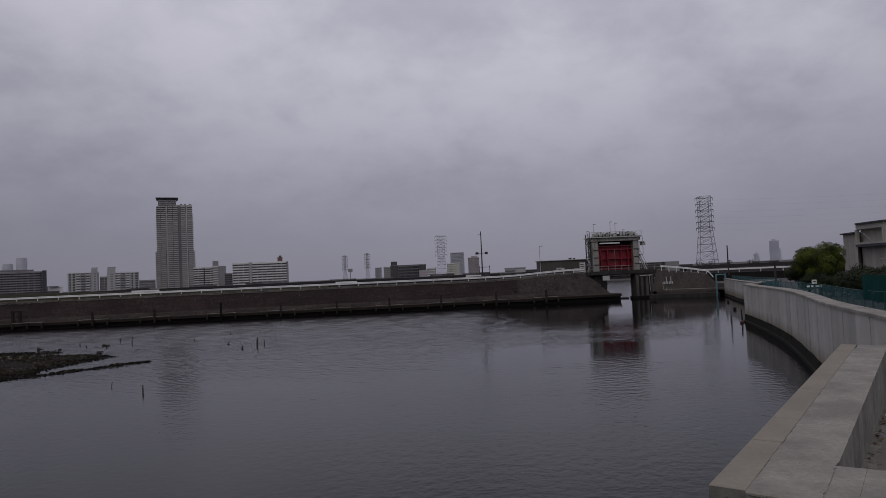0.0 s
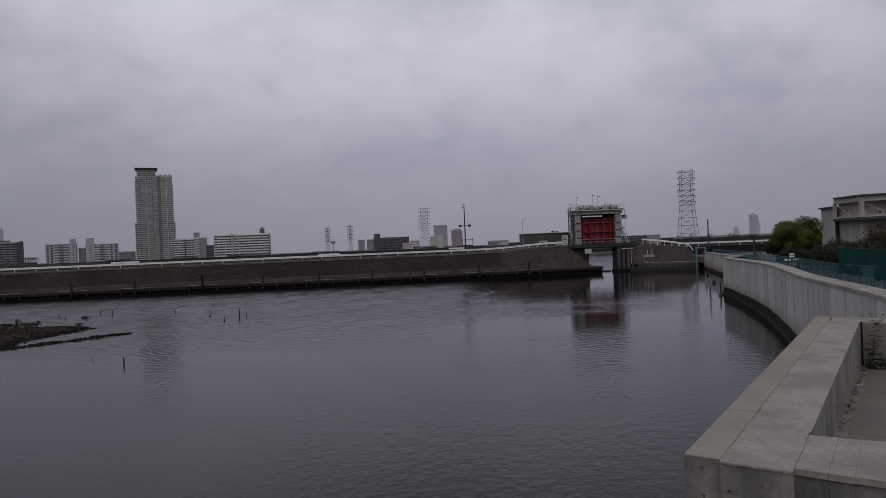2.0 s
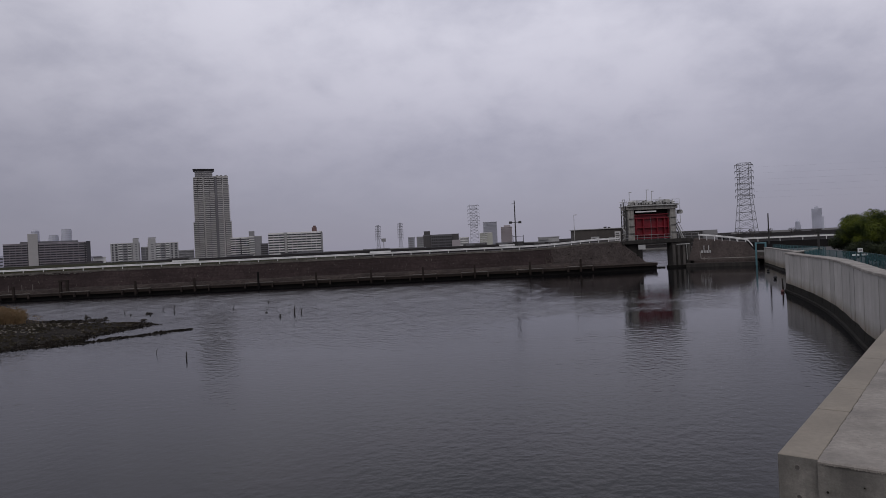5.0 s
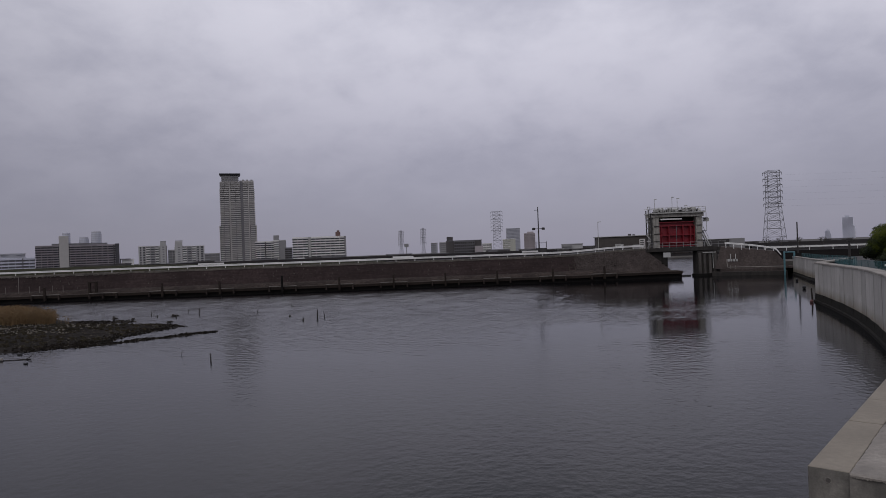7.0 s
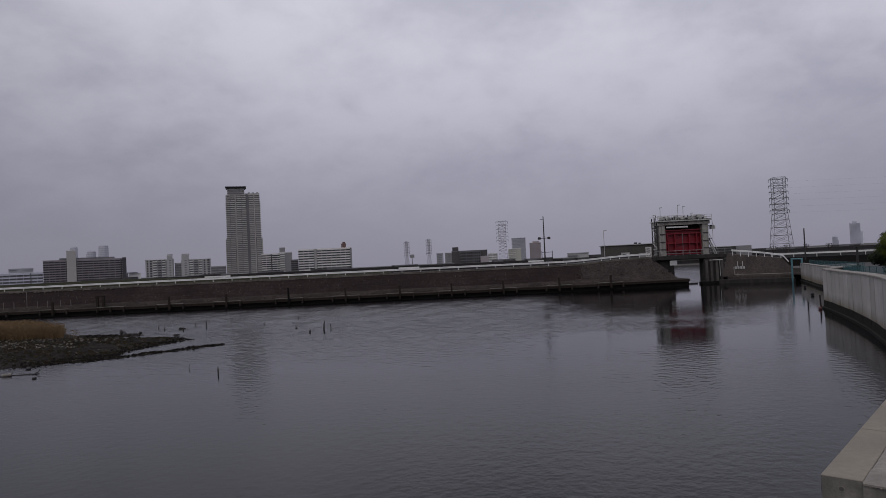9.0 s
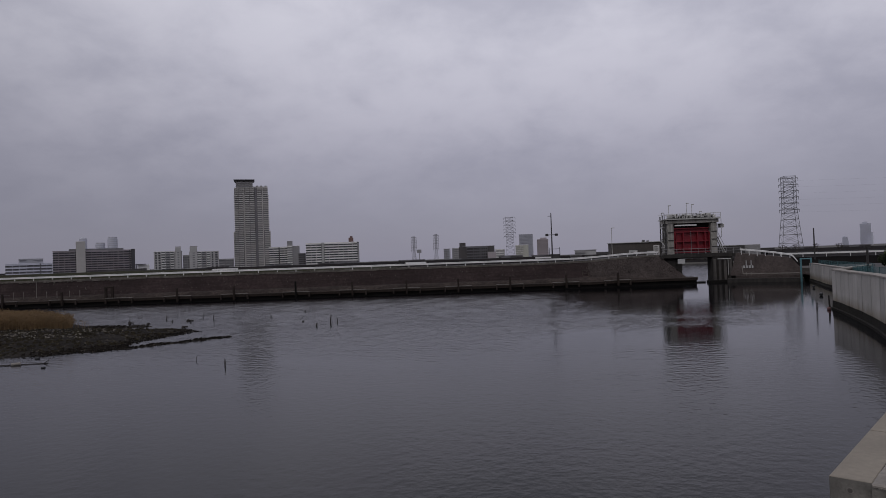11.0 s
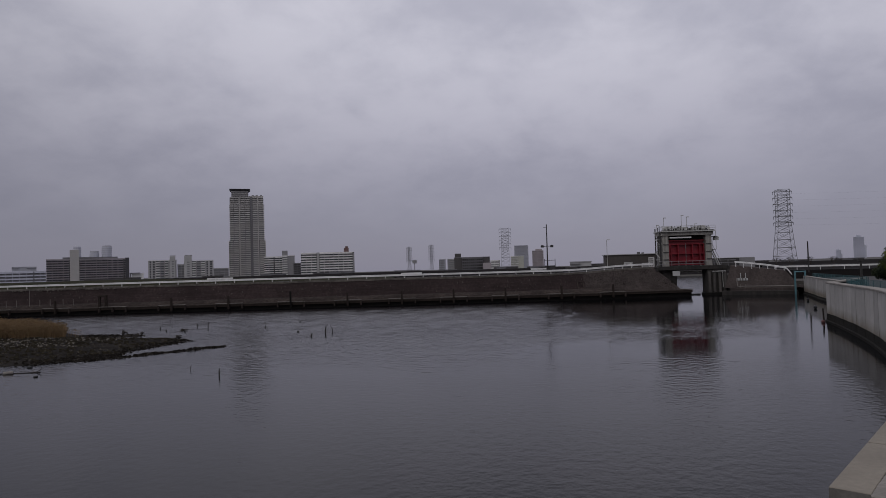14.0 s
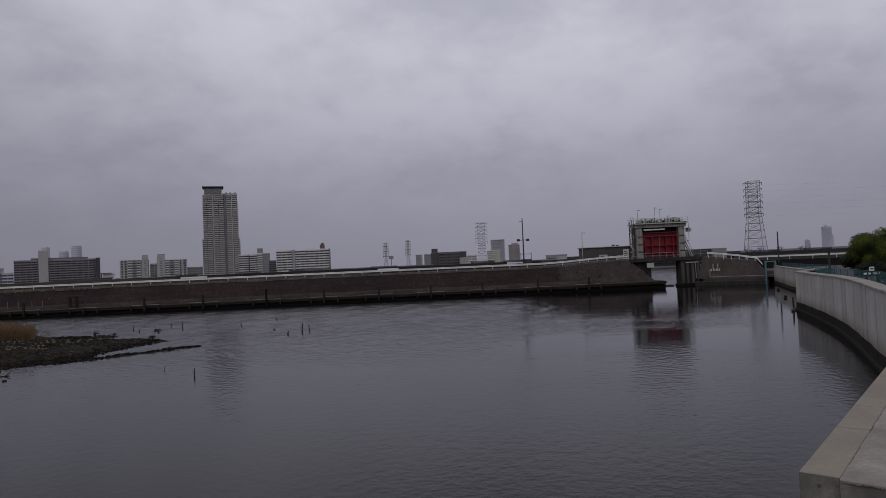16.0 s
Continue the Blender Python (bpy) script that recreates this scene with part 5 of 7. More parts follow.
for x, h in ((-3.9, 2.9), (-0.15, 3.3), (0.95, 3.0), (2.6, 1.5), (-W2 - 0.3, 1.4)):
    lp = gpart("lamp_post", Mesh().tube((x, 0.6, 13.2), (x, 0.6, 13.2 + h), 0.055), "machine")
    gpart("lamp_head", Mesh().soft(x - 0.08, x + 0.5, 0.5, 0.7, 13.2 + h - 0.05, 13.2 + h + 0.1, 0.03), "machine", parent=lp)
# deck, its railing and the piers
deckb = thing("gate_bridge", "dark concrete service bridge under the lock gate", "bridge", GM)
part("deck", Mesh().soft(-7.0, 8.2, -2.6, 1.6, 5.15, 5.9, 0.06), "pier", deckb)
part("fascia_beam", Mesh().soft(-6.4, 7.4, -2.75, -2.62, 5.25, 6.0, 0.03), "pier", deckb)
for z in (6.45, 7.0):
    part("rail", Mesh().tube((-6.6, -2.55, z), (9.5, -2.55, z), 0.04), "conc_grey", deckb)
for i in range(12):
    x = -6.6 + i * 1.45
    part("rail_post", Mesh().tube((x, -2.55, 5.85), (x, -2.55, 7.03), 0.045), "conc_grey", deckb)
piers = thing("gate_piers", "stained dark concrete piers either side of the lock opening", "pier", GM, kind="structure")
part("left_pier", Mesh().soft(-6.2, -2.35, -1.6, 8.0, -1.6, 5.15, 0.08), "pier", piers)
part("right_pier", Mesh().soft(3.45, 7.7, -2.6, -0.2, -1.6, 5.15, 0.08), "pier", piers)
for x in (3.5, 4.5, 5.6, 6.7):
    part("buttress", Mesh().soft(x, x + 0.55, -3.1, -2.61, -1.6, 4.7, 0.06), "pier_pale", piers)
part("pipe", Mesh().tube((4.3, -3.2, 4.75), (7.0, -3.2, 4.75), 0.1).tube((6.4, -3.2, 1.5), (6.4, -3.2, 4.75), 0.06), "machine", piers)
part("footing", Mesh().soft(2.4, 8.4, -3.6, -2.0, -1.6, 0.5, 0.08), "quay_dark", piers)
part("lintel", Mesh().soft(-2.4, 6.0, 3.0, 3.5, 4.6, 4.9, 0.04), "gate_frame", piers)
part("panel_board", Mesh().soft(-3.75, -2.25, -2.95, -2.85, 4.05, 5.0, 0.03), "roof", piers, "plain white board")
part("float_line", Mesh().tube((-0.6, -1.0, 0.12), (2.4, -1.4, 0.12), 0.16, n=8), "float", piers)

# ---- bank beside the gate ----
bank2 = thing("gate_bank", "dark stone-faced bank beside the gate with a pale foot rail", "bank", kind="structure")
bf = Mesh()
QA, QB = Vector((40.4, 136.6, 0)), Vector((53.2, 132.0, 0))
BD = (QB - QA).normalized()
BN = Vector((-BD.y, BD.x, 0))
rows = []
for k in (0.2, 0.5, 0.9, 1.3, 2.5, 4.0, 5.5, 7.0, 8.5, 10.0, 11.2, 11.9, 12.7, 13.5):
    # the crest falls gently, and both ends slope down as hips
    c = 1.4 + 4.45 * (k - 0.2) / 1.1 if k < 1.3 else (5.85 - 1.3 * (k - 1.3) / 9.9 if k <= 11.2 else 4.55 - 2.9 * (k - 11.2) / 2.3)
    c += 0.06 * noise.noise((k * 0.8, 2.0, 7.0))
    p = QA + BD * k
    lean = 0.45
    rows.append([p + BN * 1.6 + Vector((0, 0, 1.3)), p + BN * (1.6 + lean * (c - 1.3) * 0.5) + Vector((0, 0, (1.3 + c) / 2)), p + BN * (1.6 + lean * (c - 1.3)) + Vector((0, 0, c)), p + BN * 14 + Vector((0, 0, c)), p + BN * 15 + Vector((0, 0, -1.6))])
p = QA + BD * 17.2
rows.append([p + BN * 2.2 + Vector((0, 0, 0.9)), p + BN * 2.9 + Vector((0, 0, 1.2)), p + BN * 4.0 + Vector((0, 0, 1.5)), p + BN * 14 + Vector((0, 0, 1.5)), p + BN * 15 + Vector((0, 0, -1.6))])
part("stone_face", bf.loft(rows), "levee_end", bank2)
bm_ = Matrix(((BD.x, BN.x, 0, QA.x), (BD.y, BN.y, 0, QA.y), (0, 0, 1, 0), (0, 0, 0, 1)))
part("quay_step", Mesh().soft(-0.3, 13.2, 0.0, 2.4, -1.6, 0.75, 0.05, bm_), "pier", bank2)
part("upper_step", Mesh().soft(1.2, 13.0, 0.7, 2.6, 0.75, 1.3, 0.05, bm_), "levee_end", bank2)
part("foot_rail", Mesh().tube(bm_ @ Vector((2.6, 0.75, 1.62)), bm_ @ Vector((12.6, 0.75, 1.62)), 0.11).tube(bm_ @ Vector((2.6, 0.75, 1.62)), bm_ @ Vector((2.4, 1.4, 3.2)), 0.09), "ledge_pale", bank2)
marker = thing("bank_marker", "row of small faded boards with two stub posts on the bank", "sign")
for x in (3.15, 4.05):
    part("stub_post", Mesh().tube(bm_ @ Vector((x, 2.35, 3.25)), bm_ @ Vector((x, 2.6, 4.25)), 0.08), "roof", marker)
    part("foot_post", Mesh().tube(bm_ @ Vector((x, 0.75, 1.3)), bm_ @ Vector((x, 0.75, 2.0)), 0.08), "ledge_pale", marker)
for x, w_ in ((2.55, 0.42), (3.1, 0.36), (3.6, 0.40), (4.15, 0.30)):
    part("board", Mesh().soft(x, x + w_, 2.12, 2.22, 2.75, 3.25, 0.03, bm_), "roof", marker)
gr2 = thing("bank_guardrail", "white painted guardrail falling along the bank's top", "guardrail")
pts = [(2.1, 6.52), (5.0, 6.18), (8.0, 5.75), (11.0, 5.2), (11.5, 4.9), (12.3, 3.8)]
for (xa, za), (xb, zb) in zip(pts, pts[1:]):
    b_ = Mesh()
    b_.loft([[bm_ @ Vector((x, 3.3 - o, z - 0.18 + h)) for o, h in ((0, 0), (0.06, 0.08), (0.02, 0.18), (0.06, 0.28), (0, 0.36))] for x, z in ((xa, za), (xb, zb))], closed=True)
    part("rail_beam", b_, "white", gr2)
for i in range(7):
    x = 2.3 + i * 1.45
    z = 6.52 - (x - 2.0) * 0.145
    part("rail_post", Mesh().tube(bm_ @ Vector((x, 3.34, z - 1.0)), bm_ @ Vector((x, 3.34, z + 0.15)), 0.07), "white", gr2)
# levee road further off, with its own rail
far_road = Mesh()
far_road.loft([[(55 + i * 12.0, 157.5 - i * 6.2, -1.0), (55 + i * 12.0, 158.0 - i * 6.2, 4.3), (57 + i * 12.0, 163.0 - i * 6.2, 4.35), (59 + i * 12.0, 168.0 - i * 6.2, 5.35), (61 + i * 12.0, 175.0 - i * 6.2, 5.4), (61 + i * 12.0, 180.0 - i * 6.2, 0)] for i in range(9)])
solo("back_levee", far_road, "far_dark", "dark raised road beyond the flood wall", "levee", kind="structure")
gr3 = thing("road_guardrail", "white guardrail along the raised road", "guardrail")
part("rail_beam", Mesh().loft([[(57.5 + i * 12.0, 156.0 - i * 6.2, 4.95 + z) for z in (0, 0.36)] + [(57.5 + i * 12.0, 156.12 - i * 6.2, 4.95 + z) for z in (0.36, 0)] for i in range(9)], closed=True), "white", gr3)
for i in range(24):
    x, y = 57.5 + i * 4.0, 156.1 - i * 2.067
    part("rail_post", Mesh().tube((x, y, 4.3), (x, y, 5.3), 0.07), "white", gr3)


# ---- far buildings ----
BASE = 3.4


def block(name, label, spot, depth, body_mat, floors=0, bays=None, floor_mat="balc_white", roof_box=None, edge=0.0, balc_h=1.15, balc_out=1.4, category="building", group="", bay=6.0):
    """A block that faces the basin: a body, one balcony front a storey and bay, a roof parapet."""
    x, y, top, width, yaw = spot
    m = pose(x, y, BASE, 0, 0, yaw)
    ob = thing(name, label, category, m, group)
    h = top - BASE
    part("body", Mesh().soft(-width / 2, width / 2, 0, depth, 0, h, 0.25), body_mat, ob)
    part("roof_parapet", Mesh().box(-width / 2 - 0.2, width / 2 + 0.2, -0.2, depth + 0.2, h + 0.01, h + 0.6), floor_mat, ob)
    if floors:
        fh = h / floors
        for a, b in (bays or [(0.0, 1.0)]):
            x0, x1 = -width / 2 + a * width, -width / 2 + b * width
            for k in range(floors):
                z = k * fh
                n_b = max(1, round((x1 - x0) / bay))
                for q in range(n_b):
                    xa, xb = x0 + (x1 - x0) * q / n_b, x0 + (x1 - x0) * (q + 1) / n_b
                    part("balcony", Mesh().box(xa + edge + 0.12, xb - edge - 0.12, -balc_out, -0.02, z + fh - balc_h, z + fh - 0.12), floor_mat, ob)
            n_b = max(1, round((x1 - x0) / bay))
            for q in range(1, n_b):
                xa = x0 + (x1 - x0) * q / n_b
                part("party_wall", Mesh().box(xa - 0.18, xa + 0.18, -balc_out - 0.1, -0.01, 0, h - 0.1), floor_mat, ob)
    return ob


S = {
    "tower": (-433.7, 1010.5, 132.94, 57.14, 23.2),
    "tower_cap": (-444.1, 1006.3, 145.82, 28.85, 23.8),
    "apt_a": (-517.6, 734.9, 31.3, 87.75, 35.2),
    "apt_core": (-528.8, 724.5, 45.22, 10.09, 36.1),
    "cyl1": (-879.8, 1214.8, 75.51, 13.95, 35.9),
    "cyl2": (-855.0, 1232.4, 63.52, 17.31, 34.8),
    "cyl3": (-836.5, 1245.0, 74.66, 18.62, 33.9),
    "low_l": (-508.3, 617.5, 16.61, 41.44, 39.5),
    "wb1": (-399.0, 693.3, 25.36, 29.39, 29.9),
    "wb2": (-365.3, 711.6, 24.24, 31.74, 27.2),
    "wbc1": (-389.8, 696.3, 30.17, 5.92, 29.2),
    "wbc2": (-373.2, 705.3, 30.31, 7.84, 27.9),
    "wsm": (-366.1, 767.0, 15.52, 19.85, 25.5),
    "bc": (-342.4, 886.1, 30.81, 28.62, 21.1),
    "bct": (-321.1, 883.4, 31.58, 17.0, 20.0),
    "bcb": (-328.0, 889.4, 39.12, 7.78, 20.2),
    "bdk": (-296.9, 849.6, 20.28, 9.67, 19.3),
    "slab": (-257.9, 861.5, 33.5, 71.12, 16.7),
    "slab_box": (-233.9, 869.1, 42.01, 6.11, 15.1),
    "py_s1": (-200.3, 1183.2, 49.04, 10.36, 9.6),
    "py_s2": (-160.1, 1189.3, 51.8, 10.38, 7.7),
    "mast": (-111.4, 691.1, 17.31, 2.42, 9.2),
    "f1": (-152.2, 1291.0, 25.51, 13.5, 6.7),
    "f2": (-133.2, 1293.1, 25.95, 17.99, 5.9),
    "brown": (-43.1, 598.2, 16.53, 32.6, 4.1),
    "brown_box": (-55.3, 597.4, 20.61, 5.7, 5.3),
    "brown_r": (-29.7, 597.3, 11.37, 6.69, 2.8),
    "pale1": (-33.0, 899.4, 16.36, 13.14, 2.1),
    "pyl2": (-22.8, 1099.7, 71.91, 16.96, 1.2),
    "ft": (6.6, 1899.9, 68.28, 40.44, -0.2),
    "fl": (-4.3, 1399.9, 29.58, 27.45, 0.2),
    "gb": (45.1, 1599.3, 44.64, 27.05, -1.6),
    "pole": (5.9, 139.9, 15.66, 0.24, -2.4),
    "white": (38.2, 418.2, 8.56, 13.18, -5.2),
    "shed": (24.6, 147.9, 8.76, 10.72, -9.5),
    "lamp": (19.3, 147.7, 12.21, 0.24, -7.5),
    "box_r": (49.6, 152.1, 7.51, 1.81, -18.1),
    "box_r2": (45.6, 151.3, 7.53, 5.26, -16.8),
    "pylon": (150.3, 392.1, 46.38, 10.48, -21.0),
    "post_r": (57.5, 138.5, 10.26, 0.2, -22.6),
    "ft1": (1080.3, 2364.9, 31.17, 16.3, -24.6),
    "ft2": (1090.5, 2249.6, 71.16, 30.47, -25.9),
    "post2": (40.2, 82.7, 6.55, 0.11, -25.9),
}
# apartment tower with a flared crown
x, y, top, width, yaw = S["tower"]
x -= 1.4
tower = thing("apartment_tower", "tall pale grey apartment tower with balcony bands and a flared crown", "building", pose(x, y, BASE, 0, 0, yaw))
H = top - BASE
FH = H / 42
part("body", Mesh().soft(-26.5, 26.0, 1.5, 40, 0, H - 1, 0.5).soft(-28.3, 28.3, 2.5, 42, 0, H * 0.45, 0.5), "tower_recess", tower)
for k in range(42):
    wide = 28.6 if k < 19 else (27.2 if k < 38 else 25.8)
    z = k * FH
    for a, b in ((-wide, -wide * 0.76), (-wide * 0.74, -wide * 0.48), (-wide * 0.38, -wide * 0.12), (-wide * 0.10, 4.6), (8.8, wide * 0.60), (wide * 0.67, wide)):
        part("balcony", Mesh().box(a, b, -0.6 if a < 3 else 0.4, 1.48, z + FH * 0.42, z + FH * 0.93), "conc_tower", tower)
# the middle strip is dark: it paints the shaded recess between balconies
for a, b in ((-0.475, -0.39), (0.19, 0.31), (0.61, 0.66)):
    part("pier_wall", Mesh().box(a * 27, b * 27, 0.5, 1.45, 0, H), "conc_tower" if a < 0 or a > 0.3 else "recess_mid", tower)
for a, b in ((-29.0, -28.4), (27.4, 28.0)):
    part("corner_wall", Mesh().box(a if a < 0 else a - 0.5, b, -0.2, 6, 0, H * 0.45), "conc_tower", tower)
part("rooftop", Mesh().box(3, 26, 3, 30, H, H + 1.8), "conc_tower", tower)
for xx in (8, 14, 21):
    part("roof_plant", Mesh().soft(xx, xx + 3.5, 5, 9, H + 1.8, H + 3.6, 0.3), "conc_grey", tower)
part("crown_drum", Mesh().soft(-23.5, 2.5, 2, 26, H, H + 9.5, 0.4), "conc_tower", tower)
for k in range(3):
    part("crown_band", Mesh().box(-23.8, 2.8, 1.4, 1.98, H + 0.8 + k * 3.0, H + 2.4 + k * 3.0), "recess_mid", tower)
crown_top = Mesh()
crown_top.loft([[(-23.5 - o, 2 - o, z), (2.5 + o, 2 - o, z), (2.5 + o, 26 + o, z), (-23.5 - o, 26 + o, z)] for o, z in ((0.0, H + 9.5), (3.2, H + 12.2), (3.2, H + 12.9))], closed=True)
part("crown", crown_top, "recess", tower, "dark flared crown")

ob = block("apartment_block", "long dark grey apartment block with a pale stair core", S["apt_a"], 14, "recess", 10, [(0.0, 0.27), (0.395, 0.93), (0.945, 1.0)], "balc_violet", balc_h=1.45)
for k in range(13):
    xx = -S["apt_a"][3] / 2 + S["apt_a"][3] * (0.03 + 0.075 * k)
    part("party_wall", Mesh().box(xx, xx + 0.35, -1.35, -0.01, 0, S["apt_a"][2] - BASE), "recess_mid", ob)
part("upper_storey", Mesh().box(-S["apt_a"][3] * 0.31, S["apt_a"][3] * 0.36, 1, 12, S["apt_a"][2] - BASE + 0.6, S["apt_a"][2] - BASE + 2.6).box(-S["apt_a"][3] * 0.31, S["apt_a"][3] * 0.36, 0.6, 0.98, S["apt_a"][2] - BASE + 0.9, S["apt_a"][2] - BASE + 1.9), "recess_mid", ob)
part("end_bay", Mesh().box(S["apt_a"][3] * 0.455, S["apt_a"][3] * 0.5 + 0.4, -2.0, 8, 0, S["apt_a"][2] - BASE + 1.2), "recess", ob)
wd = S["apt_a"][3]
hh = S["apt_core"][2] - BASE - 2.4
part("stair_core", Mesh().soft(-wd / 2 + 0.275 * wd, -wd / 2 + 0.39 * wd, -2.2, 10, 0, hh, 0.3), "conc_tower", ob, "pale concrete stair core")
for k in range(10):
    fh = (S["apt_a"][2] - BASE) / 10
    part("slab_edge", Mesh().box(-wd / 2, wd / 2, -1.9, -1.42, k * fh + fh - 0.42, k * fh + fh - 0.12), "conc_grey", ob)
for key in ("cyl1", "cyl2", "cyl3"):
    x, y, top, width, yaw = S[key]
    ob = thing("distant_tower", "rounded grey tower far behind the apartment blocks", "building", pose(x, y, BASE, 0, 0, yaw), "distant rounded towers")
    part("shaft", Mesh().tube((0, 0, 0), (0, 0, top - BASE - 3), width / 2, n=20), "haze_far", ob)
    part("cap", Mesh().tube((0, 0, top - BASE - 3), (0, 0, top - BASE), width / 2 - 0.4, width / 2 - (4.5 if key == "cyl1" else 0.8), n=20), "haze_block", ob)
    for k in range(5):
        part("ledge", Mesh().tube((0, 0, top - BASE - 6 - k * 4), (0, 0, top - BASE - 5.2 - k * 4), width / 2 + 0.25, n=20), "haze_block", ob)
block("low_block", "low grey housing block with long balcony rows", S["low_l"], 12, "recess_mid", 4, [(0.0, 0.73), (0.75, 1.0)], "haze_far", balc_h=1.6)
block("distant_block", "hazy blue-grey block behind the low housing", (-705.0, 860.0, 27.0, 30.0, 39.0), 14, "haze_block", 5, [(0.0, 0.3), (0.6, 1.0)], "haze_band", balc_h=1.5)
for key, core in (("wb1", "wbc1"), ("wb2", "wbc2")):
    ob = block("housing_block", "cream housing block with dark loggias and a stair tower", S[key], 12, "pale_block", 0, None, "balc_white", group="cream housing blocks")
    x, y, top, width, yaw = S[key]
    hb = top - BASE
    for k in range(8):
        for c, (a, b) in enumerate(((0.05, 0.10), (0.16, 0.23), (0.27, 0.40), (0.43, 0.56), (0.59, 0.70), (0.76, 0.81), (0.88, 0.96))):
            xa, xb = -width / 2 + a * width, -width / 2 + b * width
            za, zb = k * hb / 8 + 0.55, (k + 1) * hb / 8 - 0.35
            part("window", Mesh().box(xa, xb, -0.12, 0.02, za, zb), "recess", ob)
            if b - a > 0.1:
                part("balcony", Mesh().box(xa - 0.2, xb + 0.2, -1.3, -0.14, za - 0.3, za + 0.85), "balc_grey" if c == 3 else "balc_white", ob)
    xc, yc, tc, wc, _ = S[core]
    off = 0.36 * width if key == "wb1" else -0.36 * width
    part("stair_tower", Mesh().soft(off - wc / 2, off + wc / 2, -2.0, 6, 0, tc - BASE, 0.3), "pale_block", ob)
    for k in range(8):
        part("stair_window", Mesh().box(off - wc * 0.12, off + wc * 0.2, -2.06, -2.005, k * hb / 8 + 1.0, k * hb / 8 + 2.1), "recess_mid", ob)
    part("tank_house", Mesh().soft(off - wc * 0.45, off + wc * 0.55, -1.4, 5, tc - BASE + 0.01, tc - BASE + 0.9, 0.1), "conc_grey", ob)
block("small_block", "low grey block between the cream housing blocks", (-383.0, 706.0, 20.5, 9.0, 28.5), 10, "conc_grey", 6, [(0.0, 1.0)], "balc_grey")
block("small_block", "small grey block between the housing blocks and the tower", S["wsm"], 10, "conc_grey", 4, [(0.0, 0.45), (0.5, 1.0)], "balc_grey")
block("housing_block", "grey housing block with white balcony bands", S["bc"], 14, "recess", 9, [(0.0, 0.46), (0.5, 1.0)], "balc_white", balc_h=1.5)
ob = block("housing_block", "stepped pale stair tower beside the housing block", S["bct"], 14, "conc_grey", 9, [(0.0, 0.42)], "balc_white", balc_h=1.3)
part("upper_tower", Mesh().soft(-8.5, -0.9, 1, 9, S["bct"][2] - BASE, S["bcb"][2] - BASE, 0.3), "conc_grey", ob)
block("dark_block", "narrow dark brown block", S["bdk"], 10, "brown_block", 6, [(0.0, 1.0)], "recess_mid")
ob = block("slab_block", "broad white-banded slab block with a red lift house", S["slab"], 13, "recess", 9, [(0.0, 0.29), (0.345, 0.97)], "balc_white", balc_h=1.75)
wd = S["slab"][3]
part("stair_front", Mesh().box(-wd / 2 + 0.295 * wd, -wd / 2 + 0.34 * wd, -1.8, -0.01, 0, S["slab"][2] - BASE + 0.6), "pale_block", ob)
part("end_wall", Mesh().box(wd / 2 - 0.028 * wd, wd / 2 + 0.2, -1.5, 13.2, 0, S["slab"][2] - BASE - 1.2), "conc_grey", ob)
part("lift_house", Mesh().soft(wd * 0.31, wd * 0.40, 2, 8, S["slab"][2] - BASE + 0.6, S["slab_box"][2] - BASE - 2.2, 0.2).soft(wd * 0.335, wd * 0.385, 3, 7, S["slab_box"][2] - BASE - 2.2, S["slab_box"][2] - BASE, 0.2), "brick_red", ob)
block("distant_block", "small grey block in the distance", S["f1"], 12, "haze_block", 6, [(0.0, 0.8)], "conc_grey")
block("distant_block", "small pale block in the distance", S["f2"], 12, "conc_grey", 6, [(0.2, 1.0)], "pale_block")
ob = block("brown_block", "long dark brown apartment block with fine balcony ribs", S["brown"], 12, "brown_block", 5, [(0.22, 0.8)], "recess_mid", balc_h=1.1)
wd = S["brown"][3]
part("lift_house", Mesh().soft(-wd / 2 + 0.6, -wd / 2 + 6.2, 0.5, 6, S["brown"][2] - BASE + 0.6, S["brown_box"][2] - BASE, 0.2), "brown_block", ob)
for k in range(11):
    xx = -wd / 2 + wd * (0.22 + 0.058 * k)
    part("rib", Mesh().box(xx, xx + 0.3, -1.6, -0.02, 0, S["brown"][2] - BASE), "recess_mid", ob)
part("wing", Mesh().soft(wd / 2 - 6.5, wd / 2 + 1.0, -5, -1.7, 0, S["brown_r"][2] - BASE, 0.2), "haze_brown", ob)
block("distant_block", "pale low block in the distance", S["pale1"], 12, "pale_block", 4, [(0.0, 0.9)], "balc_white")
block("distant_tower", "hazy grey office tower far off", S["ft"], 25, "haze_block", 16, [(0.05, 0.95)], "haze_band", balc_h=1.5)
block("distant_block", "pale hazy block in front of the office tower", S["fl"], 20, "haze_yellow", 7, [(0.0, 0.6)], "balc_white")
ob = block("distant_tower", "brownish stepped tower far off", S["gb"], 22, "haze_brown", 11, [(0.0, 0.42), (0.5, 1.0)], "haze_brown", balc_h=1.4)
part("upper_step", Mesh().soft(-6, 10, 3, 16, S["gb"][2] - BASE, S["gb"][2] - BASE + 4.5, 0.4), "haze_brown", ob)
ob = block("low_works", "low white works building with a dark canopy roof", (-400.0, 646.5, 11.0, 11.5, 32.0), 10, "balc_white", 0, None, "balc_white")
part("canopy", Mesh().box(-7.6, 2.5, -3.0, 4.0, 8.3, 9.0), "recess", ob, "dark canopy roof")
part("canopy_post", Mesh().box(-7.4, -6.4, -2.5, -1.5, 0, 8.3), "recess", ob)
block("low_works", "low pale works building behind the levee", S["white"], 10, "pale_block", 2, [(0.0, 0.5)], "balc_grey")
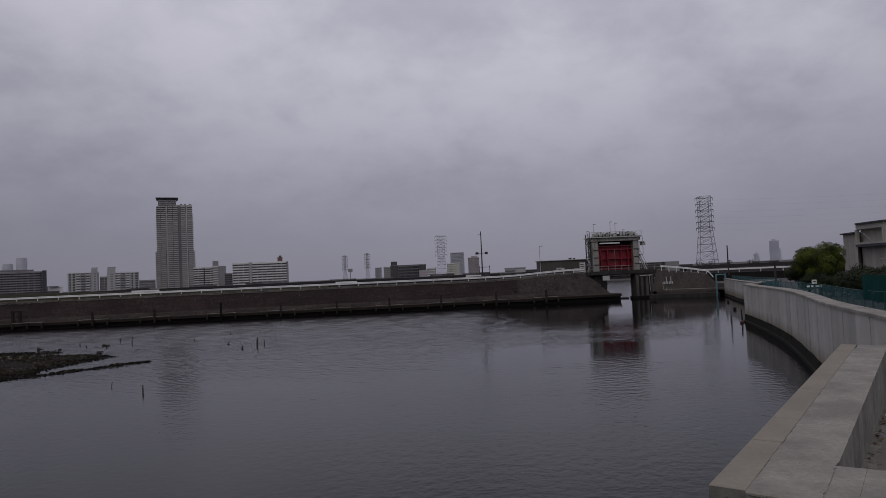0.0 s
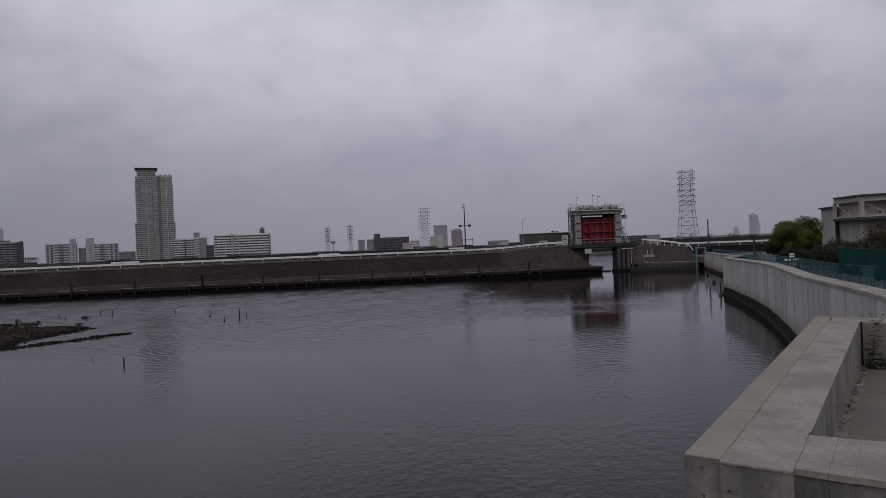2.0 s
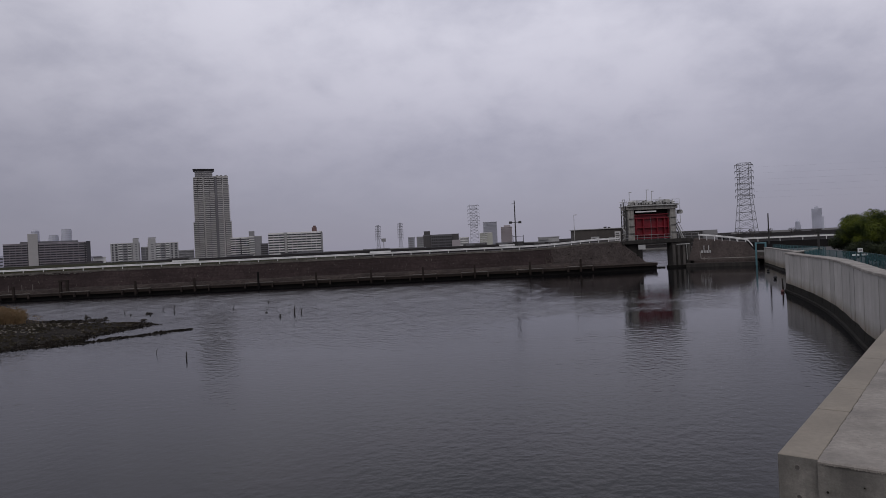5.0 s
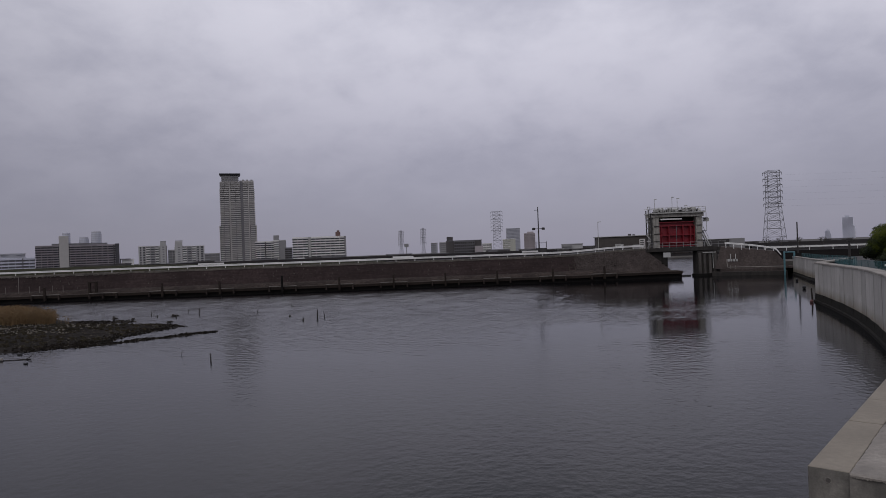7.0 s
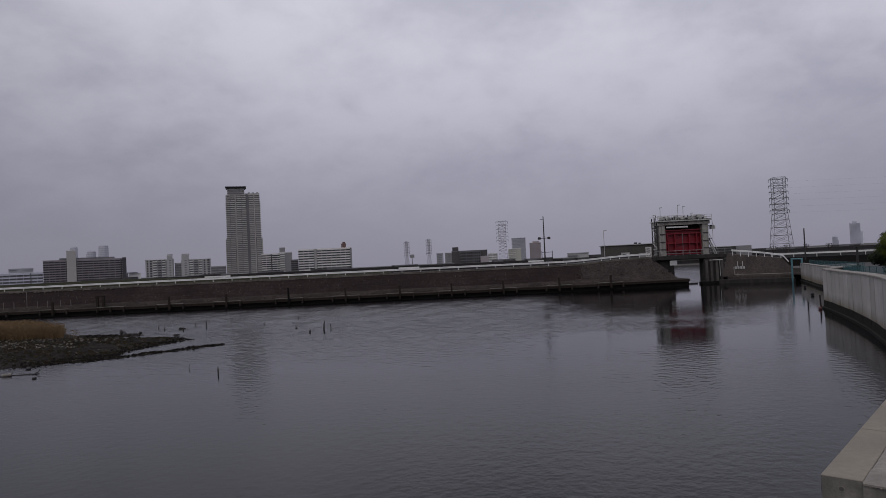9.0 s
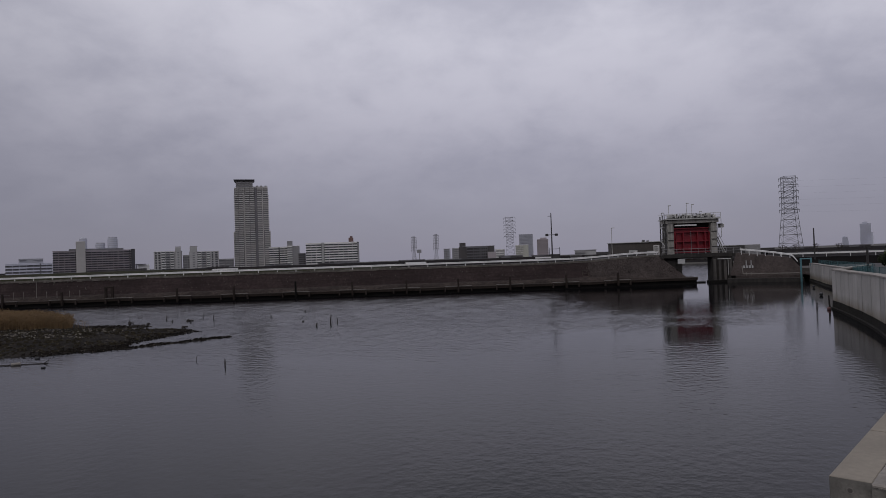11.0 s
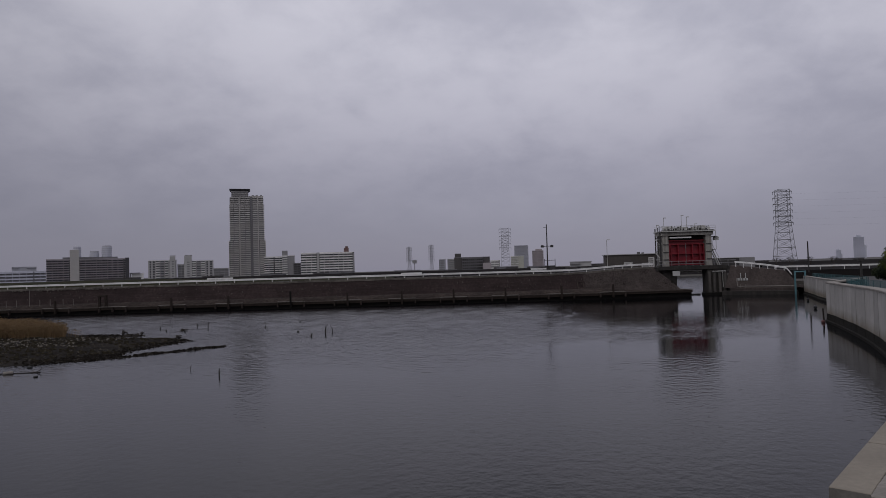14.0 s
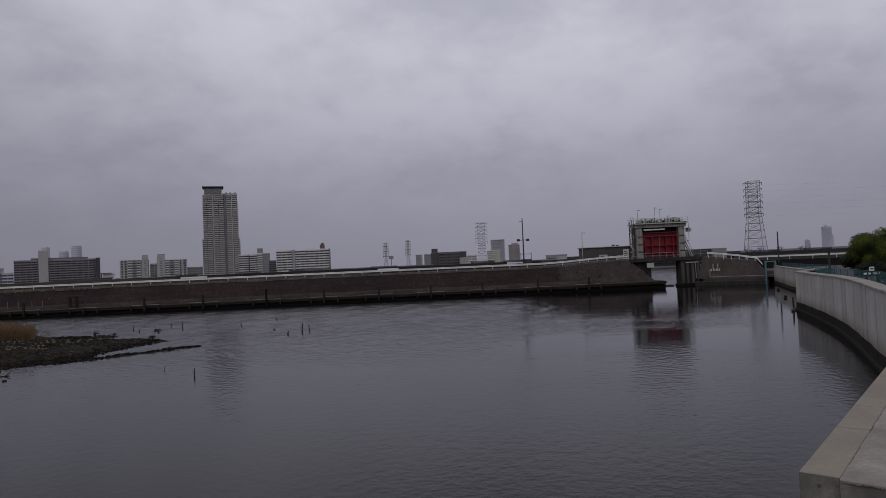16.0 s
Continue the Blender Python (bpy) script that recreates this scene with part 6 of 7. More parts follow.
for key in ("ft1", "ft2"):
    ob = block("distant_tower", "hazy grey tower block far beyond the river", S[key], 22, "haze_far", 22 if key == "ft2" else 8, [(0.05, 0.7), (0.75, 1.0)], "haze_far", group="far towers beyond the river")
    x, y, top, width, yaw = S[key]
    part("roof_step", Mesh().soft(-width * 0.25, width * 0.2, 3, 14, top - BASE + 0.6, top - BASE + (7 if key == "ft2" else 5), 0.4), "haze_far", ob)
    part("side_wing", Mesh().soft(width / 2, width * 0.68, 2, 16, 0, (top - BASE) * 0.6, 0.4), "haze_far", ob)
# strip of low roofs along the skyline
rng = random.Random(5)
for i in range(26):
    xx = -560 + i * 34 + rng.uniform(-8, 8)
    d = rng.uniform(420, 520)
    top = rng.uniform(5.6, 6.9)
    block("low_house", "low roofs along the far shore", (xx, d, top, rng.uniform(10, 22), 0.0), 8, rng.choice(["brown_block", "brown_block", "recess_mid"]), 1, [(0.1, 0.5)], rng.choice(["brown_block", "recess_mid"]), group="low roofs along the far shore")


# ---- pylons ----
def pylon(name, label, x, y, yaw, h, base_w, neck_w, neck_z, arms, arm_out, bar, group="", steel="steel"):
    """A lattice power pylon: four legs, cross bracing, several pairs of arms with insulator strings."""
    ob = thing(name, label, "pylon", pose(x, y, BASE, 0, 0, yaw), group)

    def half(z):
        return (base_w + (neck_w - base_w) * min(z / neck_z, 1.0)) / 2

    levels = [neck_z * (1 - (1 - k / 6) ** 1.25) for k in range(7)] + [neck_z + (h - neck_z) * (k + 1) / 6 for k in range(6)]
    for sx in (-1, 1):
        for sy in (-1, 1):
            leg = Mesh()
            for a, b in zip(levels, levels[1:]):
                leg.tube((sx * half(a), sy * half(a), a), (sx * half(b), sy * half(b), b), bar, n=4)
            part("leg", leg, steel, ob)
    brace = Mesh()
    for a, b in zip(levels, levels[1:]):
        for sy in (-1, 1):
            brace.tube((-half(a), sy * half(a), a), (half(b), sy * half(b), b), bar * 0.5, n=4).tube((half(a), sy * half(a), a), (-half(b), sy * half(b), b), bar * 0.5, n=4)
            brace.tube((-half(b), sy * half(b), b), (half(b), sy * half(b), b), bar * 0.7, n=4)
        for sx in (-1, 1):
            brace.tube((sx * half(a), -half(a), a), (sx * half(b), half(b), b), bar * 0.5, n=4)
    part("bracing", brace, steel, ob)
    for z in arms:
        w_ = half(z)
        arm = Mesh().tube((-w_ - arm_out, 0, z), (w_ + arm_out, 0, z), bar * 1.2, n=4).tube((-w_ - arm_out, 0, z), (-w_, 0, z + arm_out * 0.6), bar * 0.5, n=4).tube((w_ + arm_out, 0, z), (w_, 0, z + arm_out * 0.6), bar * 0.5, n=4)
        arm = part("arm", arm, steel, ob)
        for sx in (-1, 1):
            part("insulator", Mesh().tube((sx * (w_ + arm_out * 0.95), 0, z), (sx * (w_ + arm_out * 0.95), 0, z - arm_out * 0.9), bar * 0.9, bar * 0.5, n=5), "pole", arm)
    return ob


x, y, top, width, yaw = S["pylon"]
H = top - BASE
pylon("power_pylon", "tall grey lattice power pylon with six tiers of arms", x, y, yaw + 12, H, 11.0, 6.4, H * 0.58, [H - 1 - k * H * 0.083 for k in range(6)], 1.9, 0.15)
x, y, top, width, yaw = S["pyl2"]
H = top - BASE
pylon("power_pylon", "grey lattice power pylon on the skyline", x, y, yaw, H, 15.0, 12.0, H * 0.5, [H - 1 - k * H * 0.09 for k in range(6)], 4.0, 0.22, steel="steel_far")
for key in ("py_s1", "py_s2"):
    x, y, top, width, yaw = S[key]
    H = top - BASE
    pylon("power_pylon", "slender grey lattice pylon far off", x, y, yaw, H, 8.0, 3.2, H * 0.5, [H - 2 - k * H * 0.10 for k in range(6)], 3.4, 0.36, "slender far pylons", "steel_far")
x, y, top, width, yaw = S["mast"]
ob = thing("light_mast", "grey lighting mast with a square lamp head on the skyline", "lamp mast", pose(x, y, BASE, 0, 0, yaw))
part("shaft", Mesh().tube((0, 0, 0), (0, 0, top - BASE), 0.45, 0.28, n=8), "conc_grey", ob)
part("lamp_head", Mesh().soft(-2.3, 2.3, -0.8, 0.8, top - BASE - 3.6, top - BASE, 0.2), "conc_grey", ob)
wires = thing("power_lines", "thin power lines sagging from the pylon", "cable")
px, py, ptop = S["pylon"][0], S["pylon"][1], S["pylon"][2]
for k in range(6):
    z = ptop - 2.5 - k * (ptop - BASE) * 0.083
    c = Mesh()
    pts = []
    for i in range(25):
        t = i / 24
        pts.append((px + 5 + t * 330, py - 30 * t, z - 9.0 * 4 * t * (1 - t) * 0.25 + 1.0 * t))
    for a, b in zip(pts, pts[1:]):
        c.tube(a, b, 0.012, n=3)
    part("wire", c, "steel", wires)

# ---- poles, shed and small works on the levee ----
x, y, top, _, _ = S["pole"]
ob = thing("lamp_pole", "tall dark pole with floodlights on a cross arm", "lamp post")
part("shaft", Mesh().tube((x, y, 5.0), (x, y, top), 0.16, 0.09, n=8), "pole", ob)
part("cross_arm", Mesh().tube((x - 1.0, y, 11.0), (x + 1.0, y, 11.0), 0.07), "pole", ob)
part("top_arm", Mesh().tube((x - 0.7, y, top - 0.7), (x, y, top - 0.7), 0.05), "pole", ob)
for sx in (-1, 1):
    part("floodlight", Mesh().soft(x + sx * 1.0 - 0.32, x + sx * 1.0 + 0.32, y - 0.3, y + 0.25, 10.75, 11.25, 0.1), "pole", ob)
ob = thing("control_cabinet", "dark steel control cage beside the pole", "cabinet")
part("body", Mesh().soft(x - 0.6, x + 1.6, y + 0.4, y + 1.9, 5.2, 6.9, 0.05), "gate_dark", ob)
for dx in (-0.6, 1.6):
    part("frame_post", Mesh().tube((x + dx, y + 0.4, 5.2), (x + dx, y + 0.4, 8.3), 0.06), "pole", ob)
part("frame_rail", Mesh().tube((x - 0.6, y + 0.4, 8.0), (x + 1.6, y + 0.4, 8.0), 0.05), "pole", ob)
for i, dx in enumerate((4.0, 7.2, 9.2, 13.5, 15.4, 17.0)):
    solo("equipment_box", Mesh().soft(x + dx, x + dx + (1.6 if i % 2 else 2.4), y + 3, y + 4.2, 5.2, 6.5 - 0.2 * (i % 3), 0.06), "gate_dark", "dark equipment box on the levee road", "box", group="equipment boxes on the levee road")
x, y, top, width, yaw = S["shed"]
ob = thing("pump_shed", "low grey-brown pump house with a flat pale roof", "shed", pose(x, y, 4.6, 0, 0, yaw + 8))
h = top - 4.45
w2 = width / 2 + 0.15
part("wall", Mesh().soft(-w2, w2, 0, 6, 0, h - 0.15, 0.05), "shed", ob)
part("roof", Mesh().soft(-w2 - 0.25, w2 + 0.25, -0.25, 6.2, h - 0.14, h + 0.02, 0.03), "roof", ob)
d_ = part("door", Mesh().soft(-1.7, 0.15, -0.08, -0.005, 0.6, 2.55, 0.02), "roof", ob)
part("door_panel", Mesh().box(-1.35, -0.75, -0.12, -0.085, 0.8, 2.2), "shed", d_)
part("shutter", Mesh().soft(2.2, 4.0, -0.06, -0.004, 0.6, 2.3, 0.02), "balc_grey", ob)
part("window", Mesh().box(-0.45, -0.05, -0.12, -0.085, 1.2, 2.3), "balc_white", d_)
part("vent", Mesh().soft(5.2 - w2, 5.6 - w2, -0.12, -0.004, 2.6, 2.9, 0.02), "gate_dark", ob)
part("roof_fan", Mesh().tube((1.8, 2, h), (1.8, 2, h + 0.4), 0.35, n=10).tube((2.7, 2, h), (2.7, 2, h + 0.3), 0.28, n=10), "gate_dark", ob)
ob = thing("notice_board", "tall white notice board with grey bars on the pump house", "sign", pose(x, y, 4.6, 0, 0, yaw + 8))
part("board", Mesh().soft(w2 - 2.0, w2 - 0.75, -0.42, -0.34, 0.5, 3.5, 0.02), "white", ob)
for k in range(6):
    part("bar", Mesh().box(w2 - 1.85, w2 - 1.0 - 0.12 * (k % 2), -0.44, -0.425, 0.75 + k * 0.45, 0.95 + k * 0.45), "gate_dark", ob)
x, y, top, _, _ = S["lamp"]
ob = thing("street_lamp", "slim grey street lamp beside the pump house", "street lamp")
part("shaft", Mesh().tube((x, y, 4.8), (x, y, top), 0.08, 0.05), "machine", ob)
part("head", Mesh().soft(x, x + 0.7, y - 0.12, y + 0.12, top - 0.06, top + 0.08, 0.03), "machine", ob)
x, y, top, width, yaw = S["box_r2"]
ob = thing("site_hut", "dark low hut behind the bank's top", "hut", pose(x, y, 4.6, 0, 0, yaw))
part("wall", Mesh().soft(-3.4, 2.6, 0, 3, 0, top - 4.75, 0.05), "gate_dark", ob)
part("roof", Mesh().box(-3.5, 2.7, -0.1, 3.1, top - 4.74, top - 4.62), "roof", ob)
x, y, top, width, yaw = S["box_r"]
solo("storage_box", Mesh().soft(-1.3, 2.2, 0, 2, 0, top - 4.6, 0.05), "conc_grey", "pale grey storage box with a flat roof", "box", m=pose(x, y, 4.6, 0, 0, yaw))
for key, hgt in (("post_r", 4.0), ("post2", 3.0)):
    x, y, top, _, _ = S[key]
    p_ = Mesh().tube((x, y, hgt), (x, y, top), 0.16, 0.12, n=8)
    if key == "post2":
        p_.soft(x - 0.3, x + 0.3, y - 0.2, y + 0.2, top - 0.25, top + 0.1, 0.03)
    solo("dark_post", p_, "pole", "plain dark post standing behind the flood wall", "post", group="dark posts behind the wall")
# teal gate frame at the end of the far wall
ob = thing("teal_frame", "teal painted steel frame at the end of the flood wall", "frame")
for dx, dy in ((0.0, 0.0), (1.5, -0.8)):
    part("upright", Mesh().soft(52.1 + dx - 0.14, 52.1 + dx + 0.14, 131.6 + dy - 0.14, 131.6 + dy + 0.14, -1.2 if dx == 0 else 3.0, 4.5, 0.04), "teal", ob)
part("cross_beam", Mesh().tube((52.1, 131.6, 4.35), (53.6, 130.8, 4.35), 0.13), "teal", ob)

# ---- fences behind the near wall ----
fence_line = offset(smooth(SHORE2, 1.6), -1.9)
f_pts = [p for p in fence_line]
F_LEN = length(f_pts)


def along_y(path, y):
    for a, b in zip(path, path[1:]):
        if min(a[1], b[1]) <= y <= max(a[1], b[1]):
            t = (y - a[1]) / (b[1] - a[1])
            return (a[0] + (b[0] - a[0]) * t, y)
    return path[-1]


green = thing("net_fence", "tall dark green windbreak net on thin dark posts", "fence")
ys = [37.6 - i * 1.7 for i in range(12)]
pts = [along_y(f_pts, y) for y in ys]
net = Mesh()
rows = []
for a, b in zip(pts, pts[1:]):
    for t in (0, 0.33, 0.66):
        q = (a[0] + (b[0] - a[0]) * t, a[1] + (b[1] - a[1]) * t)
        sag = 0.05 * math.sin(t * math.pi)
        bulge = 0.05 * noise.noise((q[0] * 0.8, q[1] * 0.8, 0))
        rows.append([(q[0] + bulge, q[1], 4.35), (q[0] + bulge * 2, q[1], 5.0), (q[0], q[1], 5.78 - sag)])
part("net", net.loft(rows), "net_green", green)
for x, y in pts:
    part("post", Mesh().tube((x + 0.05, y, 3.0), (x + 0.05, y, 5.85), 0.03), "pole", green)
part("top_wire", Mesh().loft([[(x, y - 0.01, 5.79), (x, y + 0.01, 5.79), (x, y, 5.81)] for x, y in pts], closed=True), "pole", green)
teal = thing("mesh_fence", "low pale teal mesh fence along the path", "fence")
lo_pts = [along_y(f_pts, 20.0 + i * 2.0) for i in range(27)] + [(35.4, 76.0), (38.8, 80.5), (42.6, 86.0)]


def fence_top(y):
    """The fence steps down towards the gate."""
    return float(np.interp(y, [30.0, 40.0, 70.0, 86.0, 128.0], [4.95, 4.80, 4.55, 4.30, 4.05]))


def mesh_run(ob, line):
    """Woven mesh on thin posts with a top rail, a post at each point of the line."""
    part("mesh", Mesh().loft([[(x + 0.02, y, 3.1), (x + 0.02, y, fence_top(y))] for x, y in line]), "net_teal", ob)
    for x, y in line:
        part("post", Mesh().tube((x, y, 3.0), (x, y, fence_top(y) + 0.03), 0.026), "teal_dark", ob)
    part("top_rail", Mesh().loft([[(x, y - 0.02, fence_top(y)), (x, y + 0.02, fence_top(y)), (x, y, fence_top(y) + 0.03)] for x, y in line], closed=True), "teal_dark", ob)


mesh_run(teal, lo_pts)
far_teal = thing("mesh_fence", "low pale teal mesh fence behind the far flood wall", "fence")
mesh_run(far_teal, offset(smooth(WALL[::-1], 2.5), 1.3)[1:-1])
x, y = along_y(f_pts, 54.5)
ob = thing("path_sign", "small white sign with grey bars above the mesh fence", "sign")
part("board", Mesh().soft(x - 0.2, x + 0.2, y - 0.1, y - 0.05, 4.68, 5.02, 0.02), "white", ob)
part("bar", Mesh().box(x - 0.12, x + 0.13, y - 0.115, y - 0.104, 4.82, 4.91), "gate_dark", ob)
part("stand", Mesh().tube((x, y, 3.0), (x, y, 4.7), 0.02), "teal_dark", ob)
ob = thing("fence_banner", "white lettered strip hung on the mesh fence, unreadable", "sign")
for i, wd in enumerate((0.5, 0.35, 0.6, 0.25)):
    part("bar", Mesh().box(x - 0.65 + i * 0.36, x - 0.65 + i * 0.36 + wd * 0.5, y - 0.13, y - 0.11, 4.42, 4.56), "white", ob)

# ---- cream building on the right ----
hall = thing("community_hall", "two-storey cream hall with a dark eave and a braced upper gallery", "building")
PA, PB, PC = Vector((49.6, 81.2, 0)), Vector((49.3, 75.5, 0)), Vector((74.0, 65.0, 0))
ZR, ZF, ZG = 10.65, 8.2, 3.0
INX = Vector((25, 22, 0))


def face_mat(a, b):
    d = (b - a).normalized()
    n = Vector((-d.y, d.x, 0))
    return Matrix(((d.x, n.x, 0, a.x), (d.y, n.y, 0, a.y), (0, 0, 1, 0), (0, 0, 0, 1))), (b - a).length


body = Mesh()
foot = [PA + Vector((0.8, 0.3, 0)), PB + Vector((0.8, 0.9, 0)), PC + Vector((0, 0.8, 0)), PC + INX, PA + INX]
body.loft([[p + Vector((0, 0, z)) for p in foot] for z in (ZG, ZR - 0.6)], closed=True)
part("wall", body, "beige_dark", hall)
foot2 = [PA, PB, PC, PC + INX, PA + INX]
part("fascia", Mesh().loft([[p + Vector((0, 0, z)) for p in foot2] for z in (ZR - 0.62, ZR)], closed=True), "beige", hall)
part("eave", Mesh().loft([[p + (Vector((-0.25, -0.25, 0)) if i < 3 else Vector()) + Vector((0, 0, z)) for i, p in enumerate(foot2)] for z in (ZR + 0.005, ZR + 0.17)], closed=True), "eave", hall)
part("floor_band", Mesh().loft([[p + (Vector((-0.35, -0.35, 0)) if i < 3 else Vector()) + Vector((0, 0, z)) for i, p in enumerate(foot2)] for z in (ZF - 0.32, ZF)], closed=True), "eave", hall)
part("gallery_kerb", Mesh().loft([[p + (Vector((-0.3, -0.3, 0)) if i < 3 else Vector()) + Vector((0, 0, z)) for i, p in enumerate(foot2)] for z in (ZF + 0.004, ZF + 0.22)], closed=True), "beige", hall)
for a, b, n_b in ((PA, PB, 1), (PB, PC, 9)):
    fm, ln = face_mat(a, b)
    for k in range(n_b + 1):
        xx = ln * k / n_b
        part("column", Mesh().box(xx - 0.16, xx + 0.16, -0.06, 0.3, ZF + 0.22, ZR - 0.62, fm), "beige", hall)
    for k in range(n_b):
        x0, x1 = ln * k / n_b + 0.2, ln * (k + 1) / n_b - 0.2
        if k != 2 or n_b == 1:
            part("brace", Mesh().tube(fm @ Vector((x0, 0.25, ZR - 0.65)), fm @ Vector(((x0 + x1) / 2 if n_b == 1 else x1, 0.25, ZF + 0.3)), 0.04, n=5), "balc_grey", hall)
            if n_b > 1 and k:
                part("brace", Mesh().tube(fm @ Vector((x1, 0.28, ZR - 0.65)), fm @ Vector((x0, 0.28, ZF + 0.3)), 0.04, n=5), "balc_grey", hall)
        if n_b > 1 and k >= 2:
            part("window", Mesh().box(x0 + 0.4, x1 - 0.4, 0.72, 0.80, ZF + 0.9, ZR - 0.9, fm), "recess_mid", hall)
            part("mullion", Mesh().box((x0 + x1) / 2 - 0.05, (x0 + x1) / 2 + 0.05, 0.66, 0.715, ZF + 0.9, ZR - 0.9, fm), "beige", hall)
    for k in range(7, n_b * 2, 2):
        x0 = ln * k / (n_b * 2) + 0.5
        part("lower_window", Mesh().box(x0, x0 + 1.1, 0.55, 0.66, 5.4, 6.8, fm), "glass", hall)
    part("pipe", Mesh().tube(fm @ Vector((ln - 0.5, 0.35, ZG)), fm @ Vector((ln - 0.5, 0.35, ZF - 0.3)), 0.07), "beige", hall)
fm, ln = face_mat(PB, PC)
lou = part("louvre", Mesh().box(1.6, 6.2, 0.5, 0.62, 6.75, 7.3, fm), "eave", hall, "dark ventilation louvre")
for k in range(4):
    part("louvre_blade", Mesh().box(1.6, 6.2, 0.44, 0.495, 6.8 + k * 0.13, 6.85 + k * 0.13, fm), "recess_mid", lou)
part("string_course", Mesh().box(-0.4, ln, 0.6, 0.72, 6.35, 6.45, fm), "beige_dark", hall)
wing = Mesh().loft([[p + Vector((0, 0, z)) for p in (Vector((50.6, 85.6, 0)), Vector((49.8, 81.4, 0)), Vector((70, 100, 0)), Vector((66, 104, 0)))] for z in (ZG, 9.6)], closed=True)
part("side_wing", wing, "beige_dark", hall)
part("wing_eave", Mesh().loft([[p + Vector((0, 0, z)) for p in (Vector((50.2, 85.6, 0)), Vector((49.3, 81.3, 0)), Vector((70, 100, 0)), Vector((66, 104, 0)))] for z in (9.62, 9.78)], closed=True), "eave", hall)
fm, ln = face_mat(PB, PC)
for xx, zz in ((1.9, ZF + 0.22), (3.3, ZF + 0.22), (3.3, ZF + 0.80), (4.0, ZF + 0.22), (4.55, ZF + 0.22), (5.1, ZF + 0.22)):
    ac = thing("air_conditioner", "white outdoor air conditioner unit on the gallery", "air conditioner", fm @ pose(xx, 0.1, zz), "air conditioners on the gallery")
    part("case", Mesh().soft(-0.32, 0.32, -0.16, 0.16, 0, 0.55, 0.03), "conc_grey", ac)
    part("fan_grille", Mesh().tube((-0.08, -0.165, 0.28), (-0.08, -0.19, 0.28), 0.19, n=14), "gate_dark", ac)


# ---- trees and shrubs ----
def tree(name, label, x, y, z0, h, r, leaf, n_leaf, seed, size=0.22, group="", squash=0.8, category="tree"):
    rg = random.Random(seed)
    ob = thing(name, label, category, pose(x, y, z0), group)
    tr = Mesh()
    th = h * 0.35
    tr.tube((0, 0, -0.1), (0.1, 0, th), r * 0.075, r * 0.055, n=8)
    tips = []
    for k in range(9):
        a = k * 2.4 + rg.uniform(-0.3, 0.3)
        rr = r * rg.uniform(0.35, 0.75)
        tip = Vector((rr * math.cos(a), rr * math.sin(a), h * rg.uniform(0.5, 0.86)))
        mid = Vector((tip.x * 0.4, tip.y * 0.4, th + (tip.z - th) * 0.55))
        tr.tube((0.1, 0, th * 0.85), mid, r * 0.035, r * 0.024, n=6).tube(mid, tip, r * 0.024, r * 0.008, n=5)
        tips.append(tip)
    part("trunk", tr, "bark", ob)
    crown_ = Mesh()
    lumps = [(t, r * rg.uniform(0.28, 0.46)) for t in tips]
    for _ in range(16):
        a, e_ = rg.uniform(0, 6.28), rg.uniform(-0.35, 1.0)
        d = r * rg.uniform(0.45, 0.86)
        lumps.append((Vector((d * math.cos(a) * math.cos(e_), d * math.sin(a) * math.cos(e_), h * 0.55 + d * math.sin(e_) * squash * h / (2 * r) * 1.05)), r * rg.uniform(0.16, 0.34)))
    tot = sum(q[1] ** 2 for q in lumps)
    for c, rad in lumps:
        for _ in range(int(n_leaf * rad * rad / tot)):
            v = Vector((rg.gauss(0, 1), rg.gauss(0, 1), rg.gauss(0, 1))).normalized()
            p = c + v * rad * rg.uniform(0.72, 1.08)
            if p.z < 0.1:
                continue
            nrm = (v + Vector((rg.uniform(-0.7, 0.7), rg.uniform(-0.7, 0.7), rg.uniform(-0.3, 0.9)))).normalized()
            t1 = nrm.orthogonal().normalized()
            t1 = Matrix.Rotation(rg.uniform(0, 6.28), 3, nrm) @ t1
            t2 = nrm.cross(t1)
            s_ = size * rg.uniform(0.6, 1.3)
            crown_.add([p - t1 * s_, p + t2 * s_ * 0.5, p + t1 * s_, p - t2 * s_ * 0.5], [(0, 1, 2, 3)])
    d = bpy.data.meshes.new("crown")
    d.from_pydata(crown_.v, [], crown_.f)
    d.materials.append(M[leaf])
    cr = new("crown", d)
    cr.parent = ob
    return ob


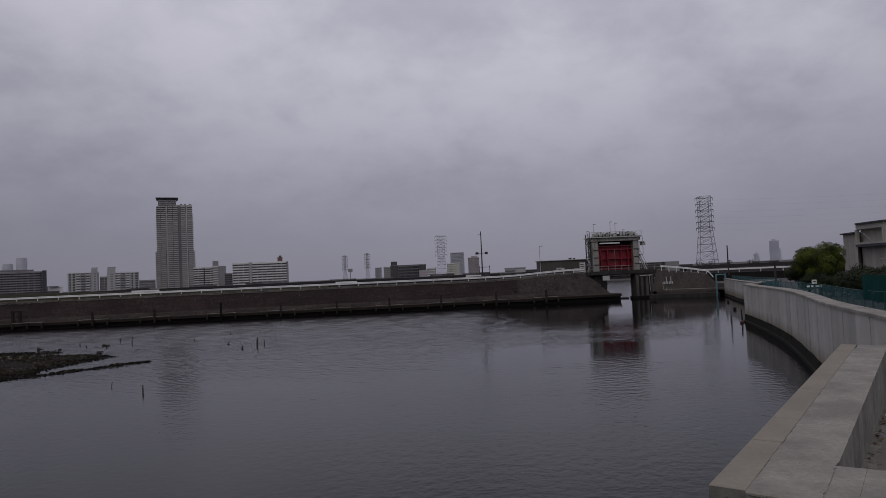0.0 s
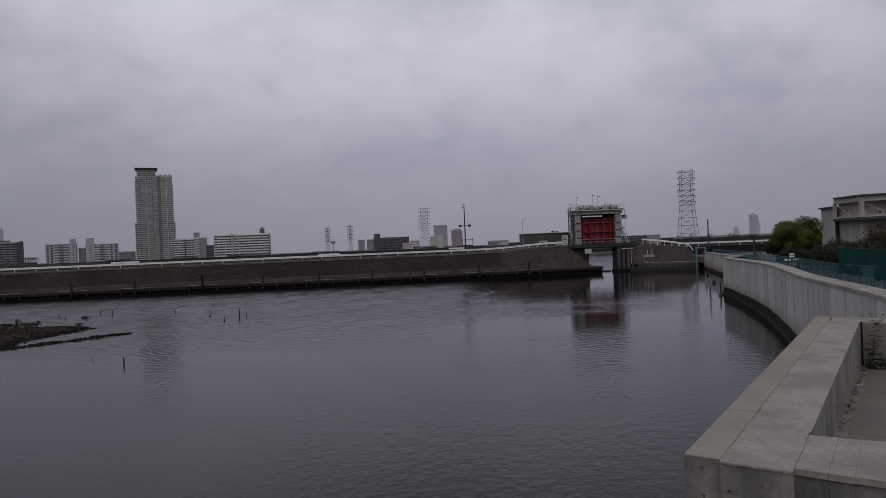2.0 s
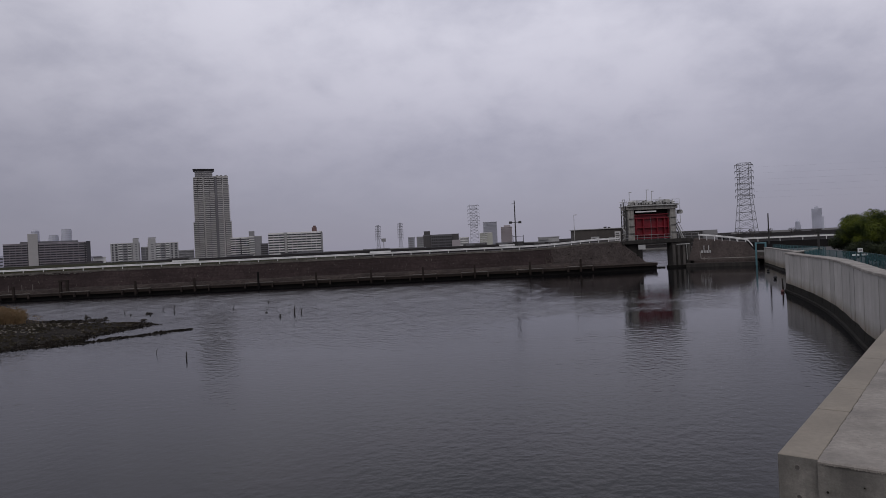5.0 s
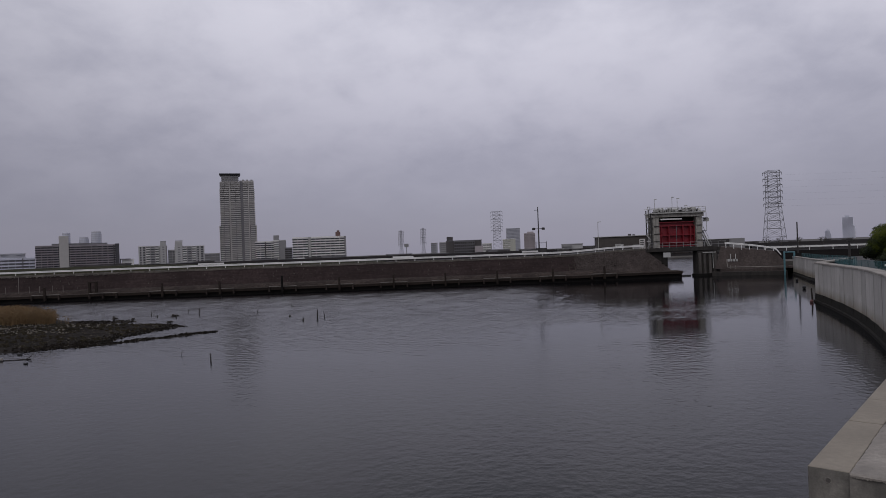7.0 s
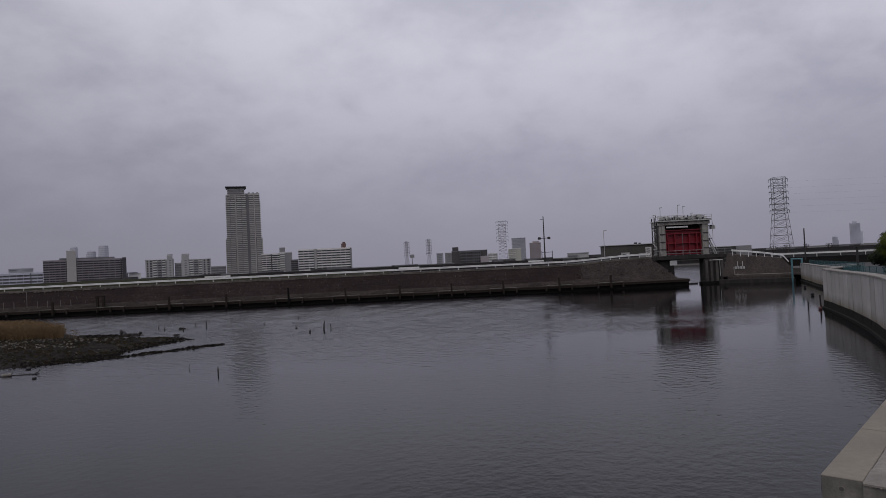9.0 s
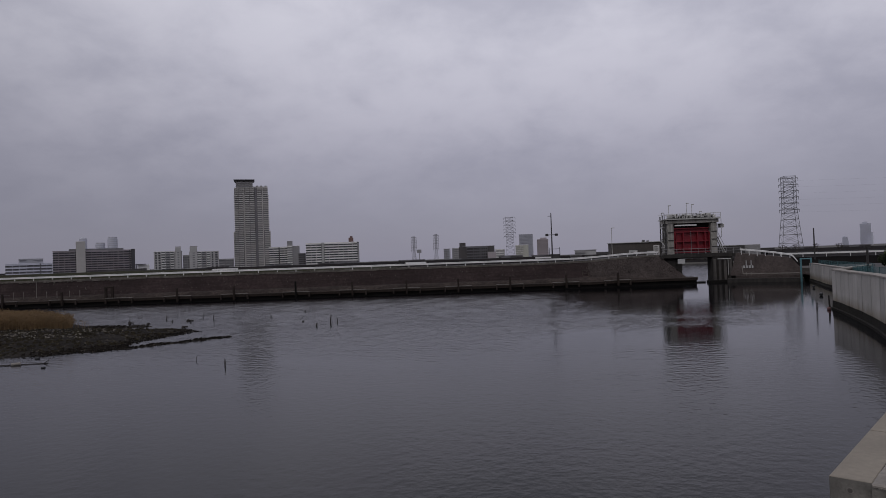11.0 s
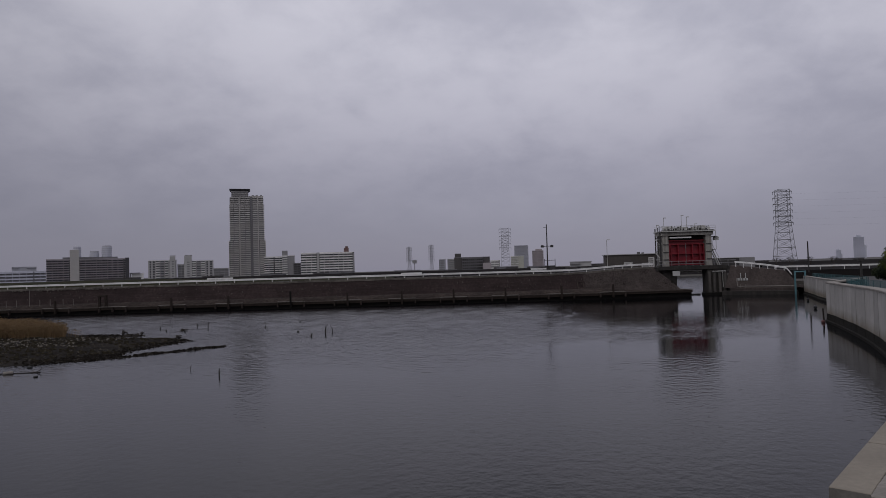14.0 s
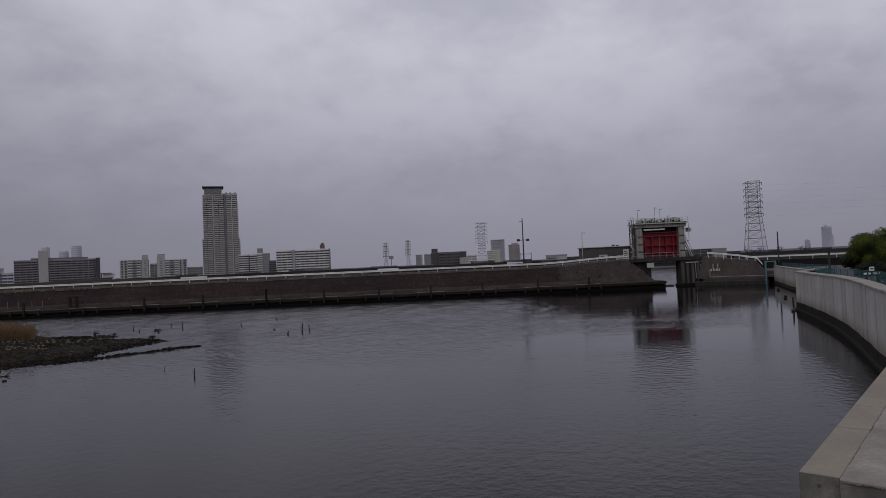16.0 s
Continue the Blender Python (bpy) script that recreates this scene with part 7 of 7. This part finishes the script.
tree("tree", "round evergreen tree with yellow-green young leaves", 36.7, 66.4, 3.0, 5.2, 2.55, "leaf", 30000, 3, 0.09)
tree("tree", "dense dark evergreen tree beside the lighter one", 36.1, 67.4, 3.0, 3.9, 2.2, "leaf_dark", 14000, 4, 0.10)
tree("tree", "dark evergreen tree in front of the hall", 40.2, 64.0, 3.0, 2.3, 2.0, "leaf_dark", 12000, 5, 0.10)
for i, (x, y, h, r, lf, lb) in enumerate((
    (38.5, 60.5, 1.9, 1.8, "leaf_dark", "dark clipped shrub before the hall"), (41.5, 58.0, 2.6, 2.2, "leaf_dark", "dark clipped shrub before the hall"),
    (39.0, 55.0, 4.2, 2.6, "leaf_rust", "rusty-leaved shrub before the hall"), (37.5, 50.5, 4.5, 2.7, "leaf_rust", "rusty-leaved shrub before the hall"),
    (35.0, 45.5, 3.8, 2.4, "leaf_rust", "rusty-leaved shrub before the hall"), (32.0, 39.0, 3.1, 2.0, "leaf", "yellow-green shrub behind the green net"),
    (43.5, 62.0, 2.6, 2.3, "leaf_dark", "dark clipped shrub before the hall"), (33.4, 52.4, 2.7, 2.1, "leaf_dark", "dark clipped shrub before the hall"),
    (31.2, 46.2, 2.7, 2.0, "leaf_dark", "dark clipped shrub before the hall"), (41.0, 53.0, 4.4, 2.6, "leaf_dark", "dark clipped shrub before the hall"),
    (38.0, 61.9, 2.5, 0.55, "leaf_dark", "thin dark sapling before the hall"), (39.2, 62.2, 2.7, 0.6, "leaf_dark", "thin dark sapling before the hall"), (36.0, 63.0, 2.0, 1.9, "leaf_dark", "low dark shrub under the round tree"), (38.0, 62.2, 2.2, 2.0, "leaf_dark", "low dark shrub under the round tree"), (35.7, 64.6, 2.2, 1.8, "leaf_dark", "low dark shrub under the round tree"), (35.2, 58.0, 2.0, 2.0, "leaf_dark", "low dark shrub under the round tree"))):
    tree("shrub", lb, x, y, 3.0, h, r, lf, 9000, 20 + i, 0.085, "shrubs before the hall", category="shrub")
# bare winter trees by the raised road
for i, (x, y) in enumerate(((63.0, 161.0), (66.5, 159.0), (70.5, 157.0), (60.5, 163.0))):
    rg = random.Random(60 + i)
    ob = thing("bare_tree", "small leafless tree by the raised road", "tree", pose(x, y, 4.2), "bare trees by the raised road")
    br = Mesh()

    def grow(p, d, ln, rad, depth):
        q = p + d * ln
        br.tube(p, q, rad, rad * 0.7, n=4)
        if depth:
            for _ in range(3):
                nd = (d + Vector((rg.uniform(-0.8, 0.8), rg.uniform(-0.8, 0.8), rg.uniform(-0.2, 0.5)))).normalized()
                grow(q, nd, ln * 0.72, rad * 0.62, depth - 1)

    grow(Vector((0, 0, 0)), Vector((0, 0, 1)), 1.1, 0.08, 4)
    part("branches", br, "bark", ob)

# ---- mud bank, reeds and stakes ----
MUD = [(-150.0, 8.0), (-75.0, 30.0), (-41.6, 48.0), (-39.5, 48.6), (-38.4, 50.2), (-37.2, 51.4), (-35.9, 52.4), (-35.6, 54.4), (-36.0, 58.0), (-35.7, 60.6), (-35.0, 63.2), (-34.7, 65.2), (-36.8, 67.5), (-40.0, 68.2), (-45.4, 69.2), (-50.0, 71.0), (-53.0, 74.0), (-60.0, 79.5), (-150.0, 100.0)]
SPIT = [(-37.0, 50.7), (-34.5, 52.4), (-32.9, 54.9), (-31.2, 56.3), (-29.4, 58.9), (-28.4, 59.7)]
BACK_SPIT = [(-56.0, 74.0), (-50.6, 72.6), (-47.5, 72.1), (-44.6, 71.9)]


def seg_dist(px_, py_, a, b):
    dx, dy = b[0] - a[0], b[1] - a[1]
    t = max(0.0, min(1.0, ((px_ - a[0]) * dx + (py_ - a[1]) * dy) / (dx * dx + dy * dy)))
    return math.hypot(px_ - a[0] - t * dx, py_ - a[1] - t * dy)


def inside(px_, py_):
    hit = False
    for a, b in zip(MUD, MUD[1:] + MUD[:1]):
        if (a[1] > py_) != (b[1] > py_) and px_ < a[0] + (py_ - a[1]) / (b[1] - a[1]) * (b[0] - a[0]):
            hit = not hit
    return hit


def mud_height(x, y):
    d = min(seg_dist(x, y, a, b) for a, b in zip(MUD, MUD[1:] + MUD[:1]))
    d = d if inside(x, y) else -d
    h = min(0.72, d * 0.11) if d > 0 else max(-1.7, d * 0.16)
    for line, half, top in ((SPIT, 0.5, 0.13), (BACK_SPIT, 1.0, 0.2)):
        k = half * (0.75 + 0.5 * noise.noise((x * 0.7, y * 0.7, 13))) - min(seg_dist(x, y, a, b) for a, b in zip(line, line[1:]))
        h = max(h, min(top, k * 0.22))
    rough = 0.11 * noise.noise((x * 0.9, y * 0.9, 0)) + 0.08 * noise.noise((x * 2.6, y * 2.6, 3)) + 0.10 * noise.noise((x * 0.25, y * 0.25, 7))
    return h + rough * (min(1.0, 0.45 + max(0.0, h) * 2.0) if h > -0.25 else 0.15)


mud = Mesh()
xs = [-150, -130, -112, -100, -92] + [-86 + 0.36 * i for i in range(165)]
ys = [20 + i * 0.4 for i in range(165)]
mud.loft([[(x, y, mud_height(x, y)) for y in ys] for x in xs])
solo("mud_bank", mud, "mud", "low dark tidal mud bank strewn with stones", "mud bank", kind="structure")
rg = random.Random(8)
stones = Mesh()
made = 0
while made < 5200:
    x, y = rg.uniform(-72, -28), rg.uniform(40, 78)
    z = mud_height(x, y)
    if z < -0.03 or (z > 0.66 and rg.random() < 0.5):
        continue
    s_ = rg.uniform(0.03, 0.10) * (1.5 if rg.random() < 0.1 else 1)
    p = [Vector((x + s_ * rg.uniform(0.7, 1.5) * math.cos(a), y + s_ * rg.uniform(0.7, 1.5) * math.sin(a), z - 0.03)) for a in (0.3, 1.5, 2.8, 4.0, 5.3)]
    stones.add(p + [Vector((x, y, z + s_ * rg.uniform(0.5, 1.0)))], [(i, (i + 1) % 5, 5) for i in range(5)])
    made += 1
solo("shingle", stones, "shingle", "scattered wet stones on the mud bank", "stones", kind="stuff")
rocks = Mesh()
made = 0
while made < 1300:
    if made % 3 == 0:
        a, b = rg.choice(list(zip(SPIT, SPIT[1:])))
        t = rg.random()
        x, y = a[0] + (b[0] - a[0]) * t + rg.gauss(0, 0.25), a[1] + (b[1] - a[1]) * t + rg.gauss(0, 0.25)
    else:
        a, b = rg.choice(list(zip(MUD[3:16], MUD[4:16])) + list(zip(BACK_SPIT[1:], BACK_SPIT[2:])))
        t = rg.random()
        x, y = a[0] + (b[0] - a[0]) * t + rg.gauss(-0.6, 0.7), a[1] + (b[1] - a[1]) * t + rg.gauss(0, 0.7)
    z = mud_height(x, y)
    if z < -0.12:
        made += rg.random() < 0.1
        continue
    s_ = rg.uniform(0.04, 0.13) if made % 3 == 0 else rg.uniform(0.05, 0.18)
    ring = [(s_ * rg.uniform(0.7, 1.4), q) for q in (0.2, 1.3, 2.3, 3.5, 4.4, 5.5)]
    p = [Vector((x + r_ * math.cos(q), y + r_ * math.sin(q), z - 0.08)) for r_, q in ring] + [Vector((x + r_ * 0.6 * math.cos(q + 0.2), y + r_ * 0.6 * math.sin(q + 0.2), z + s_ * rg.uniform(0.4, 0.95))) for r_, q in ring]
    rocks.add(p, [tuple(range(6, 12))] + [(i, (i + 1) % 6, 6 + (i + 1) % 6, 6 + i) for i in range(6)])
    made += 1
solo("shore_rocks", rocks, "mud", "dark weedy rocks along the mud bank's edge", "rocks", kind="stuff")
for key, want, lo_s, hi_s, lb, ct in (("weed_rock", 2600, 0.10, 0.26, "brown weedy cobbles covering the mud bank", "cobbles"), ("shell", 1300, 0.05, 0.15, "bleached shells and stones in front of the reeds", "shells")):
    lumps_, made = Mesh(), 0
    while made < want:
        x, y = rg.uniform(-80, -33), rg.uniform(46, 68)
        z = mud_height(x, y)
        patchy = noise.noise((x * 0.22, y * 0.35, 21.0))
        if z < 0.10 or (key == "shell" and (x > -40.5 or y < 55.5 or y > 64.8 or patchy < 0.02 - 0.3 * rg.random())) or (key == "weed_rock" and patchy < -0.2 - 0.3 * rg.random()):
            continue
        s_ = rg.uniform(lo_s, hi_s)
        ring = [(s_ * rg.uniform(0.7, 1.4), q) for q in (0.2, 1.3, 2.3, 3.5, 4.4, 5.5)]
        p = [Vector((x + r_ * math.cos(q), y + r_ * math.sin(q), z - 0.06)) for r_, q in ring] + [Vector((x + r_ * 0.6 * math.cos(q + 0.2), y + r_ * 0.6 * math.sin(q + 0.2), z + s_ * rg.uniform(0.35, 0.8))) for r_, q in ring]
        lumps_.add(p, [tuple(range(6, 12))] + [(i, (i + 1) % 6, 6 + (i + 1) % 6, 6 + i) for i in range(6)])
        made += 1
    solo(ct, lumps_, key, lb, ct, kind="stuff")
reeds = Mesh()
made = 0
while made < 40000:
    x, y = rg.uniform(-92, -46.5), rg.uniform(56, 79)
    rim = -47.5 - 0.74 * (y - 63.5)
    edge_n = 1.5 * noise.noise((x * 0.3, y * 0.3, 11))
    if y < 63.6 - 0.12 * max(0.0, -x - 56) + edge_n * 0.6 or y > 75.5 + edge_n or mud_height(x, y) < 0.35:
        continue
    if x > rim and (x > rim + 3.0 or rg.random() < 0.972):
        continue
    hgt = rg.uniform(1.05, 1.8) * (0.75 if x > rim else 1.0) * (1 + 0.14 * noise.noise((x * 0.5, y * 0.5, 2)))
    a, lean = rg.uniform(0, 6.28), rg.uniform(0.0, 0.35)
    z = mud_height(x, y) - 0.05
    dx, dy = math.cos(a + 1.57) * 0.013, math.sin(a + 1.57) * 0.013
    tx, ty = x + lean * math.cos(a), y + lean * math.sin(a)
    mx_, my_ = x + lean * 0.35 * math.cos(a), y + lean * 0.35 * math.sin(a)
    reeds.add([(x - dx, y - dy, z), (x + dx, y + dy, z), (mx_ + dx, my_ + dy, z + hgt * 0.6), (mx_ - dx, my_ - dy, z + hgt * 0.6), (tx, ty, z + hgt)], [(0, 1, 2, 3), (3, 2, 4)])
    for kk in range(2):
        zz, b_ = z + hgt * rg.uniform(0.3, 0.9), rg.uniform(0, 6.28)
        l_ = rg.uniform(0.25, 0.5)
        reeds.add([(mx_, my_, zz), (mx_ + l_ * 0.5 * math.cos(b_) - dx, my_ + l_ * 0.5 * math.sin(b_) - dy, zz + 0.2), (mx_ + l_ * math.cos(b_), my_ + l_ * math.sin(b_), zz + 0.1), (mx_ + l_ * 0.5 * math.cos(b_) + dx, my_ + l_ * 0.5 * math.sin(b_) + dy, zz + 0.14)], [(0, 1, 2, 3)])
    made += 1
d = bpy.data.meshes.new("reed_bed")
d.from_pydata(reeds.v, [], reeds.f)
d.materials.append(M["reed"])
tagged(new("reed_bed", d), "dense dry tan reeds on the mud bank", "reeds", kind="stuff")

STAKES = [(-20.5, 42.4, 0.52, 0.05, 0.0), (-24.1, 45.2, 0.4, 0.02, 0.15), (-21.7, 70.7, 0.95, 0.09, 0.12), (-21.1, 71.6, 0.65, 0.05, -0.1), (-22.4, 67.9, 0.35, 0.10, 0.1), (-30.5, 87.9, 0.35, 0.07, 0.0), (-32.3, 80.0, 0.4, 0.06, 0.0), (-39.9, 79.7, 0.85, 0.06, 0.1), (-25.8, 73.5, 0.16, 0.16, 0.0), (-44.0, 77.0, 0.3, 0.08, 0.0), (-43.0, 83.0, 0.5, 0.05, 0.0), (-46.5, 80.0, 0.45, 0.06, 0.0), (-41.0, 76.0, 0.35, 0.08, 0.0), (31.6, 76.2, 0.5, 0.05, 0.12)]
for x, y, h, r, lean in STAKES:
    st = Mesh().tube((x, y, -1.2), (x + lean * 0.4, y, h * 0.5), r, r * 0.9, n=7).tube((x + lean * 0.4, y, h * 0.5), (x + lean, y + 0.02, h), r * 0.9, r * 0.45, n=7)
    solo("stake", st, "wood", "weathered dark wooden stake standing in the water", "stake", group="stakes in the water")
for x, y, l, h in ((-42.2, 78.0, 0.8, 0.3), (-38.6, 70.1, 0.6, 0.2), (-48.8, 75.8, 0.6, 0.45), (-46.0, 75.0, 0.3, 0.2), (-36.5, 63.5, 0.4, 0.2)):
    z = max(0.0, mud_height(x, y))
    dr = Mesh().tube((x - l / 2, y, z + h * 0.55), (x + l / 2, y + 0.2, z + 0.1), 0.12, 0.07, n=6).tube((x - l * 0.3, y, z - 0.2), (x - l * 0.35, y + 0.1, z + h), 0.10, 0.05, n=6).tube((x - l * 0.5, y - 0.1, z - 0.1), (x - l * 0.05, y + 0.15, z + h * 0.45), 0.17, 0.1, n=6)
    solo("driftwood", dr, "wood", "dark lump of driftwood caught by the mud bank", "driftwood", group="driftwood by the mud bank")
ob = thing("sunken_float", "half-sunk pale float tangled with branches", "float")
part("float_body", Mesh().tube((-37.95, 44.1, 0.06), (-37.4, 44.35, 0.1), 0.13, 0.11, n=12), "ledge_pale", ob)
part("branch", Mesh().tube((-40.5, 43.6, 0.05), (-37.9, 44.1, 0.04), 0.035, n=5).tube((-37.4, 44.35, 0.03), (-35.6, 44.9, 0.03), 0.03, n=5).tube((-35.9, 44.8, 0.03), (-35.6, 45.0, 0.26), 0.03, n=5), "wood", ob)
for x, y, r in ((-34.25, 42.7, 0.12), (-38.5, 47.4, 0.15)):
    solo("float_ball", Mesh().tube((x - r, y, 0.03), (x + r, y, 0.05), r * 0.8, r * 0.6, n=10), "float", "small dark float drifting on the water", "float", group="floats on the water")
for x, y, r in ((45.7, 110.9, 0.22), (39.3, 93.2, 0.25)):
    b_ = Mesh()
    b_.loft([[(x + r * math.sin(t) * math.cos(a), y + r * math.sin(t) * math.sin(a), 0.22 - r * math.cos(t)) for a in [i * math.pi / 5 for i in range(10)]] for t in (0.2, 0.7, 1.2, 1.7, 2.2, 2.7, 3.0)], closed=True)
    solo("buoy", b_, "float", "round black mooring buoy on the water", "buoy", group="black mooring buoys")
solo("mooring_post", Mesh().tube((31.7, 73.2, -1.2), (31.65, 73.2, 0.4), 0.10, 0.09, n=7).tube((31.65, 73.2, 0.4), (31.6, 73.2, 1.5), 0.09, 0.07, n=7), "wood", "dark mooring post by the end of the wall", "post")

b_ = Mesh()
b_.loft([[(31.45 + 0.2 * math.sin(t) * math.cos(a), 72.9 + 0.2 * math.sin(t) * math.sin(a), 0.12 - 0.2 * math.cos(t)) for a in [i * math.pi / 5 for i in range(10)]] for t in (0.2, 0.7, 1.2, 1.7, 2.2, 2.7, 3.0)], closed=True)
solo("buoy", b_, "float_red", "small faded red float tied to the mooring post", "buoy")

# ---- terrace details: weed, litter, moss in the joint ----
weed = thing("weed", "spindly weed growing from the terrace corner", "plant", TM @ pose(5.2, 0.53, floor_z(5.2, 0.5)))
rg = random.Random(31)
leaves = Mesh()


def blade(q, turn, l_, rise, w_=0.3):
    """A pointed leaf that droops from the point q."""
    d1 = Vector((math.cos(turn), math.sin(turn), rise)) * l_
    d2 = Vector((-math.sin(turn), math.cos(turn), 0)) * l_ * w_
    leaves.add([q, q + d1 * 0.5 + d2 * 0.6 + Vector((0, 0, 0.10 * l_)), q + d1, q + d1 * 0.5 - d2 * 0.6 + Vector((0, 0, 0.10 * l_))], [(0, 1, 2, 3)])


def shoot(p, lean, h, joints, l_, r_):
    """A stem with pairs of leaves at its joints, shorter towards the tip."""
    stem, last = Mesh(), p
    for j in range(1, joints + 1):
        t = j / joints
        q = p + lean * t ** 1.5 + Vector((rg.uniform(-0.006, 0.006), rg.uniform(-0.006, 0.006), h * t))
        stem.tube(last, q, r_ * (1.1 - 0.5 * t), r_ * (1.0 - 0.55 * t), n=5)
        b_ = rg.uniform(0, 6.28)
        for k in range(4 if t < 0.75 else 2):
            blade(q, b_ + k * 2.3, l_ * (1.15 - 0.7 * t) * rg.uniform(0.7, 1.2), rg.uniform(-0.45, 0.25))
        last = q
    part("stem", stem, "bark", weed)
    return last


tip = shoot(Vector((0, 0.03, 0)), Vector((0.01, 0.05, 0)), 0.50, 10, 0.12, 0.0045)
for dx, dy, h in ((0.02, -0.14, 0.10), (0.0, -0.05, 0.13), (0.02, 0.06, 0.12), (-0.01, 0.13, 0.13)):
    end = shoot(tip - Vector((0, 0, 0.05)), Vector((dx, dy, 0)), h, 4, 0.030, 0.0025)
    for k in range(5):
        blade(end, k * 1.26, 0.02, rg.uniform(0.2, 0.8), 0.45)
for k in range(7):
    shoot(Vector((rg.uniform(-0.05, 0.03), rg.uniform(-0.02, 0.13), 0)), Vector((rg.uniform(-0.06, 0.03), rg.uniform(-0.03, 0.08), 0)), rg.uniform(0.08, 0.24), 4, 0.07, 0.003)
d = bpy.data.meshes.new("leaves")
d.from_pydata(leaves.v, [], leaves.f)
d.materials.append(M["leaf_weed"])
lo_ = new("leaves", d)
lo_.parent = weed
tuft = Mesh()
for k in range(520):
    x, y = 5.30 - abs(rg.gauss(0, 0.07)), min(3.2, max(0.6, rg.gauss(1.0, 0.22) if k % 3 else 0.62 + rg.uniform(0, 2.6)))
    if noise.noise((y * 2.0, 0, 4)) < -0.25:
        continue
    a, l_ = rg.uniform(0, 6.28), rg.uniform(0.03, 0.13)
    p = TM @ Vector((x, y, floor_z(x, y)))
    t = p + Vector((math.cos(a) * l_ * 0.5, math.sin(a) * l_ * 0.5, l_))
    tuft.add([p + Vector((0.004, 0.004, 0)), p - Vector((0.004, 0.004, 0)), t], [(0, 1, 2)])
d = bpy.data.meshes.new("moss_tuft")
d.from_pydata(tuft.v, [], tuft.f)
d.materials.append(M["leaf_weed"])
tagged(new("grass_tufts", d), "low grass tufts along the terrace corner", "grass", kind="stuff")
litter = Mesh()
for k in range(520):
    if k < 420:
        p = Vector((5.28 - abs(rg.gauss(0, 0.10)), 0.5 + rg.uniform(0, 2.0), floor_z(5.2, 0.5) + rg.uniform(0.008, 0.035)))
    else:
        x_ = 5.2 - 3.6 * rg.random() ** 1.6
        p = Vector((x_, 0.475 + abs(rg.gauss(0, 0.02)), floor_z(x_, 0.47) + rg.uniform(0.012, 0.025)))
    s_ = rg.uniform(0.006, 0.028)
    a = rg.uniform(0, 6.28)
    u1, u2 = Vector((math.cos(a), math.sin(a), rg.uniform(-0.4, 0.4))) * s_, Vector((-math.sin(a), math.cos(a), rg.uniform(-0.4, 0.4))) * s_ * 0.6
    litter.add([TM @ (p - u1), TM @ (p + u2), TM @ (p + u1), TM @ (p - u2)], [(0, 1, 2, 3)])
d = bpy.data.meshes.new("leaf_litter")
d.from_pydata(litter.v, [], litter.f)
d.materials.append(M["leaf_dry"])
tagged(new("leaf_litter", d), "dry leaf litter along the parapet's inner foot", "litter", kind="stuff")
# pale scraps blown into the corner
for x_, y_, l_, w_, turn in ((5.20, 0.60, 0.075, 0.030, 20), (5.26, 0.92, 0.085, 0.030, 80), (5.24, 1.22, 0.05, 0.02, 130), (3.9, 0.50, 0.05, 0.03, 60)):
    m = TM @ pose(x_, y_, floor_z(x_, y_) + 0.012, rg.uniform(-9, 9), rg.uniform(-9, 9), turn)
    rows = [[(l_ * (i / 4 - 0.5), w_ * (j / 2 - 0.5), 0.010 * math.sin(i * 1.9 + j * 1.3) + z_) for j, z_ in ((0, 0), (1, 0.006), (2, 0), (2, -0.003), (1, 0.003), (0, -0.003))] for i in range(5)]
    solo("scrap", Mesh().loft(rows, closed=True), "roof", "crumpled pale scrap lying in the terrace's corner", "litter", group="scraps on the terrace", m=m)
